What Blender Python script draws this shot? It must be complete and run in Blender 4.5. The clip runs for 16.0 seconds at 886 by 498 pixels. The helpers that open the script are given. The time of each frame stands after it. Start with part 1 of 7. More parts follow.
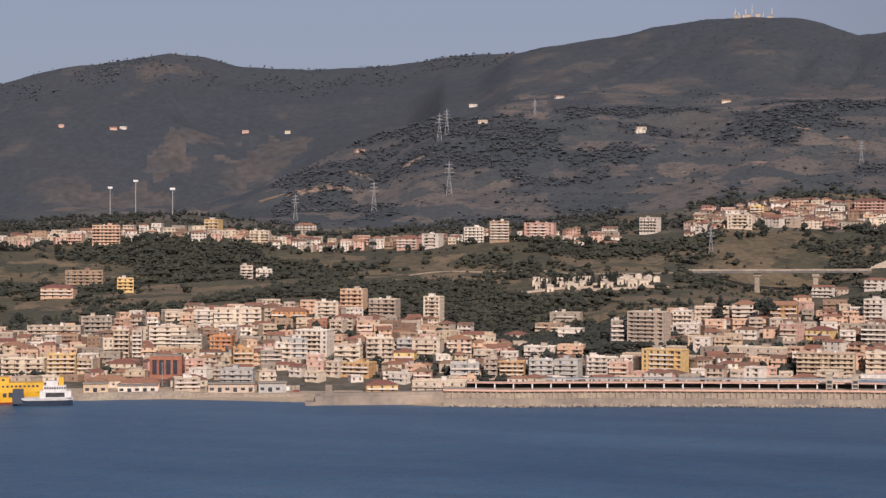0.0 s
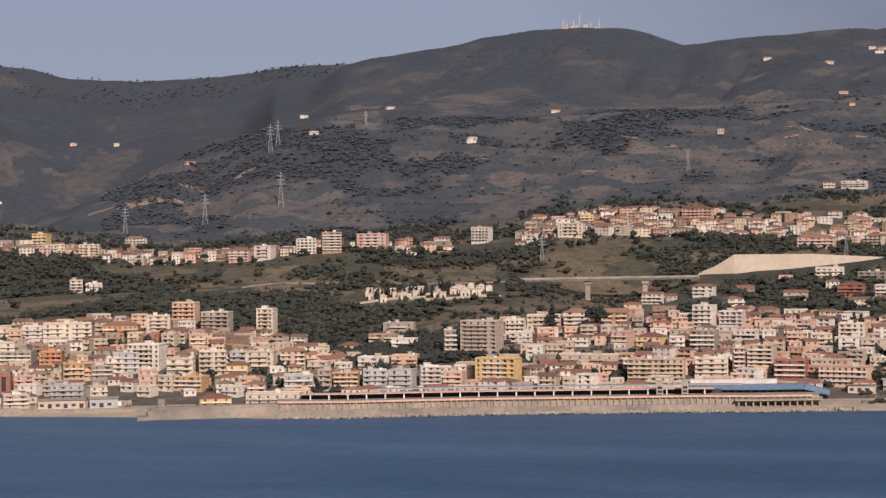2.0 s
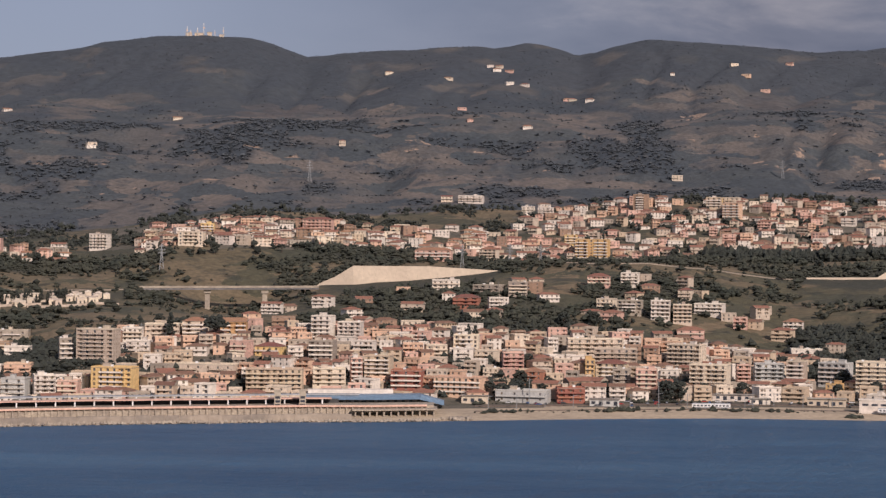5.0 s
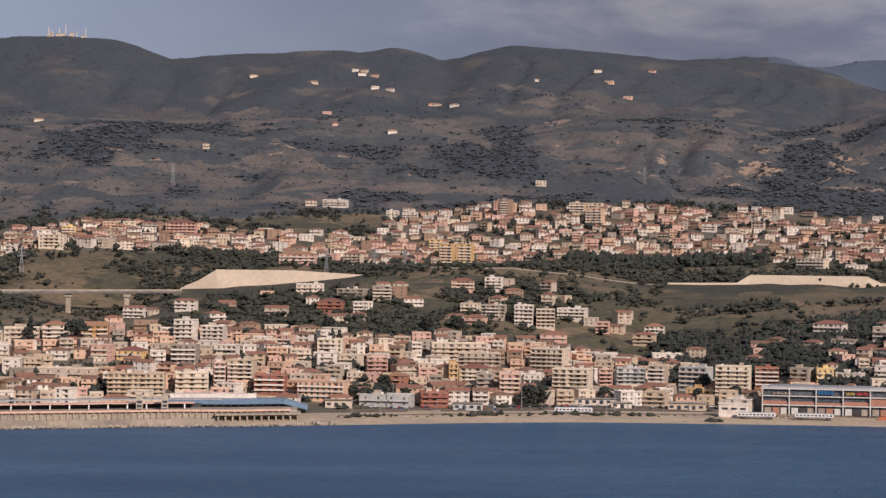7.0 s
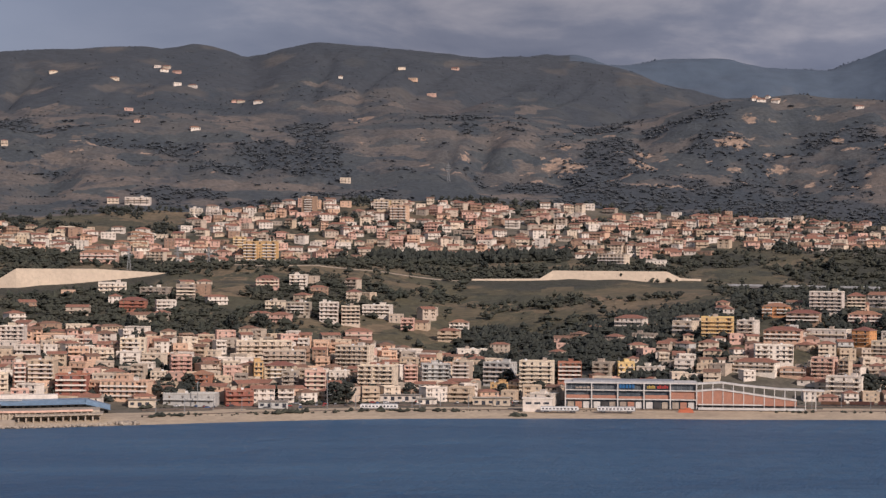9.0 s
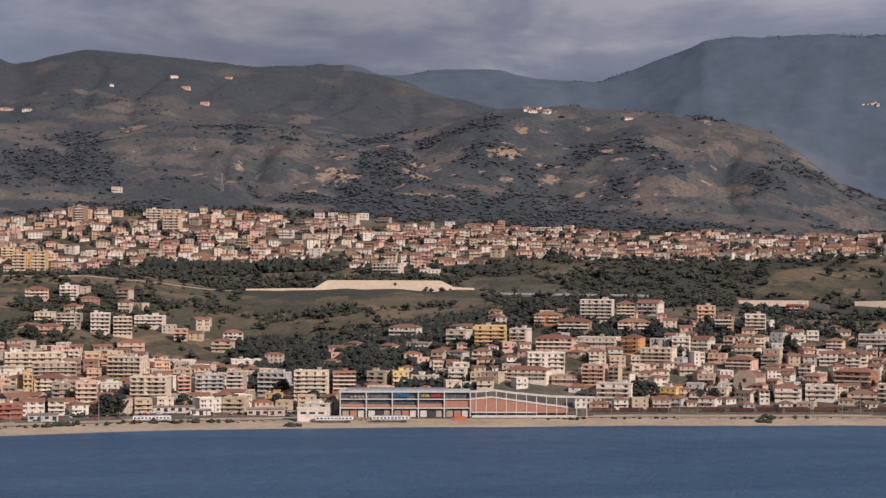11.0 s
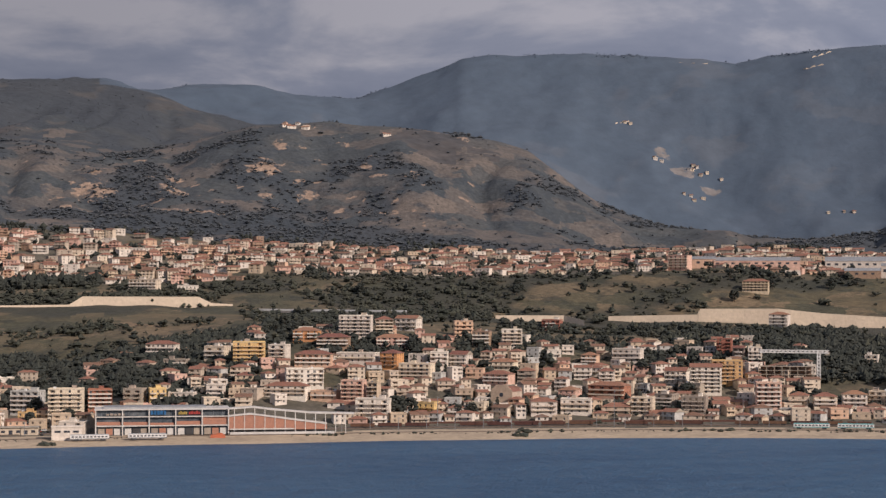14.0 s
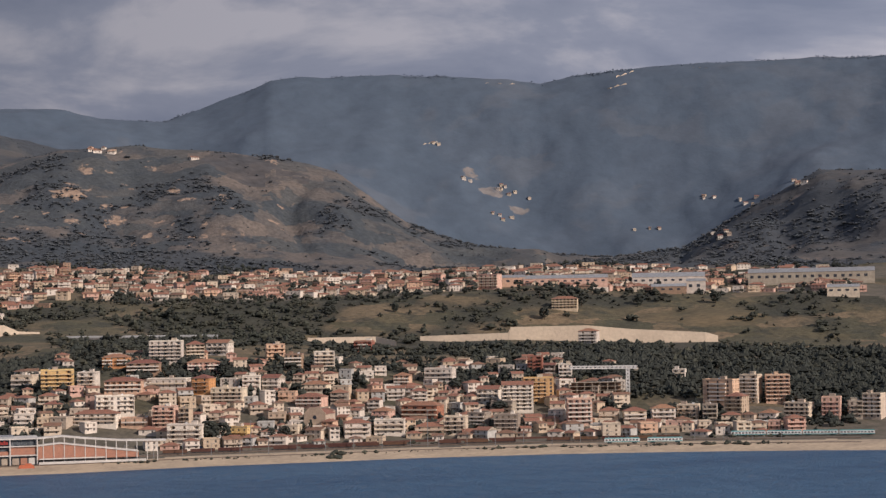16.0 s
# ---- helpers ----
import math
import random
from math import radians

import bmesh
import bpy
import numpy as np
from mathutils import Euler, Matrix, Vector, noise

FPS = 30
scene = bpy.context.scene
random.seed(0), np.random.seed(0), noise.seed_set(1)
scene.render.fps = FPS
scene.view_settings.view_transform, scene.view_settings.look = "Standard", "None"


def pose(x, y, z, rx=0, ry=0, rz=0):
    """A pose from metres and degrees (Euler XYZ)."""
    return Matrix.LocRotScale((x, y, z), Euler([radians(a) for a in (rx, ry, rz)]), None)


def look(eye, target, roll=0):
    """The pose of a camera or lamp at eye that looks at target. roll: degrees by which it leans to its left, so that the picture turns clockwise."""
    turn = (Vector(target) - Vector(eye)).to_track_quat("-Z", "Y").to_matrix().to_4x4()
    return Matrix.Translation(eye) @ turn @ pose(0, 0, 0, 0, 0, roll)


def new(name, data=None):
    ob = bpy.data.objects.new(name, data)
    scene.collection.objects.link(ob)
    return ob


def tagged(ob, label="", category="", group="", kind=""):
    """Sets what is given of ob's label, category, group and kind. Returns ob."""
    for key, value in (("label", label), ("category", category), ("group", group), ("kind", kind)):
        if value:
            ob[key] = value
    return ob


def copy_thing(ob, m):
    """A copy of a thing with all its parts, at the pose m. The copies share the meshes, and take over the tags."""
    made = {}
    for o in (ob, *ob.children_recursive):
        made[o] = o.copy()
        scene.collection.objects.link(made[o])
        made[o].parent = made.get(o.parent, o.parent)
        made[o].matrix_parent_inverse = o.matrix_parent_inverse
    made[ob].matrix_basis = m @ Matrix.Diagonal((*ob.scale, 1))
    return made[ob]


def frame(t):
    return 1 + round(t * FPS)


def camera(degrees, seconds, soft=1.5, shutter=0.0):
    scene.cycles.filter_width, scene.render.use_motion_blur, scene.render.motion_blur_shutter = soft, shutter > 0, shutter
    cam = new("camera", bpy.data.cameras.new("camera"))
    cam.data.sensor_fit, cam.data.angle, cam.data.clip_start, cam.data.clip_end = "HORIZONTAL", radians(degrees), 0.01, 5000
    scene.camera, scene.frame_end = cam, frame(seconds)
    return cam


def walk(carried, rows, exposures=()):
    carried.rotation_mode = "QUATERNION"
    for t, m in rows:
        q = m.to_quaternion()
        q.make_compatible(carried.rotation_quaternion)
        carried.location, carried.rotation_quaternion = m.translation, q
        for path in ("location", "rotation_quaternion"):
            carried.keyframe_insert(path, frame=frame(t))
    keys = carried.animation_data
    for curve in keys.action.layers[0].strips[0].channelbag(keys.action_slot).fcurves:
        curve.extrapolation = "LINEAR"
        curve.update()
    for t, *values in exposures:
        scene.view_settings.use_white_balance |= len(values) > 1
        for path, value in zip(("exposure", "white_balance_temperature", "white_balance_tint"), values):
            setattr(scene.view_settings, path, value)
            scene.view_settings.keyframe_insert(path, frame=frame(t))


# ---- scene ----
# A seaside town seen over the water from a height of 105 m, by a camera that turns where it stands.
# Bearings are in degrees from the middle of the turn, distances in metres from the camera.
EYE = 105.0
cam = camera(25.61, 16.0, soft=1.4)
ROWS = [
    # seconds, bearing, pitch, roll
    (0, -22.007, -0.377, -0.139), (0.5, -21.220, -0.537, -0.046), (1, -20.549, -0.385, 0.201), (1.5, -18.485, -0.190, 0.273),
    (2, -17.090, -0.076, 0.517), (2.5, -15.050, -1.098, 0.514), (3, -11.883, -0.696, -0.129), (3.5, -10.119, 0.018, -0.331),
    (4, -8.534, 0.186, -0.460), (6.5, -3.018, 0.191, -0.508), (7, -1.985, 0.367, -0.682), (7.5, -1.024, 0.421, -0.660),
    (8, 0.300, 0.350, -0.547), (8.5, 2.238, 0.379, -0.218), (9, 3.750, 0.331, -0.351), (9.5, 5.084, 0.260, -0.269),
    (10, 7.035, 0.361, -0.315), (12.5, 13.679, 0.722, 0.428), (13, 14.674, 0.521, 0.442), (13.5, 15.994, 0.773, 0.211),
    (14, 17.453, 1.118, -0.049), (14.5, 18.864, 1.424, 0.189), (15, 20.339, 1.661, 0.592), (15.5, 21.651, 1.755, 0.737),
    (16, 23.021, 1.702, 1.078),
]
walk(cam, [(t, pose(0, 0, EYE, 0, 0, -b) @ pose(0, 0, 0, 90 + p) @ pose(0, 0, 0, 0, 0, -roll)) for t, b, p, roll in ROWS],
     exposures=[(0, 0.06, 5410, 18.5), (10, 0.06, 5410, 18.5), (14, 0.08, 5490, 16.5), (16, 0.08, 5490, 16.5)])

# ---- world, sun ----
SUN_BEARING, SUN_HEIGHT = 149.0, 28.0          # behind the camera, to its right


def nodes_of(tree):
    tree.nodes.clear()
    made = tree.nodes.new
    link = tree.links.new
    return made, link


world = bpy.data.worlds.new("world")
scene.world = world
world.use_nodes = True
add, link = nodes_of(world.node_tree)
sky = add("ShaderNodeTexSky")
sky.sky_type, sky.sun_disc = "NISHITA", False
sky.sun_elevation, sky.sun_rotation = radians(SUN_HEIGHT), radians(SUN_BEARING)
sky.dust_density, sky.air_density = 1.2, 1.0
coord = add("ShaderNodeTexCoord")
mapping = add("ShaderNodeMapping")
mapping.inputs["Scale"].default_value = (6.0, 6.0, 17.0)
mapping.inputs["Location"].default_value = (4.1, 1.7, 5.3)
link(coord.outputs["Generated"], mapping.inputs["Vector"])
puffs = add("ShaderNodeTexNoise")
puffs.inputs["Scale"].default_value, puffs.inputs["Detail"].default_value, puffs.inputs["Roughness"].default_value = 1.0, 8.0, 0.56
puffs.inputs["Distortion"].default_value = 0.35
link(mapping.outputs["Vector"], puffs.inputs["Vector"])
cover = add("ShaderNodeSeparateXYZ")
link(coord.outputs["Generated"], cover.inputs[0])
more = add("ShaderNodeMapRange")                # the cover thickens towards the right
more.inputs["From Min"].default_value, more.inputs["From Max"].default_value = -0.25, 0.05
more.inputs["To Min"].default_value, more.inputs["To Max"].default_value = 0.0, 1.0
link(cover.outputs["X"], more.inputs["Value"])
ramp = add("ShaderNodeValToRGB")                # cloud colours: grey undersides, pale tops
ramp.color_ramp.elements[0].position, ramp.color_ramp.elements[0].color = 0.40, (1.85, 1.90, 2.10, 1)
ramp.color_ramp.elements[1].position, ramp.color_ramp.elements[1].color = 0.635, (4.0, 3.6, 3.3, 1)
ramp.color_ramp.elements.new(0.53).color = (2.48, 2.43, 2.52, 1)
link(puffs.outputs["Fac"], ramp.inputs["Fac"])
haze = add("ShaderNodeMix")
haze.data_type = "RGBA"
haze.inputs["Factor"].default_value = 0.85
haze.inputs["B"].default_value = (2.84, 2.72, 2.74, 1)
link(sky.outputs["Color"], haze.inputs["A"])
both = add("ShaderNodeMix")
both.data_type = "RGBA"
link(more.outputs["Result"], both.inputs["Factor"])
link(haze.outputs["Result"], both.inputs["A"])
thin = add("ShaderNodeMapRange")                # the clouds grow thinner and brighter towards the right
thin.inputs["From Min"].default_value, thin.inputs["From Max"].default_value = 0.12, 0.60
thin.inputs["To Min"].default_value, thin.inputs["To Max"].default_value = 0.77, 1.18
link(cover.outputs["X"], thin.inputs["Value"])
bright = add("ShaderNodeVectorMath")
bright.operation = "SCALE"
link(ramp.outputs["Color"], bright.inputs[0])
link(thin.outputs["Result"], bright.inputs["Scale"])
link(bright.outputs["Vector"], both.inputs["B"])
glow = add("ShaderNodeBackground")
glow.inputs["Strength"].default_value = 0.1
link(both.outputs["Result"], glow.inputs["Color"])
out = add("ShaderNodeOutputWorld")
link(glow.outputs["Background"], out.inputs["Surface"])

sun = new("sun", bpy.data.lights.new("sun", "SUN"))
sun.data.energy, sun.data.angle, sun.data.color = 4.4, radians(0.6), (1.0, 0.79, 0.555)
sb, sh = radians(SUN_BEARING), radians(SUN_HEIGHT)
sun.matrix_world = look((0, 0, 0), (-math.sin(sb) * math.cos(sh), -math.cos(sb) * math.cos(sh), -math.sin(sh)))

# ---- materials ----


def surface(name, colour, second=None, rough=0.8, scale=0.3, fine=3.0, bump=0.15, vary=0.0, stain=0.35, stretch=(1, 1, 1), metal=0.0, lo=0.35, hi=0.65, island=0.0):
    """Paint or stone of two tones, mixed by coarse stains and by fine grain, with relief; vary: how far objects differ."""
    m = bpy.data.materials.new(name)
    m.use_nodes = True
    add, link = nodes_of(m.node_tree)
    second = second or tuple(c * 0.72 for c in colour)
    place = add("ShaderNodeNewGeometry")
    size = add("ShaderNodeMapping")
    size.inputs["Scale"].default_value = stretch
    link(place.outputs["Position"], size.inputs["Vector"])
    coarse, grain = add("ShaderNodeTexNoise"), add("ShaderNodeTexNoise")
    coarse.inputs["Scale"].default_value, coarse.inputs["Detail"].default_value, coarse.inputs["Roughness"].default_value = scale, 6.0, 0.65
    grain.inputs["Scale"].default_value, grain.inputs["Detail"].default_value = fine, 4.0
    link(size.outputs["Vector"], coarse.inputs["Vector"])
    link(size.outputs["Vector"], grain.inputs["Vector"])
    edge = add("ShaderNodeMapRange")
    edge.inputs["From Min"].default_value, edge.inputs["From Max"].default_value = lo, hi
    link(coarse.outputs["Fac"], edge.inputs["Value"])
    mix = add("ShaderNodeMix")
    mix.data_type = "RGBA"
    mix.inputs["A"].default_value, mix.inputs["B"].default_value = (*colour, 1), (*second, 1)
    link(edge.outputs["Result"], mix.inputs["Factor"])
    tone = add("ShaderNodeMapRange")
    tone.inputs["From Min"].default_value, tone.inputs["From Max"].default_value = 0.3, 0.7
    tone.inputs["To Min"].default_value, tone.inputs["To Max"].default_value = 1 - stain, 1 + stain * 0.5
    link(grain.outputs["Fac"], tone.inputs["Value"])
    shade = add("ShaderNodeHueSaturation")
    link(mix.outputs["Result"], shade.inputs["Color"])
    if island:                                  # clump by clump
        spread, product = add("ShaderNodeMapRange"), add("ShaderNodeMath")
        spread.inputs["To Min"].default_value, spread.inputs["To Max"].default_value = 1 - island, 1 + island
        link(place.outputs["Random Per Island"], spread.inputs["Value"])
        product.operation = "MULTIPLY"
        link(spread.outputs["Result"], product.inputs[0])
        link(tone.outputs["Result"], product.inputs[1])
        link(product.outputs["Value"], shade.inputs["Value"])
    elif vary:
        info, spread, product = add("ShaderNodeObjectInfo"), add("ShaderNodeMapRange"), add("ShaderNodeMath")
        spread.inputs["To Min"].default_value, spread.inputs["To Max"].default_value = 1 - vary, 1 + vary * 0.6
        link(info.outputs["Random"], spread.inputs["Value"])
        product.operation = "MULTIPLY"
        link(spread.outputs["Result"], product.inputs[0])
        link(tone.outputs["Result"], product.inputs[1])
        link(product.outputs["Value"], shade.inputs["Value"])
        hue = add("ShaderNodeMapRange")
        hue.inputs["To Min"].default_value, hue.inputs["To Max"].default_value = 0.5 - vary * 0.06, 0.5 + vary * 0.06
        link(info.outputs["Random"], hue.inputs["Value"])
        link(hue.outputs["Result"], shade.inputs["Hue"])
    else:
        link(tone.outputs["Result"], shade.inputs["Value"])
    paint = add("ShaderNodeBsdfPrincipled")
    paint.inputs["Roughness"].default_value, paint.inputs["Metallic"].default_value = rough, metal
    link(shade.outputs["Color"], paint.inputs["Base Color"])
    if bump:
        relief = add("ShaderNodeBump")
        relief.inputs["Strength"].default_value, relief.inputs["Distance"].default_value = bump, 1.0 / fine
        link(grain.outputs["Fac"], relief.inputs["Height"])
        link(relief.outputs["Normal"], paint.inputs["Normal"])
    end = add("ShaderNodeOutputMaterial")
    link(paint.outputs["BSDF"], end.inputs["Surface"])
    return m


def land(name, tones, wood, patch, spread, soil, relief_size=6.0, uneven=1.0):
    """Hillside of small fields in four tones, patches of undergrowth and bare soil where the ground has slipped."""
    m = bpy.data.materials.new(name)
    m.use_nodes = True
    add, link = nodes_of(m.node_tree)
    place = add("ShaderNodeNewGeometry")

    def noise(size, detail, stretch=(1, 1, 1), roughness=0.6):
        n, k = add("ShaderNodeTexNoise"), add("ShaderNodeMapping")
        k.inputs["Scale"].default_value = stretch
        link(place.outputs["Position"], k.inputs["Vector"])
        n.inputs["Scale"].default_value, n.inputs["Detail"].default_value, n.inputs["Roughness"].default_value = 1.0 / size, detail, roughness
        link(k.outputs["Vector"], n.inputs["Vector"])
        return n

    def ranged(value, lo, hi, a=0.0, b=1.0):
        n = add("ShaderNodeMapRange")
        n.inputs["From Min"].default_value, n.inputs["From Max"].default_value = lo, hi
        n.inputs["To Min"].default_value, n.inputs["To Max"].default_value = a, b
        link(value, n.inputs["Value"])
        return n.outputs["Result"]

    def mixed(factor, a, colour):
        n = add("ShaderNodeMix")
        n.data_type = "RGBA"
        link(factor, n.inputs["Factor"])
        link(a, n.inputs["A"])
        if isinstance(colour, tuple):
            n.inputs["B"].default_value = (*colour, 1)
        else:
            link(colour, n.inputs["B"])
        return n.outputs["Result"]

    bend, shift = add("ShaderNodeVectorMath"), add("ShaderNodeVectorMath")
    bend.operation, shift.operation = "SCALE", "ADD"
    bend.inputs["Scale"].default_value = patch * 0.9
    link(noise(patch * 0.8, 5).outputs["Color"], bend.inputs[0])
    link(place.outputs["Position"], shift.inputs[0])
    link(bend.outputs["Vector"], shift.inputs[1])
    flat = add("ShaderNodeMapping")
    flat.inputs["Scale"].default_value = (0.7, 0.7, 2.6)
    link(shift.outputs["Vector"], flat.inputs["Vector"])
    cells = add("ShaderNodeTexVoronoi")
    cells.inputs["Scale"].default_value = 1.0 / patch
    link(flat.outputs["Vector"], cells.inputs["Vector"])
    single = add("ShaderNodeSeparateColor")
    link(cells.outputs["Color"], single.inputs["Color"])
    field = add("ShaderNodeValToRGB")
    field.color_ramp.elements[0].color, field.color_ramp.elements[1].color = (*tones[0], 1), (*tones[3], 1)
    for spot_at, tone in ((0.36, tones[1]), (0.62, tones[2])):
        field.color_ramp.elements.new(spot_at).color = (*tone, 1)
    link(single.outputs["Red"], field.inputs["Fac"])
    wooded = add("ShaderNodeAttribute")
    wooded.attribute_name = "wooded"
    either = add("ShaderNodeMath")
    either.operation = "MAXIMUM"
    link(ranged(noise(spread, 7, (0.8, 0.8, 1.6), 0.68).outputs["Fac"], 0.52, 0.62, 0.0, 0.75), either.inputs[0])
    link(wooded.outputs["Fac"], either.inputs[1])
    grown = either.outputs["Value"]
    colour = mixed(grown, field.outputs["Color"], wood)
    bare = add("ShaderNodeAttribute")
    bare.attribute_name = "bare"
    total = add("ShaderNodeMath")
    total.operation = "MULTIPLY_ADD"
    total.inputs[1].default_value = 1.7
    link(noise(spread * 0.35, 8, (1, 1, 0.7), 0.7).outputs["Fac"], total.inputs[0])
    link(bare.outputs["Fac"], total.inputs[2])
    rock = noise(patch * 0.12, 5, (1, 1, 0.5), 0.7).outputs["Fac"]
    ground_tone = add("ShaderNodeValToRGB")
    ground_tone.color_ramp.elements[0].position, ground_tone.color_ramp.elements[1].position = 0.35, 0.65
    ground_tone.color_ramp.elements[0].color, ground_tone.color_ramp.elements[1].color = (*(c * 0.5 for c in soil), 1), (*soil, 1)
    link(rock, ground_tone.inputs["Fac"])
    colour = mixed(ranged(total.outputs["Value"], 1.22, 1.32, 0.0, 0.9), colour, ground_tone.outputs["Color"])
    grain = noise(relief_size, 5)
    shade = add("ShaderNodeHueSaturation")
    link(colour, shade.inputs["Color"])
    link(ranged(grain.outputs["Fac"], 0.3, 0.7, 1 - 0.36 * uneven, 1 + 0.28 * uneven), shade.inputs["Value"])
    relief = add("ShaderNodeBump")
    relief.inputs["Strength"].default_value, relief.inputs["Distance"].default_value = 0.4 * uneven, relief_size * 0.8
    link(grain.outputs["Fac"], relief.inputs["Height"])
    paint = add("ShaderNodeBsdfPrincipled")
    paint.inputs["Roughness"].default_value = 1.0
    link(shade.outputs["Color"], paint.inputs["Base Color"])
    link(relief.outputs["Normal"], paint.inputs["Normal"])
    end = add("ShaderNodeOutputMaterial")
    link(paint.outputs["BSDF"], end.inputs["Surface"])
    return m


PLASTER = {
    "white": surface("white_plaster", (0.788, 0.707, 0.614), rough=0.85, vary=0.15, stain=0.15),
    "cream": surface("cream_plaster", (0.737, 0.621, 0.481), rough=0.85, vary=0.15, stain=0.18),
    "beige": surface("beige_plaster", (0.586, 0.487, 0.383), rough=0.88, vary=0.2, stain=0.2),
    "sand": surface("sand_plaster", (0.626, 0.497, 0.356), rough=0.88, vary=0.15, stain=0.2),
    "peach": surface("peach_plaster", (0.717, 0.487, 0.338), rough=0.86, vary=0.12, stain=0.18),
    "pink": surface("pink_plaster", (0.687, 0.449, 0.356), rough=0.86, vary=0.12, stain=0.18),
    "yellow": surface("yellow_plaster", (0.788, 0.563, 0.240), rough=0.86, vary=0.1, stain=0.15),
    "ochre": surface("ochre_plaster", (0.626, 0.392, 0.178), rough=0.86, vary=0.12, stain=0.18),
    "orange": surface("orange_plaster", (0.687, 0.344, 0.142), rough=0.86, vary=0.1, stain=0.15),
    "grey": surface("grey_render", (0.424, 0.363, 0.294), rough=0.9, vary=0.2, stain=0.25),
    "bluish": surface("pale_blue_plaster", (0.525, 0.516, 0.490), rough=0.86, vary=0.12, stain=0.18),
    "brick": surface("brick_red_plaster", (0.384, 0.162, 0.107), rough=0.88, vary=0.15, stain=0.2),
    "block": surface("bare_hollow_block", (0.384, 0.258, 0.178), rough=0.92, vary=0.2, stain=0.3),
}
ROOF = {
    "red": surface("red_roof_tiles", (0.36, 0.165, 0.105), (0.23, 0.125, 0.085), rough=0.9, vary=0.3, scale=0.5, fine=5, stain=0.3),
    "brown": surface("brown_roof_tiles", (0.27, 0.15, 0.09), (0.18, 0.11, 0.08), rough=0.9, vary=0.3, scale=0.5, fine=5, stain=0.3),
    "deck": surface("roof_deck", (0.38, 0.34, 0.29), rough=0.92, vary=0.25, scale=0.4, stain=0.25),
    "metal": surface("grey_sheet_roof", (0.45, 0.46, 0.47), rough=0.5, vary=0.15, metal=0.4),
}
GLASS = surface("dark_window_glass", (0.055, 0.06, 0.075), rough=0.2, stain=0.2, bump=0)
SHUTTER = surface("faded_shutter", (0.17, 0.125, 0.09), rough=0.7, vary=0.5, fine=8)
FRAME = surface("pale_window_frame", (0.6, 0.57, 0.52), rough=0.6, bump=0)
RAIL = surface("dark_iron_rail", (0.07, 0.065, 0.06), rough=0.6, bump=0)
CONCRETE = surface("weathered_concrete", (0.42, 0.36, 0.28), (0.27, 0.23, 0.19), scale=0.08, fine=0.8, stain=0.3, rough=0.92)
PALE_WALL = surface("pale_retaining_concrete", (0.60, 0.50, 0.38), (0.52, 0.43, 0.33), scale=0.03, fine=0.3, stain=0.1, rough=0.9)
SAND = surface("beach_sand", (0.50, 0.40, 0.28), (0.36, 0.29, 0.21), scale=0.05, fine=0.5, stain=0.25, rough=0.95, stretch=(0.5, 1, 1))
STREET = surface("town_ground", (0.15, 0.13, 0.10), (0.075, 0.07, 0.05), scale=0.06, fine=0.4, stain=0.3, rough=0.95)
SCRUB = land("scrub_hillside", ((0.058, 0.058, 0.036), (0.088, 0.078, 0.044), (0.128, 0.102, 0.060), (0.185, 0.138, 0.082)), (0.036, 0.038, 0.028), 45.0, 26.0, (0.28, 0.195, 0.115))
# hill ground and leaves, dulled and blued to paint in haze and cloud shade
HAZED_HILL = land("hazed_hill_pasture", ((0.048, 0.058, 0.068), (0.063, 0.071, 0.076), (0.096, 0.089, 0.085), (0.140, 0.119, 0.104)), (0.039, 0.049, 0.062), 60.0, 45.0, (0.42, 0.305, 0.225))
HAZED_HILLLEAF = surface("hazed_hill_leaves", (0.055, 0.067, 0.080), (0.075, 0.080, 0.087), scale=0.03, fine=0.3, stain=0.2, rough=1.0, bump=0, island=0.2)
SEAWALL = surface("sea_wall_concrete", (0.36, 0.30, 0.235), (0.22, 0.19, 0.16), scale=0.03, fine=0.25, stain=0.18, rough=0.95, bump=0.1)
# woods in dark blue tones that paint in cloud shade and distance haze
HAZED_FOREST = land("mountain_woods", ((0.046, 0.055, 0.067), (0.052, 0.060, 0.068), (0.068, 0.068, 0.070), (0.088, 0.083, 0.080)), (0.042, 0.051, 0.064), 130.0, 150.0, (0.17, 0.145, 0.13), 14.0, 0.6)
# paler and bluer again: thicker haze painted into the farthest slopes
HAZED_RANGE = land("hazed_far_mountains", ((0.074, 0.100, 0.140), (0.077, 0.103, 0.142), (0.083, 0.106, 0.142), (0.090, 0.111, 0.144)), (0.069, 0.096, 0.136), 220.0, 160.0, (0.24, 0.22, 0.21), 30.0, 0.3)
# dry heath whose brown is shifted to blue, as painted haze
HAZED_HEATH = surface("hazed_dry_brown_heath", (0.058, 0.061, 0.069), (0.092, 0.083, 0.080), scale=0.012, fine=0.06, stain=0.3, rough=1.0, bump=0.2)
DRYGRASS = surface("dry_grass", (0.145, 0.112, 0.062), (0.085, 0.075, 0.045), scale=0.03, fine=0.25, stain=0.3, rough=1.0, stretch=(0.5, 1, 2))
EARTH = surface("bare_earth", (0.23, 0.165, 0.11), (0.12, 0.095, 0.07), scale=0.05, fine=0.4, stain=0.3, rough=1.0)
LEAF = surface("leaves", (0.030, 0.036, 0.027), (0.052, 0.052, 0.036), scale=0.03, fine=0.5, stain=0.3, rough=0.95, bump=0, island=0.3)
PINE = surface("dark_leaves", (0.025, 0.031, 0.027), (0.038, 0.041, 0.032), scale=0.1, fine=0.8, stain=0.3, rough=0.95, bump=0, island=0.3)
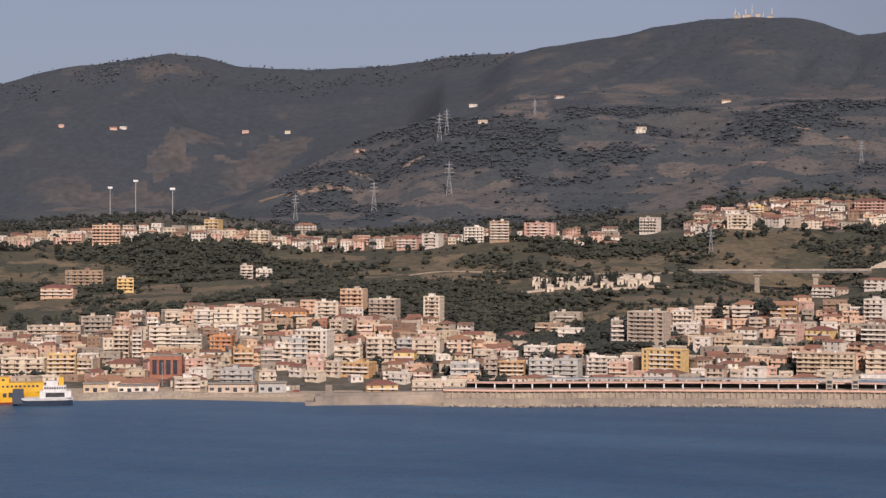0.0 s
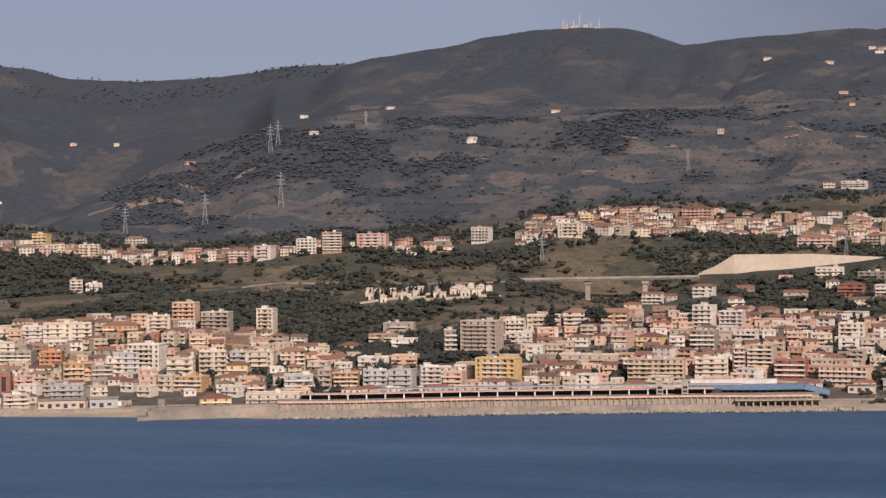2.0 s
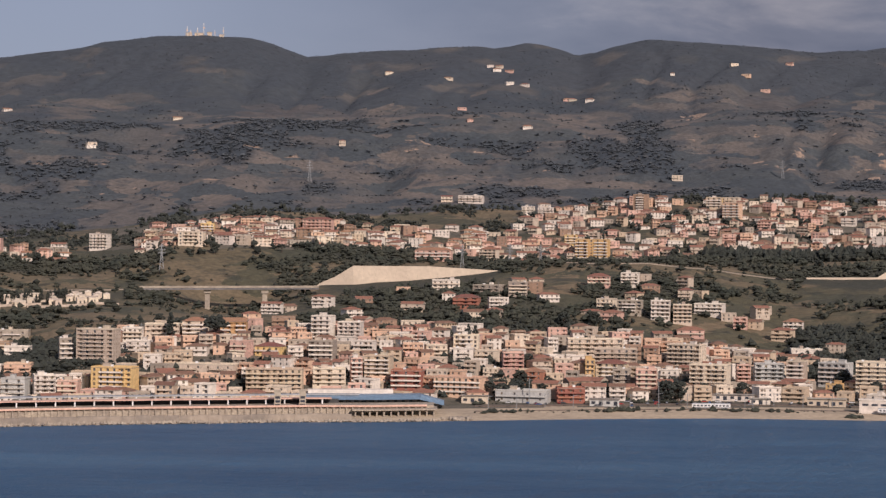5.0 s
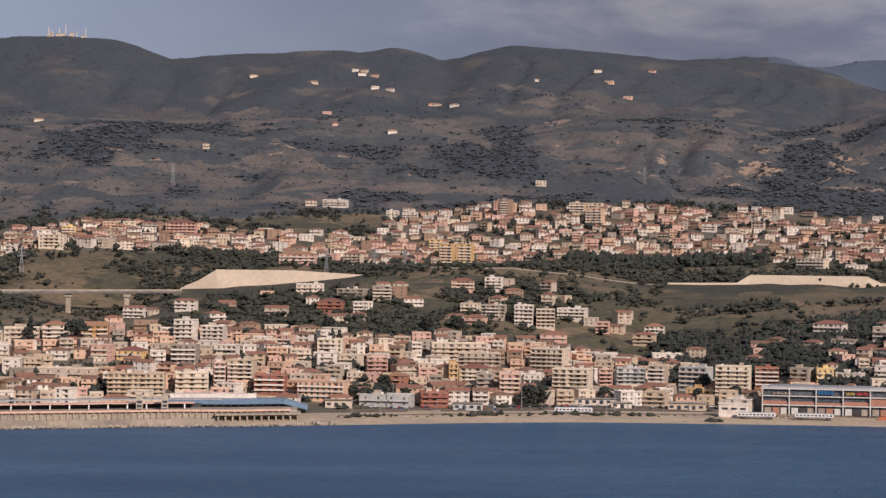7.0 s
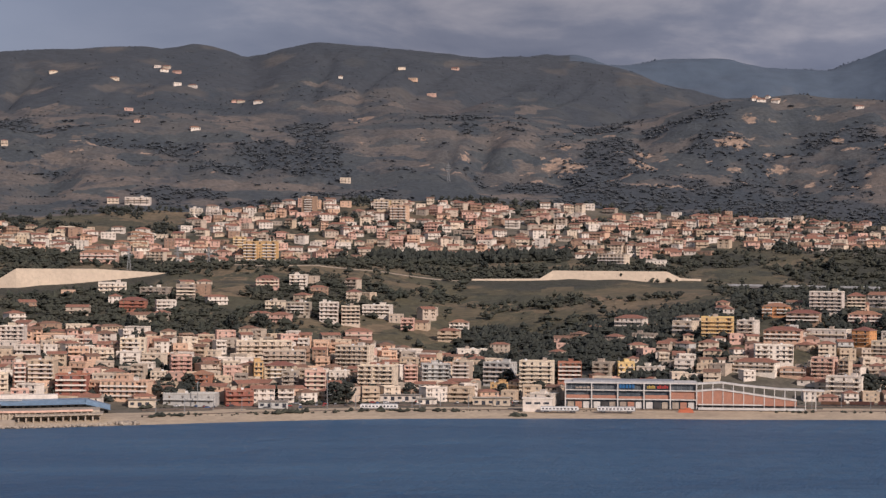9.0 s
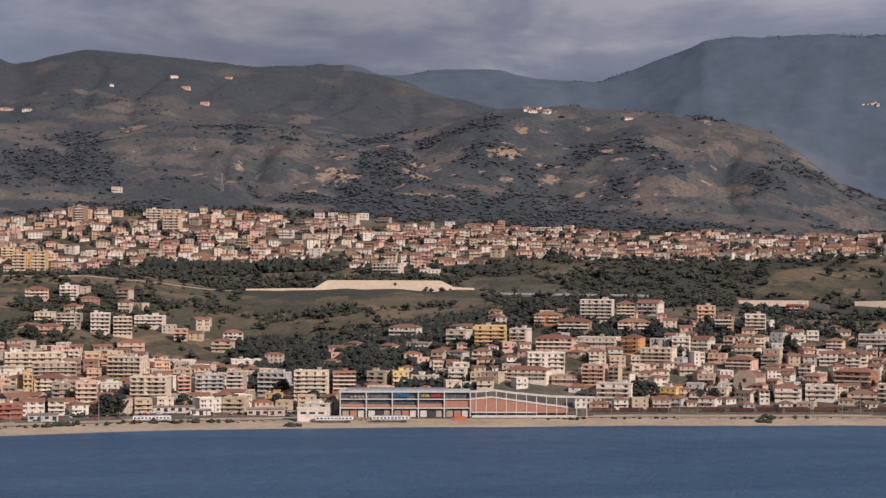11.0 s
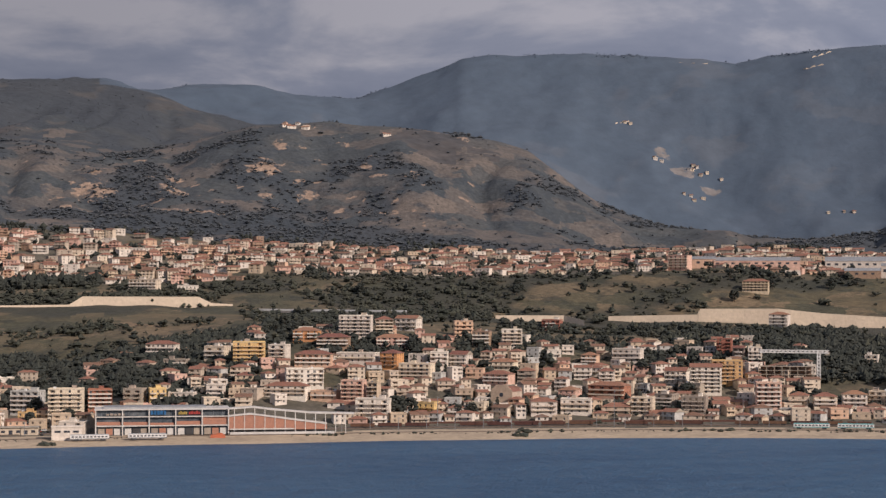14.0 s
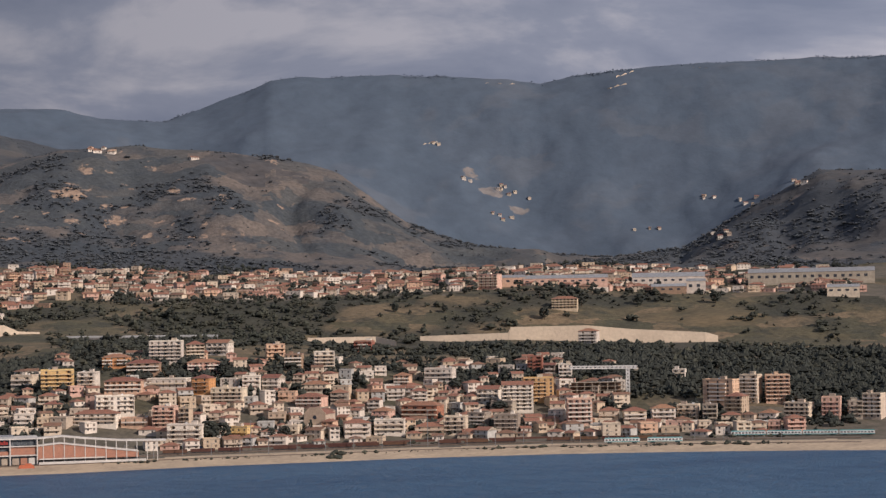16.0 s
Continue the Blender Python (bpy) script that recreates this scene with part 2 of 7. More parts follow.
# leaves of the distant woods, with the same haze in their colour
HAZED_FARLEAF = surface("hazed_far_leaves", (0.070, 0.081, 0.098), (0.080, 0.086, 0.096), scale=0.004, fine=0.05, stain=0.15, rough=1.0, bump=0, island=0.1)
HAZED_RIDGELEAF = surface("hazed_ridge_leaves", (0.110, 0.140, 0.190), (0.120, 0.146, 0.190), scale=0.02, fine=0.2, stain=0.1, rough=1.0, bump=0)
BARK = surface("bark", (0.10, 0.07, 0.05), rough=0.95, fine=4)
STEEL = surface("grey_steel", (0.30, 0.31, 0.32), rough=0.55, metal=0.5, bump=0)
WHITE = surface("white_paint", (0.78, 0.77, 0.75), rough=0.5, stain=0.1)


def water_material():
    m = bpy.data.materials.new("sea_water")
    m.use_nodes = True
    add, link = nodes_of(m.node_tree)
    place = add("ShaderNodeNewGeometry")
    long, short, drift = add("ShaderNodeTexNoise"), add("ShaderNodeTexNoise"), add("ShaderNodeTexNoise")
    long.inputs["Scale"].default_value, long.inputs["Detail"].default_value = 0.05, 6.0
    short.inputs["Scale"].default_value, short.inputs["Detail"].default_value = 0.5, 5.0
    drift.inputs["Scale"].default_value, drift.inputs["Detail"].default_value, drift.inputs["Roughness"].default_value = 0.006, 9.0, 0.68
    wide = add("ShaderNodeMapping")
    wide.inputs["Scale"].default_value = (0.35, 1.6, 1)
    link(place.outputs["Position"], wide.inputs["Vector"])
    link(wide.outputs["Vector"], drift.inputs["Vector"])
    for n in (long, short):
        link(place.outputs["Position"], n.inputs["Vector"])
    total = add("ShaderNodeMath")
    total.operation = "MULTIPLY_ADD"
    total.inputs[1].default_value = 0.35
    link(short.outputs["Fac"], total.inputs[0])
    link(long.outputs["Fac"], total.inputs[2])
    relief = add("ShaderNodeBump")
    relief.inputs["Strength"].default_value, relief.inputs["Distance"].default_value = 1.0, 4.0
    link(total.outputs["Value"], relief.inputs["Height"])
    tint = add("ShaderNodeMix")
    tint.data_type = "RGBA"
    tint.inputs["A"].default_value, tint.inputs["B"].default_value = (0.026, 0.074, 0.155, 1), (0.055, 0.122, 0.215, 1)
    streak = add("ShaderNodeMapRange")
    streak.inputs["From Min"].default_value, streak.inputs["From Max"].default_value = 0.36, 0.64
    link(drift.outputs["Fac"], streak.inputs["Value"])
    link(streak.outputs["Result"], tint.inputs["Factor"])
    paint = add("ShaderNodeBsdfPrincipled")
    paint.inputs["Roughness"].default_value, paint.inputs["IOR"].default_value = 0.4, 1.33
    paint.inputs["Specular IOR Level"].default_value = 0.35
    link(tint.outputs["Result"], paint.inputs["Base Color"])
    link(relief.outputs["Normal"], paint.inputs["Normal"])
    end = add("ShaderNodeOutputMaterial")
    link(paint.outputs["BSDF"], end.inputs["Surface"])
    return m


WATER = water_material()

# ---- the lie of the land ----
# Every second degree from -38 to 34: the shore's distance, then heights at the back of the lower town, on the
# motorway's bench, at the foot and top of the upper town and halfway up the hills; every degree: the two ridges.
SHORE = [1258, 1258, 1258, 1260, 1262, 1247, 1231, 1223, 1200, 1196, 1203, 1209, 1213, 1218, 1226, 1227, 1238, 1250, 1264, 1277, 1289, 1294, 1298, 1304, 1310, 1312, 1322, 1334, 1340, 1349, 1362, 1368, 1376, 1381, 1384, 1387, 1390]
BACK = [23, 23, 23, 31, 38, 43, 47, 42, 30, 21, 29, 43, 43, 47, 45, 43, 40, 39, 39, 35, 26, 22, 26, 41, 44, 60, 63, 61, 57, 55, 51, 50, 55, 51, 46, 42, 37]
ROAD = [60, 60, 60, 60, 60, 61, 63, 65, 68, 67, 68, 70, 71, 69, 71, 78, 85, 96, 97, 98, 95, 86, 86, 87, 86, 85, 82, 79, 76, 73, 71, 71, 70, 68, 67, 65, 63]
UBASE = [92, 92, 92, 97, 101, 95, 87, 87, 94, 100, 97, 94, 111, 113, 111, 108, 101, 96, 96, 101, 105, 101, 106, 107, 107, 112, 113, 115, 112, 114, 119, 121, 122, 111, 111, 110, 110]
UTOP = [120, 120, 120, 126, 133, 125, 116, 113, 115, 117, 126, 136, 148, 163, 158, 153, 163, 162, 172, 179, 180, 184, 175, 175, 166, 163, 160, 155, 156, 150, 151, 154, 157, 154, 150, 150, 150]
MID = [135, 135, 137, 142, 148, 158, 209, 262, 297, 316, 315, 315, 315, 326, 327, 327, 328, 328, 327, 324, 329, 326, 325, 316, 332, 367, 370, 364, 354, 324, 239, 199, 184, 177, 188, 254, 310]
RIDGE = [75, 75, 75, 75, 77, 80, 84, 87, 90, 97, 103, 128, 164, 203, 227, 250, 376, 386, 448, 463, 474, 485, 502, 516, 524, 526, 521, 512, 489, 498, 502, 507, 514, 517, 513, 505, 492, 508, 521, 518, 517, 512, 510, 498, 495, 481, 480, 471, 450, 441, 421, 419, 338, 336, 331, 325, 319, 306, 283, 236, 181, 149, 132, 119, 115, 110, 106, 109, 119, 157, 199, 243, 266]
FAR = [354, 386, 418, 451, 479, 499, 511, 522, 533, 525, 505, 501, 501, 507, 513, 520, 529, 536, 537, 537, 536, 535, 535, 534, 534, 533, 532, 532, 531, 530, 530, 529, 528, 528, 528, 528, 527, 527, 527, 527, 529, 535, 541, 546, 552, 558, 563, 565, 579, 574, 572, 556, 555, 558, 586, 621, 658, 660, 656, 655, 654, 651, 646, 641, 630, 646, 663, 670, 671, 673, 675, 678, 678]
DEG2, DEG1 = np.arange(-38, 35, 2.0), np.arange(-38, 35, 1.0)


def value_noise(x, y, seed):
    """Smooth noise between -1 and 1 on a unit lattice."""
    def corner(i, j):
        n = np.sin(i * 127.1 + j * 311.7 + seed * 74.7) * 43758.5453
        return 2 * (n - np.floor(n)) - 1
    i, j = np.floor(x), np.floor(y)
    u, v = x - i, y - j
    u, v = u * u * (3 - 2 * u), v * v * (3 - 2 * v)
    low = corner(i, j) * (1 - u) + corner(i + 1, j) * u
    high = corner(i, j + 1) * (1 - u) + corner(i + 1, j + 1) * u
    return low * (1 - v) + high * v


def rough(x, y, size, octaves, seed):
    total, gain = 0.0, 1.0
    for k in range(octaves):
        total = total + gain * value_noise(x / size * 2 ** k, y / size * 2 ** k, seed + k)
        gain *= 0.5
    return total


def ground(b, r):
    """The ground's height at bearing b and distance r (numbers or arrays)."""
    b, r = np.broadcast_arrays(np.asarray(b, float), np.asarray(r, float))
    s = np.interp(b, DEG2, SHORE)
    far = (s - 300, s - 40, s, s + 28, s + 75, s + 330, s + 700, s + 870, s + 1250, 3150 + 0 * s, 3800 + 0 * s, 4650 + 0 * s, 4980 + 0 * s)
    two = [np.interp(b, DEG2, h) for h in (BACK, ROAD, UBASE, UTOP, MID)]
    one = [np.interp(b, DEG1, h) for h in (RIDGE, FAR)]
    high = (-12 + 0 * s, -3 + 0 * s, 0 * s, 2.6 + 0 * s, 4.5 + 0 * s, *two, *one, one[1] - 140)
    z = np.full(r.shape, -12.0)
    for k in range(len(far) - 1):
        u = np.clip((r - far[k]) / (far[k + 1] - far[k]), 0, 1)
        if k in (4, 8, 9, 10):
            u = u * 0.55 + (u * u * (3 - 2 * u)) * 0.45
        z = np.where(r >= far[k], high[k] + (high[k + 1] - high[k]) * u, z)
    x, y = r * np.sin(np.radians(b)), r * np.cos(np.radians(b))
    rise = np.clip((r - s - 90) / 300, 0, 1)
    hills = np.clip((r - s - 1200) / 700, 0, 1)
    z = z + rise * 2.2 * rough(x, y, 70, 3, 3) + hills * (9 * rough(x, y, 260, 4, 9) + 2)
    # gullies run down the hills and the mountains, terraces step across the lower slopes
    t = np.radians(b) * 3500 + 150 * rough(x, y, 600, 2, 77)
    cut = np.clip(1 - 2.2 * np.abs(value_noise(t / 210, r / 1100, 80)), 0, 1) + 0.5 * np.clip(1 - 2.2 * np.abs(value_noise(t / 90, r / 500, 83)), 0, 1)
    hump = lambda lo, hi: np.sin(np.clip((r - lo) / (hi - lo), 0, 1) * math.pi)
    craggy = np.clip((b - 3) / 5, 0, 1)
    z = z - (cut - 0.3) * (18 + 6 * craggy) * hump(s + 1330, 3120) - cut * 24 * hump(3180, 3780)
    spur = np.abs(value_noise(np.radians(b) * 4200 / 330 + 0.25 * rough(x, y, 420, 2, 88), r / 2600, 87))
    z = z - 62 * np.clip(0.42 - spur, 0, 1) * hump(3820, 4640) * np.clip((b - 8) / 5, 0, 1)
    z = z + (48 * rough(x, y, 520, 5, 95) - 20) * hump(3850, 4640) + (9 + 9 * craggy) * rough(x, y, 130, 4, 97) * hump(s + 1300, 3140)
    steps = np.clip(rough(x, y, 350, 2, 90) + 0.5, 0, 1) * hump(s + 1240, 3100)
    z = z + steps * 12 / 6.283 * 0.85 * np.sin(z / 12 * 6.283)
    gully = np.exp(-((b + 12.0) / 1.7) ** 4) * np.exp(-((r - s - 620) / 110) ** 4)      # the ravine under the viaduct
    return z - 15 * gully


def forest(x, y, b, r):
    """How densely the hills and mountains are wooded, 0 to 1."""
    n = 0.55 * rough(x, y, 300, 3, 61) + 0.75 * rough(x, y, 75, 3, 63)
    high = np.clip((r - 3250) / 250, 0, 1)
    foot = np.clip((b - 4) / 4, 0, 1) * np.clip((2800 - r) / 150, 0, 1)
    return np.clip((n - 0.14 + 0.16 * np.clip((b - 4) / 3, 0, 1) + 0.75 * high + 0.25 * foot) * 4.0, 0, 1)


def at(b, r, lift=0.0):
    """The place on the ground at that bearing and distance."""
    return Vector((r * math.sin(radians(b)), r * math.cos(radians(b)), float(ground(b, r)) + lift))


def shore(b):
    return float(np.interp(b, DEG2, SHORE))


# ---- mesh helpers ----


class Shape:
    """A mesh in the making: corners, faces and the slot of each face."""

    def __init__(self):
        self.v, self.f, self.m = [], [], []

    def quad(self, a, b, c, d, slot=0):
        n = len(self.v)
        self.v += [a, b, c, d]
        self.f.append((n, n + 1, n + 2, n + 3))
        self.m.append(slot)

    def tri(self, a, b, c, slot=0):
        n = len(self.v)
        self.v += [a, b, c]
        self.f.append((n, n + 1, n + 2))
        self.m.append(slot)

    def box(self, x0, x1, y0, y1, z0, z1, slot=0, taper=0.0):
        n = len(self.v)
        t = taper
        self.v += [(x0, y0, z0), (x1, y0, z0), (x1, y1, z0), (x0, y1, z0),
                   (x0 + t, y0 + t, z1), (x1 - t, y0 + t, z1), (x1 - t, y1 - t, z1), (x0 + t, y1 - t, z1)]
        for f in ((0, 3, 2, 1), (4, 5, 6, 7), (0, 1, 5, 4), (1, 2, 6, 5), (2, 3, 7, 6), (3, 0, 4, 7)):
            self.f.append(tuple(n + i for i in f))
            self.m.append(slot)

    def beam(self, p, q, w, slot=0):
        """A square bar from p to q."""
        p, q = Vector(p), Vector(q)
        d = (q - p).normalized()
        side = d.cross(Vector((0, 0, 1)) if abs(d.z) < 0.9 else Vector((1, 0, 0))).normalized() * w / 2
        up = d.cross(side).normalized() * w / 2
        a = [p + side + up, p - side + up, p - side - up, p + side - up]
        e = [q + side + up, q - side + up, q - side - up, q + side - up]
        for i in range(4):
            j = (i + 1) % 4
            self.quad(a[i], a[j], e[j], e[i], slot)
        self.quad(*a, slot)
        self.quad(*reversed(e), slot)

    def weld(self):
        """Joins corners that lie in one place, so that the mesh is one piece."""
        where, order = {}, []
        for p in self.v:
            k = (round(p[0], 3), round(p[1], 3), round(p[2], 3))
            order.append(where.setdefault(k, len(where)))
        self.v = list(where)
        keep = [(tuple(order[i] for i in f), m) for f, m in zip(self.f, self.m)]
        keep = [(f, m) for f, m in keep if len(set(f)) == len(f)]
        self.f, self.m = [f for f, m in keep], [m for f, m in keep]
        return self

    def data(self, name, *materials):
        me = bpy.data.meshes.new(name)
        me.from_pydata([tuple(p) for p in self.v], [], self.f)
        for m in materials:
            me.materials.append(m)
        me.polygons.foreach_set("material_index", self.m)
        me.update()
        return me


def part(name, shape, materials, parent, label="", at_place=None):
    """One mesh object under a thing; shape is a Shape or ready mesh data."""
    if isinstance(shape, Shape):
        shape = shape.data(name, *(materials if isinstance(materials, (list, tuple)) else [materials]))
    ob = new(name, shape)
    ob.parent = parent
    if at_place:
        ob.location = at_place
    if label:
        ob["label"] = label
    return ob


# ---- ground and sea ----


# bare scars on the slopes: bearing, distance, half width in degrees, half depth in metres
SCARS = [(12.25, 2916, 0.75, 41), (7.29, 2829, 1.0, 75), (9.6, 2831, 0.66, 57), (13.41, 2855, 0.66, 28), (16.57, 2875, 0.58, 30), (-25.69, 2808, 1.83, 40),
         (-24.21, 2868, 1.0, 40), (-22.71, 2858, 0.83, 21), (1.37, 3203, 0.66, 50), (9.93, 2724, 1.83, 28), (10.27, 1879, 1.5, 70), (31.34, 2878, 0.66, 60),
         (-6.59, 2915, 1.33, 22), (8.82, 1865, 1.16, 50),
         (23.9, 4290, 0.6, 40), (24.5, 4250, 0.7, 45), (25.3, 4215, 0.6, 22), (11.86, 2913, 0.45, 30), (12.61, 2942, 0.4, 16), (13.25, 2890, 0.35, 25), (9.54, 2899, 0.5, 25), (7.24, 2899, 0.6, 30), (16.58, 2887, 0.4, 25), (15.18, 2942, 0.5, 12), (14.43, 3066, 0.4, 8), (8.07, 3093, 0.4, 15)]
DRY = [(-33, 3700, 4.5, 330), (-28.3, 4150, 2.2, 130), (-25.5, 3900, 1.6, 120), (-31, 4500, 1.5, 120), (17.5, 3050, 1.6, 60), (-10.5, 3300, 2.0, 120), (4, 3350, 2.5, 90),
       (-35, 1660, 1.6, 60), (-33, 1760, 1.2, 30), (-28.5, 1800, 0.8, 25), (-22, 1700, 1.0, 30), (1.5, 1760, 1.2, 60), (-2, 1690, 1.0, 40), (14.5, 2050, 1.2, 30), (26, 2120, 2.2, 40), (31, 2160, 2.2, 40),
       (24, 2070, 3.0, 24), (29, 2085, 2.6, 22), (21, 2110, 1.6, 25), (33, 2110, 1.5, 30), (9.4, 1895, 2.0, 55), (7.0, 1930, 1.2, 30), (18.5, 2040, 1.2, 25), (-18, 1760, 1.5, 30), (-30.5, 1690, 1.3, 35), (-26, 1700, 1.0, 25), (-12.8, 1935, 1.2, 35), (4.5, 1800, 1.0, 30)]


def build_ground():
    bearings = np.concatenate([np.arange(-60, -38, 2.0), np.arange(-38, 37, 0.16), np.arange(37, 60, 2.0)])
    steps = np.concatenate([np.arange(-300, 0, 40), np.arange(0, 90, 6), np.arange(90, 1000, 10), np.arange(1000, 1300, 14)])
    outer = np.linspace(0, 1, 210)
    s = np.interp(bearings, DEG2, SHORE)
    rows = [s + d for d in steps] + [(s + 1300) + (4980 - s - 1300) * u for u in outer]
    r = np.stack(rows)
    b = np.broadcast_to(bearings, r.shape)
    z = ground(b, r)
    x, y = r * np.sin(np.radians(b)), r * np.cos(np.radians(b))
    nr, nb = r.shape
    verts = np.stack([x, y, z], -1).reshape(-1, 3)
    i = (np.arange(nr - 1)[:, None] * nb + np.arange(nb - 1)[None, :]).ravel()
    faces = np.stack([i, i + 1, i + nb + 1, i + nb], -1)
    me = bpy.data.meshes.new("ground")
    me.from_pydata(verts.tolist(), [], faces.tolist())
    fx, fy = x.ravel()[i], y.ravel()[i]
    fr = r.ravel()[i] - np.broadcast_to(s, r.shape).ravel()[i] + 14 * rough(fx, fy, 40, 2, 5)
    fb = b.ravel()[i]
    fz = z.ravel()[i]
    soil = rough(fx, fy, 120, 3, 21)
    slot = np.full(len(i), 2)
    slot[fr < np.where(fb > 9, 170, 330) + 60 * soil] = 1
    slot[r.ravel()[i] - np.broadcast_to(s, r.shape).ravel()[i] < 50 + 5 * rough(fx, fy, 30, 2, 6)] = 0
    town2 = (fr > 860) & (fr < 1220) & (soil > 0.25)
    slot[town2] = 1
    # farther slopes take the materials with haze and cloud shade in their colour
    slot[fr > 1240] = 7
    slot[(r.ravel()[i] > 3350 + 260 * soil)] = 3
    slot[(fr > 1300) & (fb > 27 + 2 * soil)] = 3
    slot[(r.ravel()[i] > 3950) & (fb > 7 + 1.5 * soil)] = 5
    rnd = random.Random(5)
    small = [(rnd.uniform(3, 18.5), rnd.uniform(2720, 3120), rnd.uniform(0.1, 0.45), rnd.uniform(6, 22)) for _ in range(110)]
    small += [(rnd.uniform(-21, 4), rnd.uniform(2700, 3150), rnd.uniform(0.15, 0.7), rnd.uniform(4, 9)) for _ in range(50)]
    small += [(rnd.uniform(26, 35), rnd.uniform(2750, 3100), rnd.uniform(0.1, 0.4), rnd.uniform(8, 25)) for _ in range(14)]
    bare = np.zeros(r.shape)
    for pb, pr, wide, deep in SCARS + small:
        bare = np.maximum(bare, (0.60 if pr < 2500 else 0.52) * np.clip(1.25 - ((b - pb) / (wide * 0.75)) ** 2 - ((r - pr) / (deep * 0.6)) ** 2, 0, 1))
    me.attributes.new("bare", "FLOAT", "POINT").data.foreach_set("value", bare.ravel())
    off = r - np.broadcast_to(s, r.shape)
    grown = np.where(off > 1235, 0.9 * forest(x, y, b, r), 0.9 * np.clip(rough(x, y, 110, 3, 31) * 2.4 + np.where((b > -12) & (b < 9), 0.45, 0.2), 0, 1))
    grown = np.where((off < 330) | ((off > 880) & (off < 1180)), 0.3, grown)
    me.attributes.new("wooded", "FLOAT", "POINT").data.foreach_set("value", grown.ravel())
    for pb, pr, wide, deep in DRY:
        slot[((fb - pb) / wide) ** 2 + ((r.ravel()[i] - pr) / deep) ** 2 < 0.5 + 1.3 * rough(fx, fy, 110, 5, 17)] = 8 if pr < 2500 else 6
    for m in (SAND, STREET, SCRUB, HAZED_FOREST, EARTH, HAZED_RANGE, HAZED_HEATH, HAZED_HILL, DRYGRASS):
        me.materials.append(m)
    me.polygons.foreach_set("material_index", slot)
    me.polygons.foreach_set("use_smooth", np.ones(len(i), bool))
    me.update()
    return tagged(new("ground", me), "wooded hills, terraced slopes and sandy shore of the town", "ground", kind="structure")


build_ground()
sea = Shape()
rim = [(4900 * math.sin(radians(a)), 4900 * math.cos(radians(a)), 0) for a in range(0, 360, 10)]
for p, q in zip(rim, rim[1:] + rim[:1]):
    sea.tri((0, 0, 0), q, p)
tagged(new("water", sea.data("water", WATER)), "calm deep blue sea with fine ripples", "sea", kind="structure")

# ---- buildings ----
RNG = random.Random(7)
PANES = {}


def pane(w, h, kind):
    """A window facing -y, its middle at the origin: frame, glass and a roller shutter drawn down by a third or wholly."""
    key = (round(w, 1), round(h, 1), kind)
    if key not in PANES:
        s = Shape()
        w, h = key[0] / 2, key[1] / 2
        s.quad((-w, 0.05, -h), (w, 0.05, -h), (w, 0.05, h), (-w, 0.05, h), 0)
        for x0, x1, z0, z1 in ((-w, w, h - 0.09, h), (-w, w, -h, -h + 0.09), (-w, -w + 0.09, -h, h), (w - 0.09, w, -h, h), (-0.05, 0.05, -h, h)):
            s.quad((x0, 0, z0), (x1, 0, z0), (x1, 0, z1), (x0, 0, z1), 1)
        if kind:
            low = h - 2 * h * (0, 0.4, 0.95)[kind]
            s.quad((-w, -0.03, low), (w, -0.03, low), (w, -0.03, h), (-w, -0.03, h), 2)
        PANES[key] = s.data("window", GLASS, FRAME, SHUTTER)
    return PANES[key]


def facade(walls, o, u, n, w, base, floors, fh, cols, ww, wh, loggias=()):
    """One storeyed front with its window holes, 0.3 m deep, and loggias, 1.5 m deep, in the bays named. Gives (storey, middle of the hole) for every window."""
    holes = []
    o, u, n = Vector(o), Vector(u), Vector(n)
    p = lambda a, z, back=0.0: o + u * a + Vector((0, 0, z)) - n * back
    gap = w / max(cols, 1)
    z = base
    for k in range(floors):
        z0 = k * fh + fh * 0.3
        z1 = z0 + wh
        walls.quad(p(0, z), p(w, z), p(w, z0), p(0, z0))
        a = 0.0
        for c in range(cols):
            m = gap * (c + 0.5)
            open_bay = c in loggias and k
            half, back = (min(gap * 0.44, 2.0), 1.5) if open_bay else (ww / 2, 0.3)
            l, r = m - half, m + half
            walls.quad(p(a, z0), p(l, z0), p(l, z1), p(a, z1))
            for e, f, g, h in ((p(l, z0), p(r, z0), p(r, z0, back), p(l, z0, back)), (p(l, z1, back), p(r, z1, back), p(r, z1), p(l, z1)),
                               (p(l, z0), p(l, z0, back), p(l, z1, back), p(l, z1)), (p(r, z0, back), p(r, z0), p(r, z1), p(r, z1, back))):
                walls.quad(e, f, g, h)
            if open_bay:
                walls.quad(p(l, z0, back), p(r, z0, back), p(r, z1, back), p(l, z1, back))
            holes.append((k, p(m, (z0 + z1) / 2, back - 0.08 if open_bay else 0.27)))
            a = r
        walls.quad(p(a, z0), p(w, z0), p(w, z1), p(a, z1))
        z = z1
    walls.quad(p(0, z), p(w, z), p(w, floors * fh), p(0, floors * fh))
    return holes


def put_pane(s, w, h, kind, where, turn):
    """Joins one window to a row of windows."""
    src = pane(w, h, kind)
    m = Matrix.Translation(where) @ Matrix.Rotation(turn, 4, "Z")
    n = len(s.v)
    s.v += [tuple(m @ v.co) for v in src.vertices]
    for f in src.polygons:
        s.f.append(tuple(n + i for i in f.vertices))
        s.m.append(f.material_index)


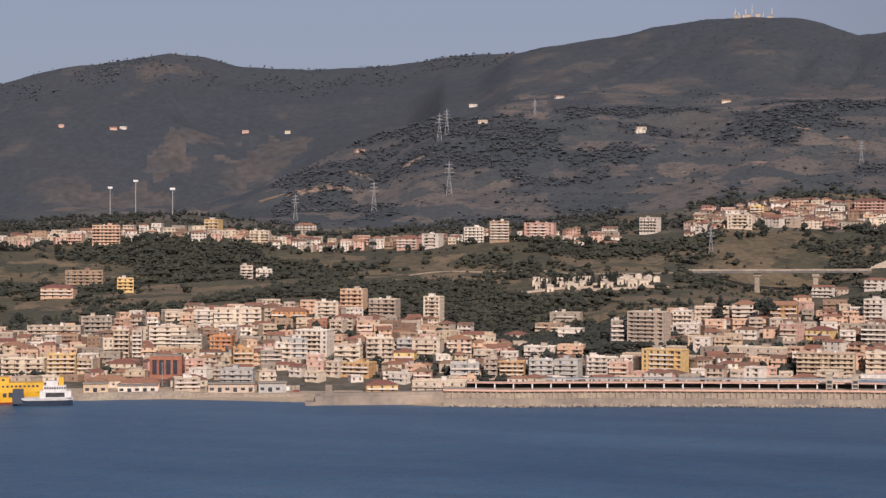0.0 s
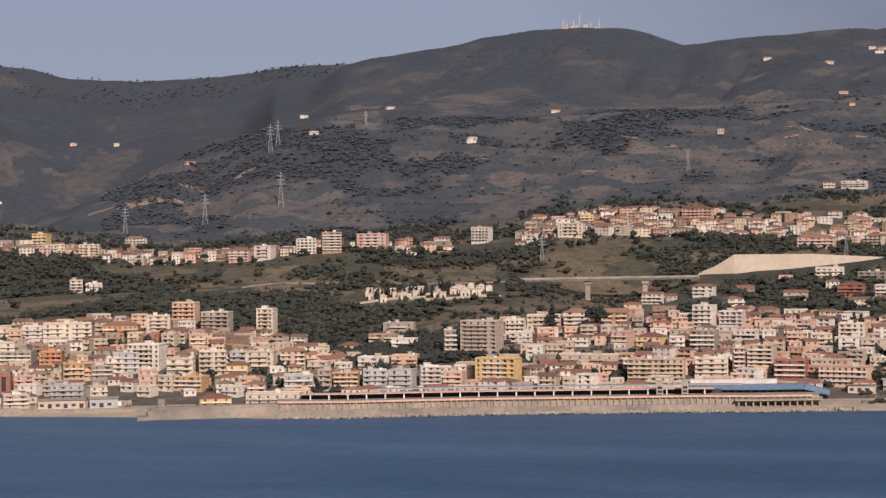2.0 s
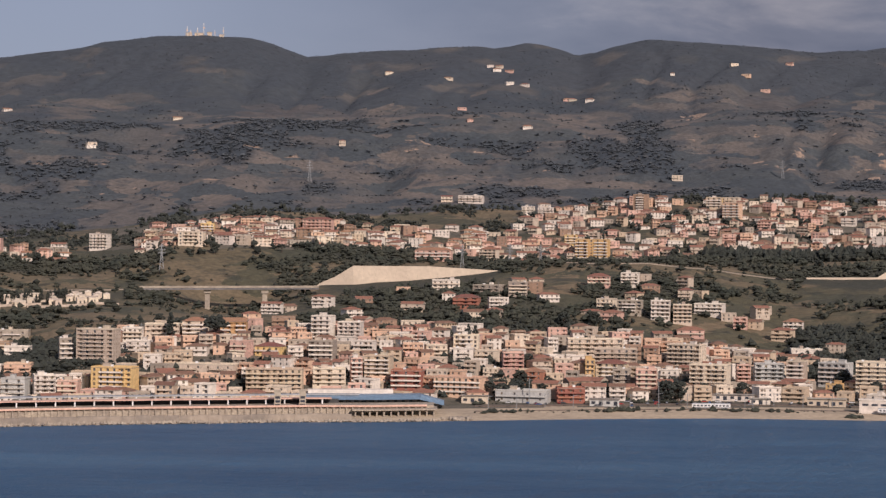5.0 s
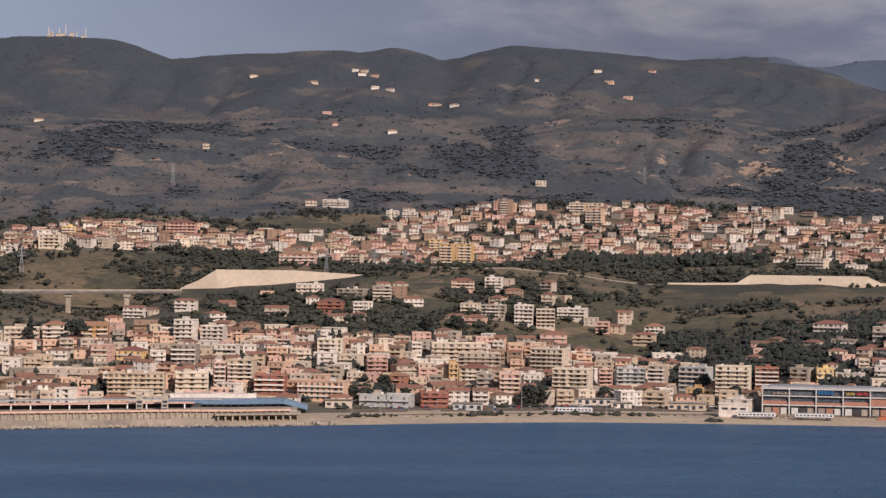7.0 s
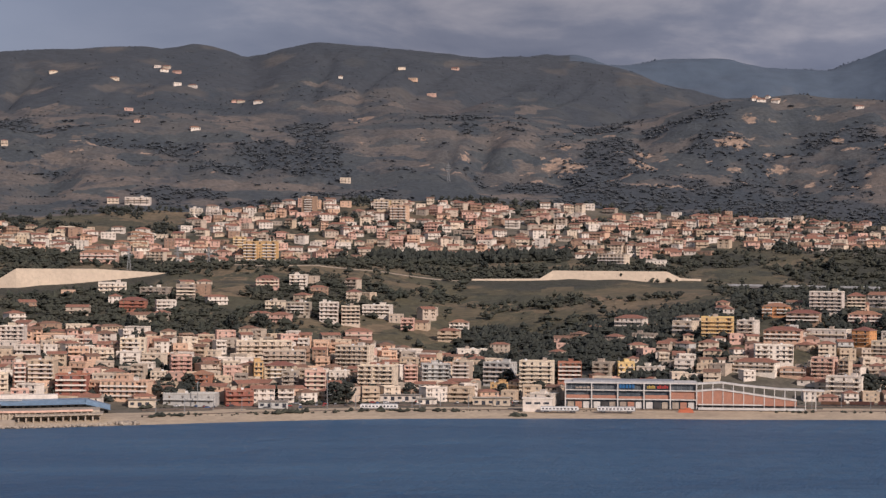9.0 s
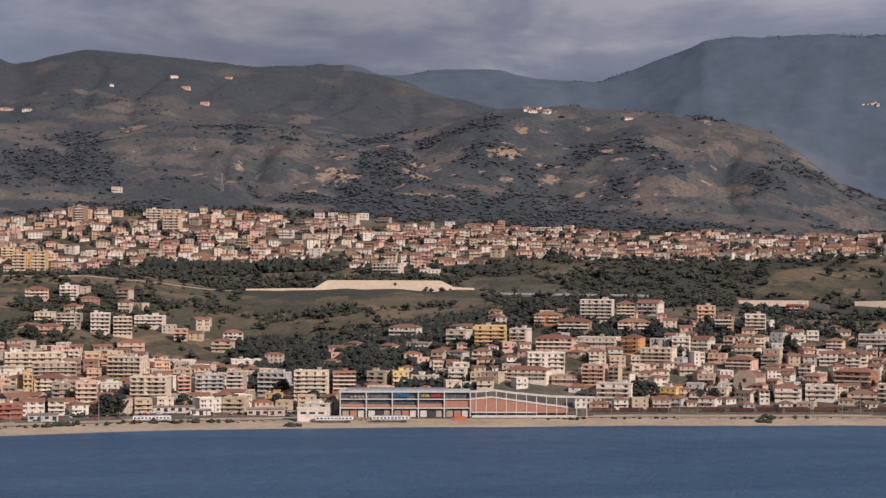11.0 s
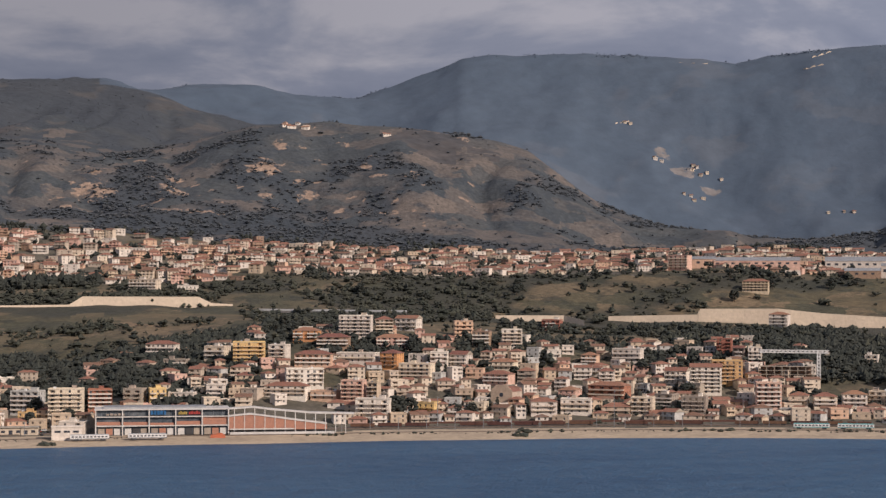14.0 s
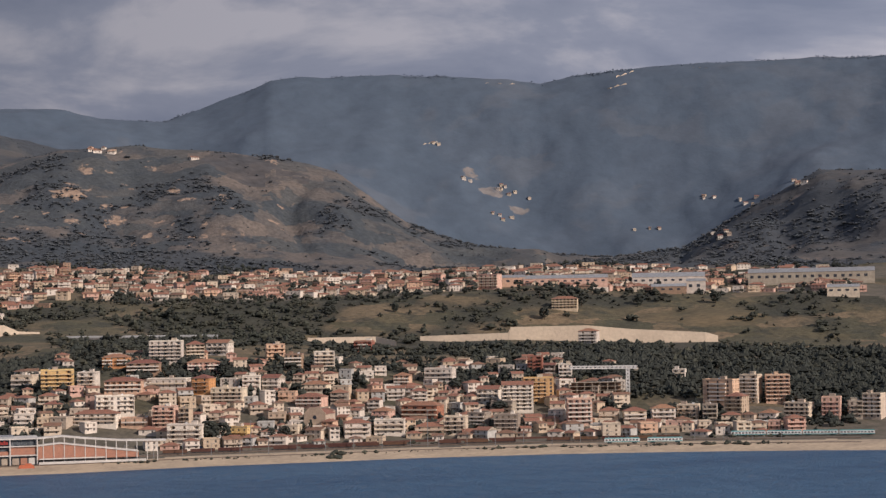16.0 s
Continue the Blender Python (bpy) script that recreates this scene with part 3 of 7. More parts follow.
def roof_shape(kind, w, d, z, over=0.5, rng=RNG):
    s = Shape()
    x, y = w / 2 + over, d / 2 + over
    if kind == "flat":
        s.box(-w / 2 - 0.15, w / 2 + 0.15, -d / 2 - 0.15, d / 2 + 0.15, z, z + 0.25)
        for x0, x1, y0, y1 in ((-w / 2, w / 2, -d / 2, -d / 2 + 0.2), (-w / 2, w / 2, d / 2 - 0.2, d / 2), (-w / 2, -w / 2 + 0.2, -d / 2 + 0.2, d / 2 - 0.2), (w / 2 - 0.2, w / 2, -d / 2 + 0.2, d / 2 - 0.2)):
            s.box(x0, x1, y0, y1, z + 0.25, z + 1.1, 1)
    else:
        rise = min(w, d) / 2 * 0.42
        run = max(w - d, 0) / 2 if kind == "hip" else w / 2 + over
        s.box(-x, x, -y, y, z, z + 0.18, 1)
        t = z + 0.182
        a, b, c, e = (-x, -y, t), (x, -y, t), (x, y, t), (-x, y, t)
        f, g = (-run, 0, t + rise), (run, 0, t + rise)
        s.quad(a, b, g, f)
        s.quad(c, e, f, g)
        s.tri(b, c, g, 0 if kind == "hip" else 1)
        s.tri(e, a, f, 0 if kind == "hip" else 1)
    return s


def balcony_shape(x0, x1, deep, kind):
    """A slab with its parapet, facing -y, hung on the wall at y = 0."""
    s = Shape()
    s.box(x0, x1, -deep, 0.0, -0.18, 0.0, 0)
    if kind == "solid":
        s.box(x0, x1, -deep, -deep + 0.12, 0.0, 0.95, 0)
        s.box(x0, x0 + 0.12, -deep + 0.12, 0, 0.0, 0.95, 0)
        s.box(x1 - 0.12, x1, -deep + 0.12, 0, 0.0, 0.95, 0)
    else:
        for z in (0.1, 0.5, 0.95):
            s.box(x0, x1, -deep, -deep + 0.05, z, z + 0.05, 1)
        n = max(2, int((x1 - x0) / 0.9))
        for i in range(n + 1):
            x = x0 + (x1 - x0 - 0.05) * i / n
            s.box(x, x + 0.05, -deep + 0.006, -deep + 0.05, 0, 0.95, 1)
        for x in (x0, x1 - 0.05):
            s.box(x, x + 0.05, -deep + 0.05, 0, 0.9, 0.95, 1)
    return s


COLOUR_WORDS = {"white": "white", "cream": "cream", "beige": "beige", "sand": "sand-coloured", "peach": "peach", "pink": "pink", "yellow": "yellow", "ochre": "ochre",
                "orange": "orange", "grey": "grey rendered", "bluish": "pale blue-grey", "brick": "brick-red", "block": "unplastered block"}
TAKEN, FRONTS, COUNT = [], [], {}
SKINS = list(PLASTER.values()) + list(ROOF.values()) + [CONCRETE, GLASS, FRAME, SHUTTER]
REST = Shape()                                  # the houses past those that can be told apart


def join(shape, m, skins):
    n = len(REST.v)
    REST.v += [tuple(m @ Vector(p)) for p in shape.v]
    REST.f += [tuple(n + i for i in f) for f in shape.f]
    REST.m += [SKINS.index(skins[k]) for k in shape.m]


def building(b, r, w, floors, tint, d=11.0, roof="flat", tile="red", turn=0.0, detail=1, balcony="solid", bays=None, fh=3.1, name=None, lift=0.0, hut=True, group="", label=""):
    """A house or block of flats: walls with window holes, roof, balconies, windows. detail 2: each front window alone; 1: windows storey by storey."""
    rng = random.Random(int(b * 1000) * 31 + int(r))
    if detail and not group:                    # most streets run aslant, so that a flank shows beside the front
        turn, w = turn - 9, w * 0.92
    TAKEN.append((r * math.sin(radians(b)), r * math.cos(radians(b)), max(w, d) * 0.5))
    h = floors * fh
    if detail and not group:
        FRONTS.append((b, math.degrees(w / 2 / r), r, float(ground(b, r)), h))
    name = name or ("apartment_building" if floors >= 4 else "house")
    cols = bays or max(2, round(w / rng.choice((4.2, 5.0, 6.0, 8.0))))
    ww, wh = (1.7, min(2.0, fh * 0.64)) if floors >= 4 else (1.4, min(1.7, fh * 0.6))
    walls = Shape()
    base = -4.5 if detail else -3.0
    front = facade(walls, (-w / 2, -d / 2, 0), (1, 0, 0), (0, -1, 0), w, base, floors, fh, cols, ww, wh, [c for c in range(cols) if rng.random() < 0.55] if floors > 2 else ())
    n_side = max(1, round(d / 5)) if rng.random() < 0.5 and detail else 0
    side = []
    for o, u, n, t in (((w / 2, -d / 2, 0), (0, 1, 0), (1, 0, 0), math.pi / 2), ((-w / 2, d / 2, 0), (0, -1, 0), (-1, 0, 0), -math.pi / 2)):
        side += [(k, m, t) for k, m in facade(walls, o, u, n, d, base, floors, fh, n_side, 1.1, wh)]
    if not detail and balcony and 1 < floors < 4 and rng.random() < 0.75:      # storey bands with parapets, cast with the walls
        x0, x1 = (-w / 2, w / 2) if rng.random() < 0.6 else (-w / 2, w * 0.1)
        for k in range(1, floors):
            walls.box(x0, x1, -d / 2 - 1.9, -d / 2 - 0.01, k * fh - 0.2, k * fh)
            walls.box(x0, x1, -d / 2 - 1.9, -d / 2 - 1.75, k * fh, k * fh + 0.9)
    walls.quad((w / 2, d / 2, base), (-w / 2, d / 2, base), (-w / 2, d / 2, h), (w / 2, d / 2, h))
    walls.quad((-w / 2, -d / 2, h), (w / 2, -d / 2, h), (w / 2, d / 2, h), (-w / 2, d / 2, h))
    stand = Matrix.Translation(at(b, r, lift)) @ Matrix.Rotation(radians(-b + turn), 4, "Z")
    COUNT[name] = COUNT.get(name, 0) + 1
    if COUNT[name] > 300:
        row = Shape()
        for k, m in front:
            put_pane(row, ww, wh, rng.choice((0, 1, 2, 2)), m, 0)
        join(walls, stand, [PLASTER[tint]])
        join(roof_shape(roof, w, d, h, 0.6), stand, [ROOF["deck"], PLASTER[tint]] if roof == "flat" else [ROOF[tile], CONCRETE])
        join(row, stand, [GLASS, FRAME, SHUTTER])
        return None
    thing = new(name, walls.weld().data("wall", PLASTER[tint]))
    thing.matrix_basis = stand
    words = {"flat": "flat roof", "hip": "hipped %s tile roof" % tile, "gable": "gabled %s tile roof" % tile}[roof]
    tagged(thing, label or "%s %s-storey %s with %s%s" % (COLOUR_WORDS[tint], ("one", "two", "three", "four", "five", "six", "seven", "eight", "nine", "ten", "eleven")[min(floors, 11) - 1],
           "block of flats" if floors >= 4 else "house", words, " and balconies" if balcony and detail and roof == "flat" else ""), "building" if floors >= 4 else "house", group)
    part("roof", roof_shape(roof, w, d, h, 0.6), [ROOF["deck"], PLASTER[tint]] if roof == "flat" else [ROOF[tile], CONCRETE], thing)
    if roof == "flat" and hut and detail:
        s = Shape()
        hw, hx = rng.uniform(2.5, 5), rng.uniform(-w / 4, w / 4)
        s.box(hx - hw / 2, hx + hw / 2, -1.5, 2.5, h + 0.25, h + 2.9)
        s.box(hx - hw / 2 - 0.3, hx + hw / 2 + 0.3, -1.8, 2.8, h + 2.9, h + 3.1)
        part("stair_hut", s, PLASTER[rng.choice(["white", "beige", tint])], thing)
    if roof == "flat" and detail:
        s = Shape()
        for i in range(1):
            x, y = rng.uniform(-w * 0.42, w * 0.42), rng.uniform(-d * 0.2, d * 0.4)
            s.beam((x, y, h + 0.2), (x, y, h + rng.uniform(3.0, 5.0)), 0.16)
            s.beam((x - 0.8, y, h + 2.9), (x + 0.8, y, h + 2.9), 0.14)
        part("aerial", s, STEEL, thing)
        s = Shape()
        x = rng.uniform(-w * 0.35, w * 0.35)
        s.box(x - 0.9, x + 0.9, d * 0.1, d * 0.1 + 1.6, h + 0.24, h + 1.9, taper=0.1)
        part("water_tank", s, WHITE, thing)
    pick = lambda: rng.choice((0, 0, 1, 1, 2, 2, 2))
    if detail >= 2:
        for k, m in front:
            part("window", pane(ww, wh, pick()), None, thing, at_place=m)
        row = Shape()
        for k, m, t in side:
            put_pane(row, 1.1, wh, pick(), m, t)
    elif detail == 1:
        row = Shape()
        for k, m in front:
            put_pane(row, ww, wh, pick(), m, 0)
        for k, m, t in side:
            put_pane(row, 1.1, wh, pick(), m, t)
    else:
        row = Shape()
        for k, m in front:
            put_pane(row, ww, wh, pick(), m, 0)
    if row.v:
        tagged(part("window", row, [GLASS, FRAME, SHUTTER], thing), kind="stuff")
    if balcony and (detail or floors > 3) and floors > 1:
        style = rng.random()
        if style < 0.65 or w < 9:
            spans = [(-w / 2 + 0.4, w / 2 - 0.4)]
        elif style < 0.8:
            spans = [(-w / 2 + 0.3, -w * 0.1), (w * 0.1, w / 2 - 0.3)]
        else:
            spans = [(-w * 0.28, w * 0.28)]
        skin = PLASTER[rng.choice([tint, "white", "white", "cream"])]
        for x0, x1 in spans:
            me = balcony_shape(x0, x1, rng.uniform(1.5, 2.2), balcony).data("balcony", skin, RAIL)
            for k in range(1, floors):
                part("balcony", me, None, thing, at_place=(0, -d / 2, k * fh + 0.1))
    return thing


def clear(b, r, radius):
    x, y = r * math.sin(radians(b)), r * math.cos(radians(b))
    return all((x - p) ** 2 + (y - q) ** 2 > (radius + e) ** 2 * 0.8 for p, q, e in TAKEN)


def room(b, r, w, floors):
    """How many storeys a house there may have without standing before the front of a larger one behind it."""
    z, half = float(ground(b, r)), math.degrees(w / 2 / r)
    while floors:
        top = (z + floors * 3.1 + 1.2 - EYE) / r
        if all(far <= r or abs(b - c) > half + e or (base + 0.3 * h - EYE) / far > top for c, e, far, base, h in FRONTS):
            return floors
        floors -= 1
    return 0


# the buildings that stand out in the lower town
building(-34.10, 1379, 32.6, 4, 'cream', d=14, fh=3.03, turn=-8, detail=2, balcony='rail')
building(-33.06, 1378, 21.1, 5, 'yellow', d=14, fh=2.9, turn=4, detail=2)
building(-33.24, 1554, 45.5, 3, 'beige', d=14, fh=2.81, turn=-4, detail=1, balcony='rail')
building(-32.00, 1537, 23.1, 4, 'grey', d=14, fh=3.52, turn=0, detail=1, balcony='rail')
building(-31.36, 1440, 12.3, 6, 'sand', d=10, fh=3.3, turn=4, detail=2)
building(-30.91, 1425, 7.8, 7, 'beige', d=8, fh=2.98, turn=4, detail=2)
building(-30.07, 1467, 29.6, 5, 'cream', d=14, fh=3.02, turn=14, detail=2)
TAKEN.append((1355 * math.sin(radians(-30.1)), 1355 * math.cos(radians(-30.1)), 14))
building(-31.75, 1322, 31, 1, 'cream', d=16, fh=4.2, turn=4, detail=2, roof='hip', balcony=None)
building(-29.45, 1322, 27, 1, 'beige', d=16, fh=4.2, turn=14, detail=2, roof='hip', tile='brown', balcony=None)
building(-29.42, 1459, 26.1, 3, 'grey', d=14, fh=2.75, turn=-8, detail=2)
building(-28.02, 1518, 39.5, 4, 'cream', d=14, fh=3.36, turn=9, detail=1)
building(-28.98, 1533, 17.0, 4, 'white', d=14, fh=2.85, turn=4, detail=1, balcony='rail')
building(-26.48, 1518, 29.8, 2, 'orange', d=14, fh=3.5, turn=0, detail=1, roof='hip')
building(-25.42, 1508, 19.4, 5, 'cream', d=14, fh=2.84, turn=9, detail=1)
building(-24.62, 1550, 20.1, 6, 'peach', d=14, fh=3.19, turn=-8, detail=1, balcony='rail')
building(-23.72, 1539, 24.0, 5, 'beige', d=14, fh=3.09, turn=-8, detail=1, balcony='rail')
building(-25.64, 1478, 14.9, 2, 'brick', d=12, fh=3.34, turn=0, detail=1, balcony='rail')
building(-25.07, 1466, 11.1, 3, 'cream', d=10, fh=3.2, turn=-14, detail=1, balcony='rail')
building(-24.32, 1466, 13.0, 3, 'peach', d=12, fh=3.19, turn=14, detail=1)
building(-22.27, 1557, 14.9, 7, 'cream', d=13, fh=3.0, turn=-8, detail=1, balcony='rail')
building(-25.76, 1407, 26.6, 5, 'white', d=14, fh=3.29, turn=-14, detail=2)
building(-26.38, 1399, 20.2, 4, 'bluish', d=14, fh=3.38, turn=14, detail=2)
building(-27.87, 1379, 15.7, 4, 'ochre', d=14, fh=3.53, turn=14, detail=2)
building(-28.47, 1443, 17.5, 3, 'orange', d=14, fh=3.0, turn=0, detail=2, balcony='rail')
building(-27.04, 1388, 16.5, 3, 'grey', d=14, fh=3.0, turn=9, detail=2)
building(-26.69, 1390, 12.4, 4, 'white', d=11, fh=3.26, turn=9, detail=2)
building(-24.77, 1373, 19.8, 4, 'cream', d=14, fh=3.41, turn=0, detail=2, balcony='rail')
building(-23.88, 1382, 20.7, 5, 'cream', d=14, fh=3.31, turn=14, detail=2, balcony='rail')
building(-23.09, 1401, 12.9, 4, 'bluish', d=10, fh=2.99, turn=0, detail=2)
building(-22.44, 1399, 22.3, 4, 'cream', d=14, fh=3.28, turn=-4, detail=2)
building(-24.48, 1340, 23.2, 3, 'ochre', d=14, fh=2.89, turn=-14, detail=2)
building(-23.11, 1380, 15.9, 2, 'yellow', d=13, fh=3.68, turn=0, detail=2, roof='hip')
building(-31.33, 1388, 23.3, 2, 'cream', d=14, fh=2.9, turn=-4, detail=2, roof='hip', balcony='rail')
building(-28.00, 1328, 23.7, 3, 'bluish', d=14, fh=3.11, turn=0, detail=2, balcony='rail')
building(-23.81, 1265, 22.1, 2, 'yellow', d=14, fh=2.73, turn=14, detail=2, roof='hip')
building(-22.07, 1263, 38.2, 2, 'cream', d=14, fh=3.51, turn=0, detail=2, balcony='rail')
building(-29.50, 1293, 18.4, 3, 'beige', d=14, fh=2.7, turn=14, detail=2)
building(-32.07, 1306, 13.7, 2, 'white', d=11, fh=2.86, turn=4, detail=2, roof='hip')
building(-30.81, 1314, 27.7, 1, 'pink', d=14, fh=3.7, turn=4, detail=2, roof='hip', balcony='rail')
building(-32.41, 1903, 39.0, 5, 'block', d=14, fh=3.21, turn=0, detail=1, balcony='rail')
building(-33.15, 1812, 32.8, 3, 'peach', d=14, fh=3.1, turn=-8, detail=1, roof='hip')
building(-31.26, 1846, 16.6, 4, 'yellow', d=14, fh=3.08, turn=9, detail=1)
building(-27.77, 1943, 13.3, 4, 'cream', d=12, fh=2.98, turn=14, detail=1)
building(-27.24, 1954, 17.3, 2, 'white', d=14, fh=2.89, turn=4, detail=1, balcony='rail')
building(-21.53, 1417, 19.8, 4, 'peach', d=14, fh=3.13, turn=9, detail=2, roof='hip')
building(-21.36, 1323, 21.4, 3, 'bluish', d=14, fh=3.48, turn=9, detail=2)
building(-20.59, 1327, 9.9, 4, 'beige', d=8, fh=3.39, turn=4, detail=2, balcony='rail')
building(-19.95, 1332, 18.5, 4, 'ochre', d=14, fh=2.82, turn=4, detail=2)
building(-19.12, 1329, 17.6, 4, 'bluish', d=14, fh=3.2, turn=9, detail=2, balcony='rail')
building(-18.30, 1330, 17.8, 4, 'bluish', d=14, fh=3.11, turn=-8, detail=2, balcony='rail')
building(-17.50, 1328, 15.4, 5, 'white', d=14, fh=2.86, turn=14, detail=2, balcony='rail')
building(-16.79, 1330, 14.7, 3, 'pink', d=12, fh=3.25, turn=-4, detail=2)
building(-15.49, 1341, 31.6, 5, 'yellow', d=14, fh=3.2, turn=-14, detail=2)
building(-19.13, 1419, 24.6, 3, 'white', d=14, fh=2.94, turn=0, detail=2, balcony='rail')
building(-18.22, 1416, 20.4, 3, 'peach', d=14, fh=2.7, turn=0, detail=2)
building(-18.84, 1549, 23.9, 3, 'block', d=14, fh=2.7, turn=-4, detail=1)
building(-18.24, 1504, 20.4, 3, 'white', d=14, fh=2.85, turn=0, detail=1)
building(-19.83, 1544, 17.9, 1, 'cream', d=14, fh=3.7, turn=-14, detail=1, roof='hip')
building(-18.38, 1602, 27.7, 2, 'grey', d=14, fh=3.2, turn=0, detail=1)
building(-16.89, 1441, 11.3, 5, 'grey', d=10, fh=3.46, turn=14, detail=1)
building(-15.97, 1426, 30.8, 8, 'beige', d=14, fh=2.96, turn=-14, detail=2, balcony='rail')
building(-14.98, 1505, 16.2, 3, 'white', d=14, fh=3.14, turn=4, detail=1)
building(-14.80, 1451, 18.8, 3, 'white', d=14, fh=3.29, turn=0, detail=1, balcony='rail')
building(-14.13, 1518, 28.6, 3, 'cream', d=14, fh=3.61, turn=4, detail=1)
building(-13.18, 1515, 21.1, 4, 'cream', d=14, fh=3.06, turn=4, detail=1, roof='hip')
building(-12.07, 1516, 22.0, 3, 'ochre', d=14, fh=3.35, turn=4, detail=1, roof='gable')
building(-11.84, 1442, 14.6, 3, 'pink', d=13, fh=3.41, turn=-14, detail=2)
building(-11.00, 1447, 20.9, 2, 'yellow', d=14, fh=3.49, turn=-14, detail=2, roof='hip')
building(-12.85, 1392, 49.0, 2, 'cream', d=14, fh=3.51, turn=-14, detail=2, balcony='rail')
building(-10.87, 1347, 42.0, 5, 'sand', d=14, fh=3.06, turn=4, detail=2)
building(-9.46, 1510, 16.9, 6, 'white', d=14, fh=3.17, turn=-8, detail=1)
building(-8.66, 1512, 19.3, 5, 'white', d=14, fh=2.94, turn=-4, detail=1, balcony='rail')
building(-9.47, 1430, 19.9, 5, 'grey', d=14, fh=3.35, turn=-4, detail=2)
building(-9.28, 1367, 25.0, 4, 'cream', d=14, fh=3.1, turn=9, detail=2)
building(-8.49, 1372, 9.0, 6, 'pink', d=8, fh=3.07, turn=14, detail=2)
building(-7.82, 1386, 19.7, 6, 'sand', d=14, fh=2.9, turn=-4, detail=2)
building(-5.44, 1350, 36.6, 4, 'peach', d=14, fh=3.25, turn=-8, detail=2)
building(-6.98, 1361, 23.5, 4, 'brick', d=14, fh=3.48, turn=0, detail=2)
building(-3.89, 1436, 16.5, 5, 'pink', d=14, fh=2.95, turn=14, detail=2, balcony='rail')
building(-4.51, 1420, 12.3, 2, 'cream', d=10, fh=2.78, turn=0, detail=2, balcony='rail')
building(-1.49, 1520, 47.0, 4, 'cream', d=14, fh=3.26, turn=14, detail=1, balcony='rail')
building(-0.88, 1491, 35.3, 4, 'beige', d=14, fh=2.98, turn=9, detail=1, balcony='rail')
building(1.18, 1507, 29.1, 6, 'cream', d=14, fh=3.17, turn=-14, detail=1, balcony='rail')
building(-1.64, 1434, 7.4, 4, 'ochre', d=8, fh=3.38, turn=14, detail=2, balcony='rail')
building(-0.98, 1436, 23.3, 4, 'sand', d=14, fh=2.97, turn=-4, detail=2, roof='hip')
building(-0.70, 1411, 13.7, 4, 'grey', d=12, fh=3.21, turn=9, detail=2, balcony='rail')
building(0.02, 1399, 16.2, 5, 'pink', d=14, fh=3.19, turn=9, detail=2)
building(0.73, 1455, 14.1, 2, 'white', d=12, fh=3.7, turn=-4, detail=2)
building(1.86, 1425, 29.7, 6, 'cream', d=14, fh=3.05, turn=-4, detail=2, balcony='rail')
building(-3.27, 1403, 15.9, 3, 'brick', d=13, fh=3.04, turn=-4, detail=2, roof='hip', balcony='rail')
building(-3.58, 1340, 39.1, 2, 'bluish', d=14, fh=3.7, turn=-4, detail=2)
building(-2.20, 1346, 20.9, 3, 'brick', d=14, fh=3.16, turn=14, detail=2)
building(-5.25, 1496, 20.9, 4, 'cream', d=14, fh=3.2, turn=4, detail=1)
building(-6.57, 1525, 13.1, 3, 'pink', d=12, fh=2.89, turn=-14, detail=1)
building(-5.33, 1462, 16.2, 3, 'white', d=13, fh=3.18, turn=4, detail=2, balcony='rail')
building(-5.87, 1826, 28.1, 3, 'white', d=14, fh=3.53, turn=9, detail=1)
building(-4.61, 1777, 28.5, 3, 'grey', d=14, fh=2.92, turn=-14, detail=1, balcony='rail')
building(-3.76, 1773, 19.0, 4, 'grey', d=14, fh=2.95, turn=9, detail=1)
building(-5.26, 1720, 24.8, 3, 'brick', d=14, fh=2.91, turn=0, detail=1, roof='hip')
building(-1.39, 1836, 23.5, 3, 'pink', d=14, fh=3.15, turn=9, detail=1, roof='hip')
building(-0.47, 1851, 18.5, 4, 'white', d=14, fh=2.96, turn=4, detail=1, balcony='rail')
building(-1.15, 1737, 17.3, 3, 'cream', d=14, fh=3.01, turn=-4, detail=1, balcony='rail')
building(-0.47, 1717, 22.8, 4, 'grey', d=14, fh=2.85, turn=0, detail=1)
building(0.42, 1706, 17.5, 5, 'white', d=14, fh=3.35, turn=4, detail=1)
building(1.05, 1710, 17.7, 5, 'cream', d=14, fh=3.16, turn=9, detail=1)
building(1.84, 1769, 27.9, 3, 'white', d=14, fh=3.07, turn=-4, detail=1)
building(1.29, 1663, 25.0, 2, 'pink', d=14, fh=3.22, turn=9, detail=1, roof='hip')
building(1.14, 1809, 13.5, 3, 'cream', d=11, fh=3.1, turn=-4, detail=1, roof='hip', balcony='rail')
building(4.24, 1736, 18.3, 3, 'white', d=14, fh=2.94, turn=4, detail=1, roof='hip')
building(9.28, 1663, 27.5, 3, 'white', d=14, fh=3.27, turn=-8, detail=1, roof='hip')
building(9.70, 1608, 20.9, 2, 'grey', d=14, fh=2.75, turn=-8, detail=1)
building(2.81, 1461, 11.1, 5, 'pink', d=10, fh=2.84, turn=14, detail=2)
building(3.55, 1469, 23.5, 5, 'bluish', d=14, fh=2.93, turn=14, detail=2, balcony='rail')
building(4.35, 1466, 14.2, 6, 'beige', d=12, fh=2.94, turn=-4, detail=2)
building(4.61, 1631, 27.4, 2, 'white', d=14, fh=3.03, turn=14, detail=1)
building(5.45, 1464, 23.4, 5, 'bluish', d=14, fh=3.35, turn=-14, detail=2)
building(6.53, 1438, 27.1, 7, 'cream', d=14, fh=3.0, turn=4, detail=2, balcony='rail')
building(7.49, 1459, 19.1, 5, 'brick', d=14, fh=3.0, turn=9, detail=2)
building(5.43, 1437, 12.3, 2, 'ochre', d=10, fh=2.82, turn=-4, detail=2, balcony='rail')
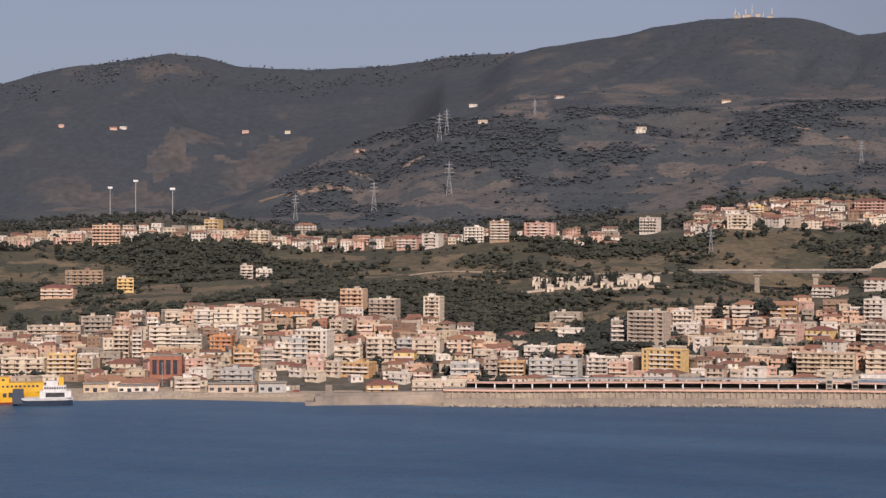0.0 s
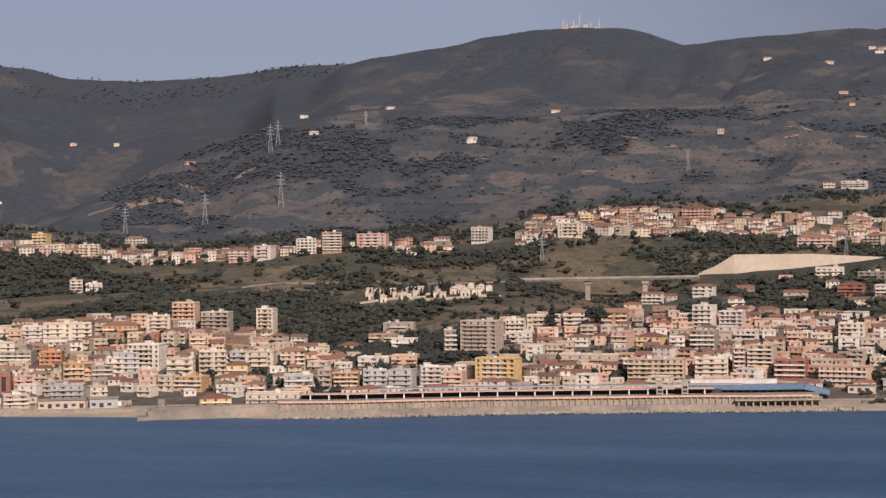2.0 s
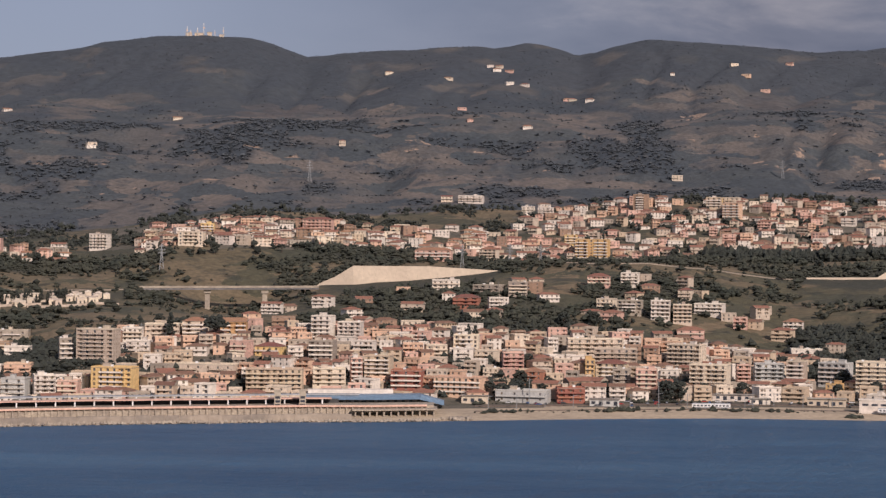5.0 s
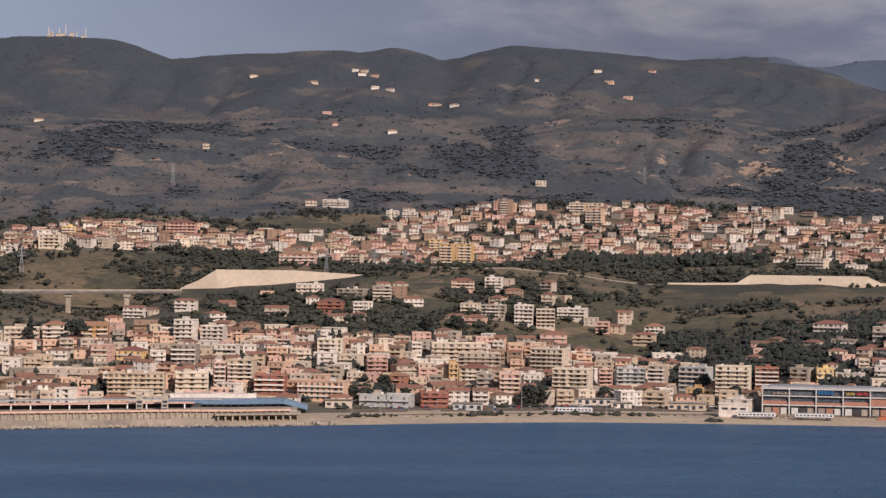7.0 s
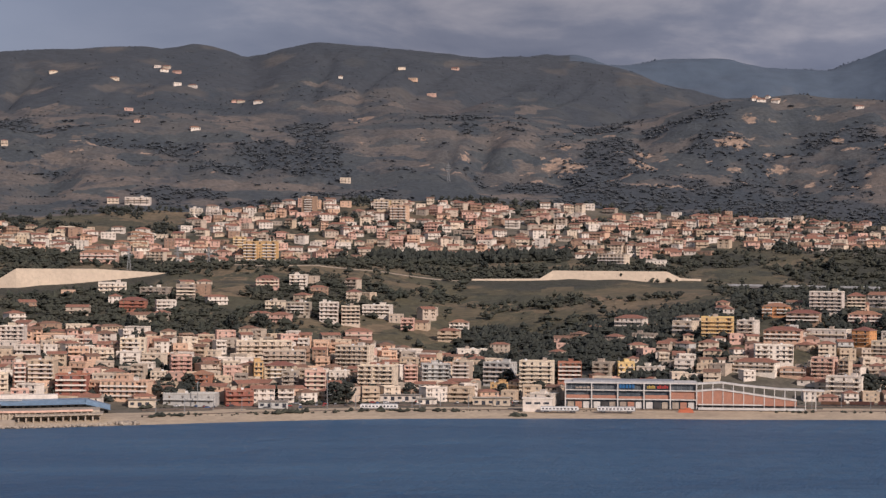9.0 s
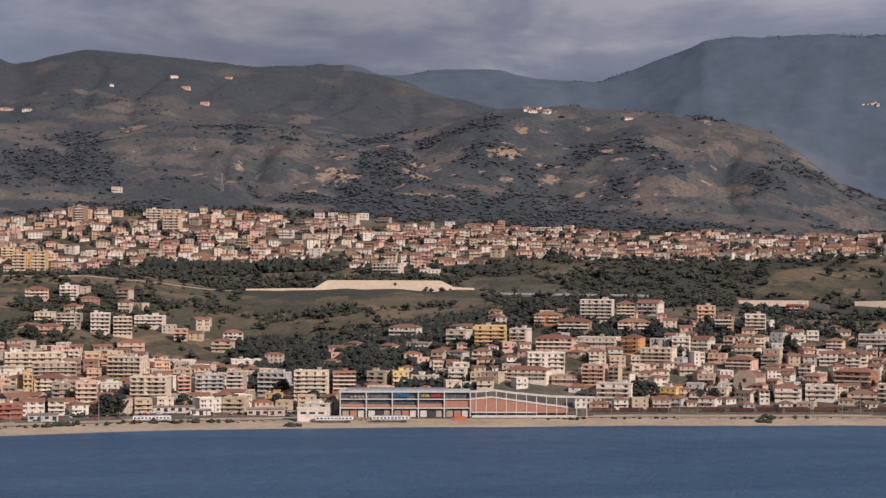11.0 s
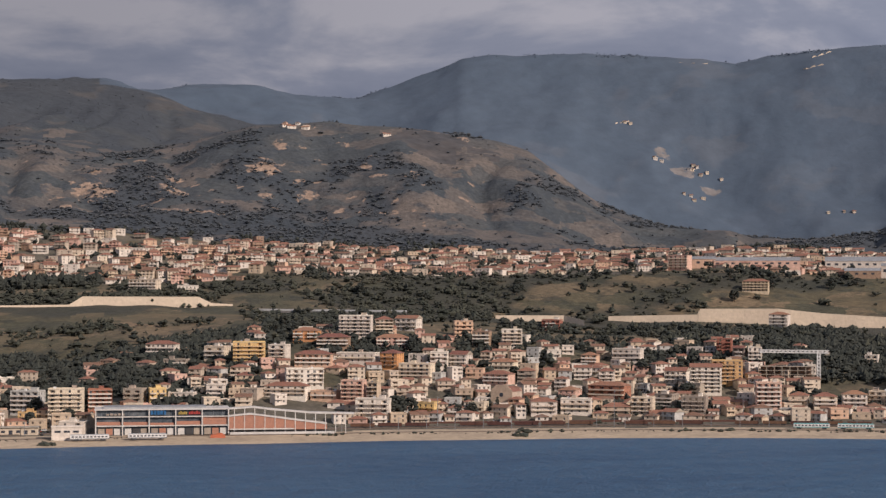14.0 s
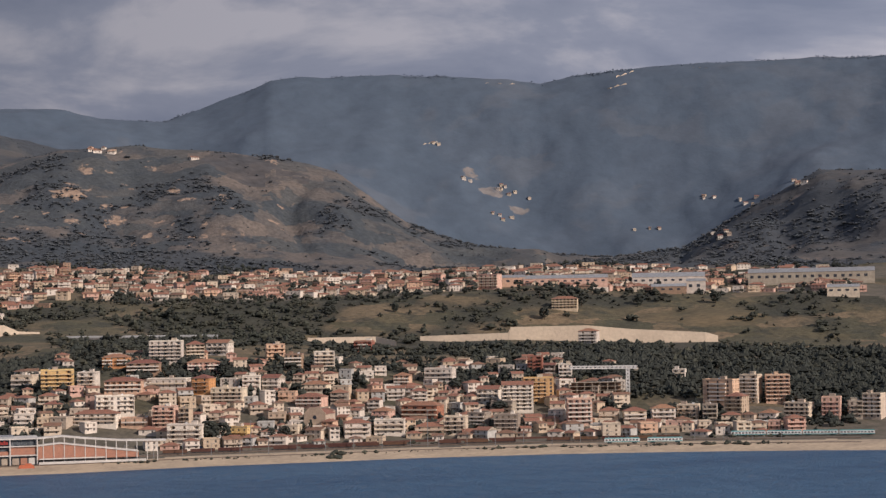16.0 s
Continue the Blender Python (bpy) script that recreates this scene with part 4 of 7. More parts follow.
building(8.49, 1481, 15.7, 3, 'grey', d=14, fh=3.23, turn=-8, detail=2, balcony='rail')
building(9.13, 1478, 13.5, 3, 'yellow', d=12, fh=3.51, turn=14, detail=2)
building(9.87, 1485, 20.9, 2, 'white', d=14, fh=2.71, turn=-8, detail=2)
building(6.76, 1363, 19.1, 3, 'white', d=14, fh=2.7, turn=-8, detail=2, balcony='rail')
building(14.90, 1655, 29.6, 6, 'white', d=14, fh=2.94, turn=0, detail=1, balcony='rail')
building(15.73, 1678, 16.9, 5, 'cream', d=14, fh=2.85, turn=9, detail=1, roof='hip')
building(16.45, 1748, 22.2, 3, 'white', d=14, fh=3.64, turn=-14, detail=1, roof='gable', balcony='rail')
building(13.47, 1635, 22.9, 3, 'orange', d=14, fh=2.73, turn=-4, detail=1, roof='hip')
building(15.97, 1628, 29.2, 3, 'pink', d=14, fh=2.71, turn=9, detail=1, roof='hip')
building(14.25, 1610, 28.8, 3, 'block', d=14, fh=2.83, turn=0, detail=1, roof='hip')
building(10.86, 1602, 19.2, 3, 'cream', d=14, fh=3.52, turn=-14, detail=1)
building(11.78, 1569, 28.0, 5, 'yellow', d=14, fh=3.06, turn=9, detail=1, balcony='rail')
building(12.66, 1567, 15.8, 4, 'white', d=14, fh=2.92, turn=-8, detail=1, balcony='rail')
building(13.67, 1550, 31.3, 3, 'peach', d=14, fh=3.29, turn=0, detail=2, roof='hip')
building(14.96, 1572, 35.1, 2, 'white', d=14, fh=3.58, turn=-8, detail=1)
building(15.96, 1562, 15.9, 4, 'orange', d=14, fh=3.06, turn=-14, detail=1, roof='hip', balcony='rail')
building(16.69, 1540, 28.1, 4, 'cream', d=14, fh=2.97, turn=-8, detail=2)
building(13.39, 1502, 31.2, 4, 'white', d=14, fh=3.43, turn=14, detail=2, balcony='rail')
building(12.90, 1479, 35.1, 3, 'white', d=14, fh=2.7, turn=-8, detail=2, roof='hip')
building(14.84, 1467, 18.3, 6, 'pink', d=14, fh=2.94, turn=-4, detail=2, balcony='rail')
building(15.43, 1462, 8.9, 6, 'sand', d=8, fh=3.07, turn=-14, detail=2, balcony='rail')
building(15.45, 1435, 28.3, 4, 'white', d=14, fh=3.37, turn=-4, detail=2, balcony='rail')
building(14.03, 1476, 22.1, 2, 'peach', d=14, fh=2.91, turn=-8, detail=2)
building(11.69, 1513, 15.5, 2, 'sand', d=13, fh=2.7, turn=-4, detail=2, roof='hip', balcony='rail')
building(18.05, 1765, 18.3, 4, 'peach', d=14, fh=3.45, turn=14, detail=1)
building(18.60, 1654, 16.2, 4, 'block', d=13, fh=2.97, turn=0, detail=1)
building(19.48, 1655, 19.0, 5, 'white', d=14, fh=2.95, turn=9, detail=1)
building(20.66, 1887, 18.9, 3, 'brick', d=14, fh=3.3, turn=-4, detail=1)
building(17.35, 1578, 15.3, 3, 'white', d=13, fh=3.61, turn=4, detail=1)
building(17.99, 1585, 15.7, 3, 'white', d=14, fh=3.08, turn=-14, detail=1, roof='gable')
building(19.23, 1579, 22.8, 2, 'cream', d=14, fh=3.23, turn=-8, detail=1, roof='hip')
building(19.10, 1538, 23.4, 3, 'pink', d=14, fh=2.7, turn=-14, detail=2, roof='hip')
building(20.70, 1628, 12.8, 2, 'white', d=12, fh=3.03, turn=14, detail=1, balcony='rail')
building(19.91, 1553, 15.0, 3, 'grey', d=13, fh=2.85, turn=4, detail=2, roof='hip')
building(25.67, 1652, 13.7, 5, 'brick', d=11, fh=2.85, turn=4, detail=1, balcony='rail')
building(26.11, 1636, 10.9, 3, 'grey', d=9, fh=3.52, turn=-8, detail=1, roof='gable')
building(26.54, 1635, 12.5, 4, 'white', d=11, fh=3.06, turn=9, detail=1)
building(25.73, 1571, 26.3, 6, 'ochre', d=14, fh=3.01, turn=14, detail=2, balcony='rail')
building(25.13, 1546, 26.7, 7, 'white', d=14, fh=2.94, turn=9, detail=2, roof='gable', balcony='rail')
building(24.30, 1572, 19.2, 3, 'white', d=14, fh=3.5, turn=-4, detail=2, roof='gable', balcony='rail')
building(22.87, 1639, 26.2, 3, 'white', d=14, fh=3.61, turn=-4, detail=1)
building(22.94, 1669, 11.8, 2, 'orange', d=11, fh=2.76, turn=14, detail=1, roof='hip')
building(22.24, 1573, 13.5, 3, 'white', d=12, fh=2.9, turn=14, detail=2, roof='hip', balcony='rail')
building(21.77, 1620, 14.3, 3, 'peach', d=12, fh=2.7, turn=-4, detail=1, roof='hip')
building(26.92, 1505, 20.6, 6, 'pink', d=14, fh=3.31, turn=14, detail=2)
building(24.75, 1541, 20.2, 3, 'grey', d=14, fh=2.93, turn=-14, detail=2)
building(20.40, 1462, 21.2, 3, 'white', d=14, fh=3.34, turn=14, detail=2, roof='hip', balcony='rail')
building(21.37, 1473, 24.8, 3, 'white', d=14, fh=3.49, turn=4, detail=2)
building(23.31, 1476, 17.9, 4, 'cream', d=14, fh=3.16, turn=0, detail=2, balcony='rail')
building(24.00, 1497, 15.5, 4, 'grey', d=14, fh=2.77, turn=-14, detail=2)
building(24.81, 1485, 20.1, 4, 'grey', d=14, fh=3.07, turn=0, detail=2, balcony='rail')
building(22.34, 1521, 32.6, 3, 'brick', d=14, fh=3.66, turn=-14, detail=2, roof='hip')
building(22.54, 1477, 23.6, 2, 'sand', d=14, fh=2.74, turn=4, detail=2, roof='hip')
building(18.50, 1463, 13.6, 2, 'cream', d=12, fh=3.3, turn=-8, detail=2, balcony='rail')
building(17.05, 1455, 14.7, 2, 'yellow', d=13, fh=3.7, turn=-14, detail=2, balcony='rail')
building(18.09, 1495, 14.5, 2, 'sand', d=12, fh=3.7, turn=4, detail=2)
building(21.18, 1517, 15.3, 2, 'pink', d=14, fh=3.28, turn=-14, detail=2, roof='hip', balcony='rail')
building(31.05, 1580, 27.8, 6, 'peach', d=14, fh=3.18, turn=-14, detail=2)
building(31.91, 1595, 16.1, 7, 'cream', d=14, fh=2.95, turn=-8, detail=2)
building(32.66, 1595, 21.0, 7, 'peach', d=14, fh=3.08, turn=14, detail=2, balcony='rail')
building(29.86, 1666, 11.6, 3, 'white', d=9, fh=2.88, turn=0, detail=1)
building(27.25, 1935, 20, 4, 'white', d=13, fh=3.11, turn=-4, detail=1, roof='hip', lift=3)
building(33.27, 1537, 21.7, 4, 'cream', d=14, fh=3.08, turn=-8, detail=2)
building(34.19, 1538, 15.7, 5, 'pink', d=13, fh=3.35, turn=4, detail=2)
building(35.39, 1544, 15.6, 6, 'cream', d=14, fh=3.03, turn=-8, detail=2)
building(34.85, 1542, 11.7, 4, 'grey', d=11, fh=3.2, turn=14, detail=2)
building(28.53, 1516, 18.9, 3, 'cream', d=14, fh=2.91, turn=14, detail=2, roof='hip')
building(29.36, 1522, 19.9, 3, 'white', d=14, fh=3.22, turn=14, detail=2, roof='hip')
building(30.10, 1527, 17.6, 4, 'cream', d=14, fh=2.83, turn=0, detail=2, balcony='rail')
building(30.72, 1519, 11.8, 4, 'grey', d=10, fh=3.37, turn=4, detail=2)
building(31.49, 1543, 16.1, 5, 'sand', d=14, fh=3.03, turn=-14, detail=2, roof='hip')
building(32.43, 1524, 15.0, 2, 'white', d=13, fh=3.52, turn=-8, detail=2, roof='hip')
building(27.79, 1522, 16.0, 2, 'cream', d=13, fh=3.7, turn=4, detail=2, roof='hip', balcony='rail')
# the buildings that stand out in the upper town
building(-31.80, 2123, 31.8, 6, 'peach', d=14, fh=3.41, turn=4, detail=1)
building(-28.72, 2261, 18.8, 4, 'yellow', d=14, fh=3.51, turn=-14, detail=1)
building(-19.15, 2123, 35.5, 5, 'pink', d=14, fh=3.36, turn=-4, detail=1)
building(-20.37, 2066, 22.5, 7, 'block', d=14, fh=3.01, turn=14, detail=1)
building(-21.12, 2081, 22.7, 5, 'white', d=14, fh=3.17, turn=14, detail=1)
building(-23.00, 2088, 25.3, 4, 'pink', d=14, fh=2.92, turn=-14, detail=1, roof='hip')
building(-22.31, 2066, 20.7, 4, 'white', d=14, fh=3.48, turn=-14, detail=1)
building(-27.36, 2139, 23.5, 5, 'cream', d=14, fh=3.01, turn=0, detail=1)
building(-26.05, 2354, 27.4, 4, 'white', d=14, fh=2.85, turn=14, detail=1, roof='hip', balcony='rail')
building(-15.94, 2220, 22.4, 5, 'white', d=14, fh=3.39, turn=-14, detail=1, balcony='rail')
building(-12.85, 2216, 16.6, 3, 'yellow', d=14, fh=3.08, turn=4, detail=1)
building(-9.63, 2279, 37.5, 4, 'pink', d=14, fh=3.4, turn=-4, detail=1, roof='hip')
building(-13.31, 2093, 29.5, 4, 'cream', d=14, fh=3.53, turn=-4, detail=1)
building(-1.58, 2161, 39.9, 7, 'ochre', d=14, fh=3.34, turn=-4, detail=1)
building(-2.21, 2242, 16.6, 4, 'yellow', d=14, fh=2.99, turn=9, detail=1)
building(1.94, 2480, 20.8, 4, 'sand', d=14, fh=3.33, turn=4, detail=1)
building(-0.18, 2448, 18.4, 7, 'block', d=14, fh=2.99, turn=-4, detail=1)
building(2.47, 2393, 22.9, 6, 'peach', d=14, fh=3.29, turn=-8, detail=1)
building(-6.24, 2074, 41.9, 3, 'pink', d=14, fh=3.46, turn=0, detail=1, roof='hip')
building(-4.61, 2135, 20.9, 4, 'cream', d=14, fh=3.0, turn=-8, detail=1, roof='hip', balcony='rail')
building(0.87, 2735, 15.0, 2, 'cream', d=8, roof='flat', turn=0, detail=0, name='farmhouse', group='farmhouses on the slopes')
building(8.76, 2102, 33.6, 4, 'cream', d=14, fh=3.24, turn=-14, detail=1)
building(10.00, 2105, 22.5, 2, 'white', d=14, fh=3.7, turn=0, detail=1, balcony='rail')
building(-0.17, 2466, 21.3, 6, 'block', d=14, fh=2.92, turn=9, detail=1, balcony='rail')
building(1.96, 2486, 20.1, 4, 'yellow', d=14, fh=2.98, turn=0, detail=1, balcony='rail')
building(-1.42, 2162, 23.0, 6, 'ochre', d=14, fh=2.96, turn=14, detail=1)
building(26.57, 2177, 31, 4, 'sand', d=14, fh=2.8, turn=4, detail=1, roof='hip')
building(24.39, 2302, 26.1, 5, 'pink', d=14, fh=3.26, turn=-14, detail=1)
building(-4.64, 3597, 13.8, 1, 'white', d=8, roof='flat', turn=25, detail=0, name='farmhouse', group='farmhouses on the slopes')
building(-4.35, 3594, 13.0, 1, 'cream', d=8, roof='gable', turn=-20, detail=0, name='farmhouse', group='farmhouses on the slopes')
building(-4.43, 3570, 15.0, 1, 'white', d=8, roof='hip', turn=12, detail=0, name='farmhouse', group='farmhouses on the slopes')
building(-4.06, 3575, 15.0, 1, 'pink', d=8, roof='gable', turn=-20, detail=0, name='farmhouse', group='farmhouses on the slopes')
building(-4.06, 3421, 15.0, 1, 'white', d=8, roof='flat', turn=25, detail=0, name='farmhouse', group='farmhouses on the slopes')
building(-3.60, 3416, 15.0, 1, 'white', d=8, roof='hip', turn=-20, detail=0, name='farmhouse', group='farmhouses on the slopes')
building(-5.85, 3477, 15.0, 1, 'cream', d=8, roof='hip', turn=-20, detail=0, name='farmhouse', group='farmhouses on the slopes')
building(-7.60, 3613, 15.0, 1, 'cream', d=8, roof='hip', turn=12, detail=0, name='farmhouse', group='farmhouses on the slopes')
building(-2.22, 3385, 15.0, 1, 'grey', d=8, roof='hip', turn=25, detail=0, name='farmhouse', group='farmhouses on the slopes')
building(-1.69, 3334, 15.0, 1, 'white', d=8, roof='hip', turn=-20, detail=0, name='farmhouse', group='farmhouses on the slopes')
building(-5.44, 3238, 15.0, 1, 'pink', d=8, roof='flat', turn=0, detail=0, name='farmhouse', group='farmhouses on the slopes')
building(-5.21, 3057, 9.4, 1, 'pink', d=8, roof='hip', turn=12, detail=0, name='farmhouse', group='farmhouses on the slopes')
building(-3.53, 3021, 15.0, 1, 'pink', d=8, roof='hip', turn=0, detail=0, name='farmhouse', group='farmhouses on the slopes')
building(-13.76, 3228, 15.0, 1, 'cream', d=8, roof='gable', turn=12, detail=0, name='farmhouse', group='farmhouses on the slopes')
building(-16.22, 2960, 15.0, 1, 'cream', d=8, roof='flat', turn=25, detail=0, name='farmhouse', group='farmhouses on the slopes')
building(-5.87, 2568, 15.0, 2, 'cream', d=8, roof='gable', turn=0, detail=0, name='farmhouse', group='farmhouses on the slopes')
building(-5.15, 2553, 35.4, 3, 'white', d=14, fh=2.86, turn=0, detail=1, balcony='rail')
building(-3.47, 2470, 17.1, 3, 'white', d=14, fh=3.24, turn=4, detail=1, balcony='rail')
building(-2.96, 2461, 22.0, 3, 'white', d=14, fh=2.75, turn=9, detail=1, balcony='rail')
building(-8.95, 2881, 9.6, 2, 'cream', d=8, roof='hip', turn=0, detail=0, name='farmhouse', group='farmhouses on the slopes')
building(2.48, 3554, 15.0, 1, 'cream', d=8, roof='flat', turn=25, detail=0, name='farmhouse', group='farmhouses on the slopes')
building(0.71, 3475, 7.5, 1, 'white', d=8, roof='hip', turn=0, detail=0, name='farmhouse', group='farmhouses on the slopes')
building(-21.14, 3576, 15.0, 1, 'white', d=8, roof='flat', turn=12, detail=0, name='farmhouse', group='farmhouses on the slopes')
building(-20.86, 3055, 15.0, 1, 'cream', d=8, roof='flat', turn=12, detail=0, name='farmhouse', group='farmhouses on the slopes')
building(-18.61, 3242, 15.0, 1, 'white', d=8, roof='gable', turn=25, detail=0, name='farmhouse', group='farmhouses on the slopes')
building(-24.46, 3024, 15.0, 1, 'pink', d=8, roof='gable', turn=25, detail=0, name='farmhouse', group='farmhouses on the slopes')
building(-16.25, 2943, 15.0, 1, 'white', d=8, roof='flat', turn=25, detail=0, name='farmhouse', group='farmhouses on the slopes')
building(3.39, 3433, 15.0, 1, 'pink', d=8, roof='flat', turn=-20, detail=0, name='farmhouse', group='farmhouses on the slopes')
building(4.08, 3622, 12.8, 1, 'pink', d=8, roof='gable', turn=-20, detail=0, name='farmhouse', group='farmhouses on the slopes')
building(2.84, 3482, 15.0, 1, 'peach', d=8, roof='flat', turn=-20, detail=0, name='farmhouse', group='farmhouses on the slopes')
building(-3.52, 3019, 15.0, 1, 'white', d=8, roof='hip', turn=12, detail=0, name='farmhouse', group='farmhouses on the slopes')
building(-2.36, 3384, 15.0, 1, 'pink', d=8, roof='hip', turn=12, detail=0, name='farmhouse', group='farmhouses on the slopes')
building(-1.68, 3334, 7.4, 1, 'white', d=8, roof='gable', turn=-20, detail=0, name='farmhouse', group='farmhouses on the slopes')
building(12.99, 3104, 14.1, 1, 'white', d=8, roof='gable', turn=12, detail=0, name='farmhouse', group='farmhouses on the slopes')
building(13.41, 3113, 11.0, 1, 'cream', d=8, roof='flat', turn=12, detail=0, name='farmhouse', group='farmhouses on the slopes')
building(15.78, 3097, 13.5, 1, 'white', d=8, roof='gable', turn=25, detail=0, name='farmhouse', group='farmhouses on the slopes')
building(12.83, 3119, 15.0, 1, 'white', d=8, roof='gable', turn=25, detail=0, name='farmhouse', group='farmhouses on the slopes')
building(13.41, 3107, 12.1, 1, 'white', d=8, roof='gable', turn=-20, detail=0, name='farmhouse', group='farmhouses on the slopes')
building(-33.10, 4312, 11.5, 1, 'pink', d=8, roof='flat', turn=12, detail=0, name='farmhouse', group='farmhouses on the slopes')
building(-27.80, 4258, 14.2, 1, 'pink', d=8, roof='flat', turn=0, detail=0, name='farmhouse', group='farmhouses on the slopes')
building(-26.57, 4253, 11.9, 1, 'cream', d=8, roof='flat', turn=0, detail=0, name='farmhouse', group='farmhouses on the slopes')
building(-31.61, 4268, 15.0, 1, 'pink', d=8, roof='gable', turn=0, detail=0, name='farmhouse', group='farmhouses on the slopes')
building(-31.32, 4273, 15.0, 1, 'white', d=8, roof='flat', turn=-20, detail=0, name='farmhouse', group='farmhouses on the slopes')
building(12.82, 3154, 6.0, 1, 'pink', d=8, roof='hip', turn=-20, detail=0, name='farmhouse', group='farmhouses on the slopes')
building(13.19, 3144, 6.4, 1, 'white', d=8, roof='hip', turn=-20, detail=0, name='farmhouse', group='farmhouses on the slopes')
building(13.46, 3117, 7.3, 1, 'cream', d=8, roof='hip', turn=25, detail=0, name='farmhouse', group='farmhouses on the slopes')
building(15.72, 3104, 6.0, 1, 'cream', d=8, roof='hip', turn=0, detail=0, name='farmhouse', group='farmhouses on the slopes')


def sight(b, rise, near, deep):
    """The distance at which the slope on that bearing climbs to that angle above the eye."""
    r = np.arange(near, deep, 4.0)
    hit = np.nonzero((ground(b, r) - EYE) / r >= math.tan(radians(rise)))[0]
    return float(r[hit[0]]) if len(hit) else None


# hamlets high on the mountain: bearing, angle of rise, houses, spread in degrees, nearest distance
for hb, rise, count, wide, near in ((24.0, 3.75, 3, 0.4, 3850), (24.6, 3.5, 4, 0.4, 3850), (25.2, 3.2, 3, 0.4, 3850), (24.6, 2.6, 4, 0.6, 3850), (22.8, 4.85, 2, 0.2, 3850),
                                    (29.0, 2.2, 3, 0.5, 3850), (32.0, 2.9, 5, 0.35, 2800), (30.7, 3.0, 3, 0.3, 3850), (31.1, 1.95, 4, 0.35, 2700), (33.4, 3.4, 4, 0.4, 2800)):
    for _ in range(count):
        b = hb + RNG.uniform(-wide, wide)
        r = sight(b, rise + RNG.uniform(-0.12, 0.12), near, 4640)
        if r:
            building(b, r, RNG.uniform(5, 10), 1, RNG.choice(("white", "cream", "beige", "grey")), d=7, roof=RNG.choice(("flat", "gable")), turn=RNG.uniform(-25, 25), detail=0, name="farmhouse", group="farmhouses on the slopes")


def fill(b0, b1, near, deep, step, chance, floors, width, tints, roofs, detail, gap=(1, 5), group="", name=None):
    """Houses in uneven rows along the slope between two bearings, set back from the shore by near to deep."""
    off = near
    while off < deep:
        b = b0 + RNG.uniform(0, 0.6)
        while b < b1:
            w = RNG.uniform(*width)
            r = shore(b) + off + RNG.uniform(-0.3, 0.3) * step
            reach = math.degrees((w + RNG.uniform(*gap)) / r)
            if RNG.random() < chance and clear(b + reach / 2, r, w * 0.42):
                n = room(b + reach / 2, r, w, RNG.choice(floors))
                if n:
                    building(b + reach / 2, r, w, n, RNG.choice(tints), d=RNG.uniform(8, 12), roof=RNG.choice(roofs), tile=RNG.choice(("red", "red", "brown")),
                             turn=RNG.choice((-32, -18, -8, 0, 6, 14, 25)) + RNG.uniform(-5, 5), detail=detail if n > 1 else 0,
                             balcony=RNG.choice(("solid", "solid", "rail", None)), group=group, name=name)
            b += reach
        off += step


COAST = ("cream", "cream", "white", "white", "white", "beige", "beige", "sand", "peach", "peach", "pink", "sand", "grey", "block")
VILLAGE = ("white", "white", "white", "white", "cream", "cream", "beige", "sand", "peach", "pink", "pink", "grey", "block")
GARDEN = ("white", "white", "white", "white", "cream", "cream", "cream", "sand", "sand", "peach", "beige", "pink", "bluish")
MIXED, TILED = ("flat", "flat", "flat", "hip", "gable"), ("hip", "gable", "hip", "flat")
LOWER, UPPER, SLOPE = "buildings of the lower town", "houses of the upper town", "houses on the hillside"
fill(-36, -20, 92, 150, 17, 0.85, (1, 2, 2, 3), (8, 16), COAST, MIXED, 1, group=LOWER)
fill(-36, -20, 150, 335, 17, 0.85, (2, 2, 3, 3), (8, 16), COAST, MIXED, 0, group=LOWER)
fill(-20, -16, 92, 190, 18, 0.8, (1, 2, 2, 3), (8, 16), COAST, MIXED, 0, group=LOWER)
fill(-16, 4.5, 150, 325, 17, 0.85, (2, 2, 3, 3), (8, 16), COAST, MIXED, 0, group=LOWER)
fill(-16, -8, 92, 150, 18, 0.85, (2, 2, 3, 4), (9, 18), COAST, MIXED, 0, group=LOWER)
fill(-8, 9, 95, 150, 18, 0.8, (1, 2, 3, 3), (9, 18), COAST, MIXED, 0, group=LOWER)
fill(4.5, 9, 150, 190, 20, 0.6, (2, 2, 3), (9, 15), COAST, MIXED, 0, group=LOWER)
fill(14, 33, 90, 150, 15, 0.85, (1, 2, 2, 3), (7, 14), GARDEN, TILED, 0, group=LOWER)
fill(9, 28, 150, 262, 17, 0.66, (1, 2, 2, 3), (7, 14), GARDEN, TILED, 0, group=LOWER)
fill(9, 28, 262, 360, 24, 0.3, (1, 2, 2), (8, 14), GARDEN, TILED, 0, group=LOWER)
fill(-12, 4, 340, 600, 34, 0.2, (2, 2, 3), (10, 20), COAST, TILED, 0, group=SLOPE)
fill(4, 12, 250, 420, 36, 0.16, (1, 2, 2), (9, 16), COAST, TILED, 0, group=SLOPE)
fill(-36, -17, 880, 1000, 20, 0.62, (1, 2, 2, 3), (8, 17), VILLAGE, MIXED, 0, (1, 9), UPPER, "villa")
fill(-15, -4, 890, 1130, 20, 0.66, (1, 2, 2, 3), (9, 19), VILLAGE, TILED, 0, (1, 8), UPPER, "villa")
fill(-4, 12, 885, 1230, 20, 0.68, (1, 1, 2, 2, 3), (9, 18), VILLAGE, TILED, 0, (1, 8), UPPER, "villa")
fill(12, 35, 930, 1230, 22, 0.66, (1, 1, 1, 2, 2), (9, 19), VILLAGE, TILED, 0, (1, 7), UPPER, "villa")
if REST.v:
    tagged(new("distant_houses", REST.data("distant_houses", *SKINS)), "crowded pale houses with red tile roofs on the slope", "houses", kind="stuff")

# ---- trees and scrub ----


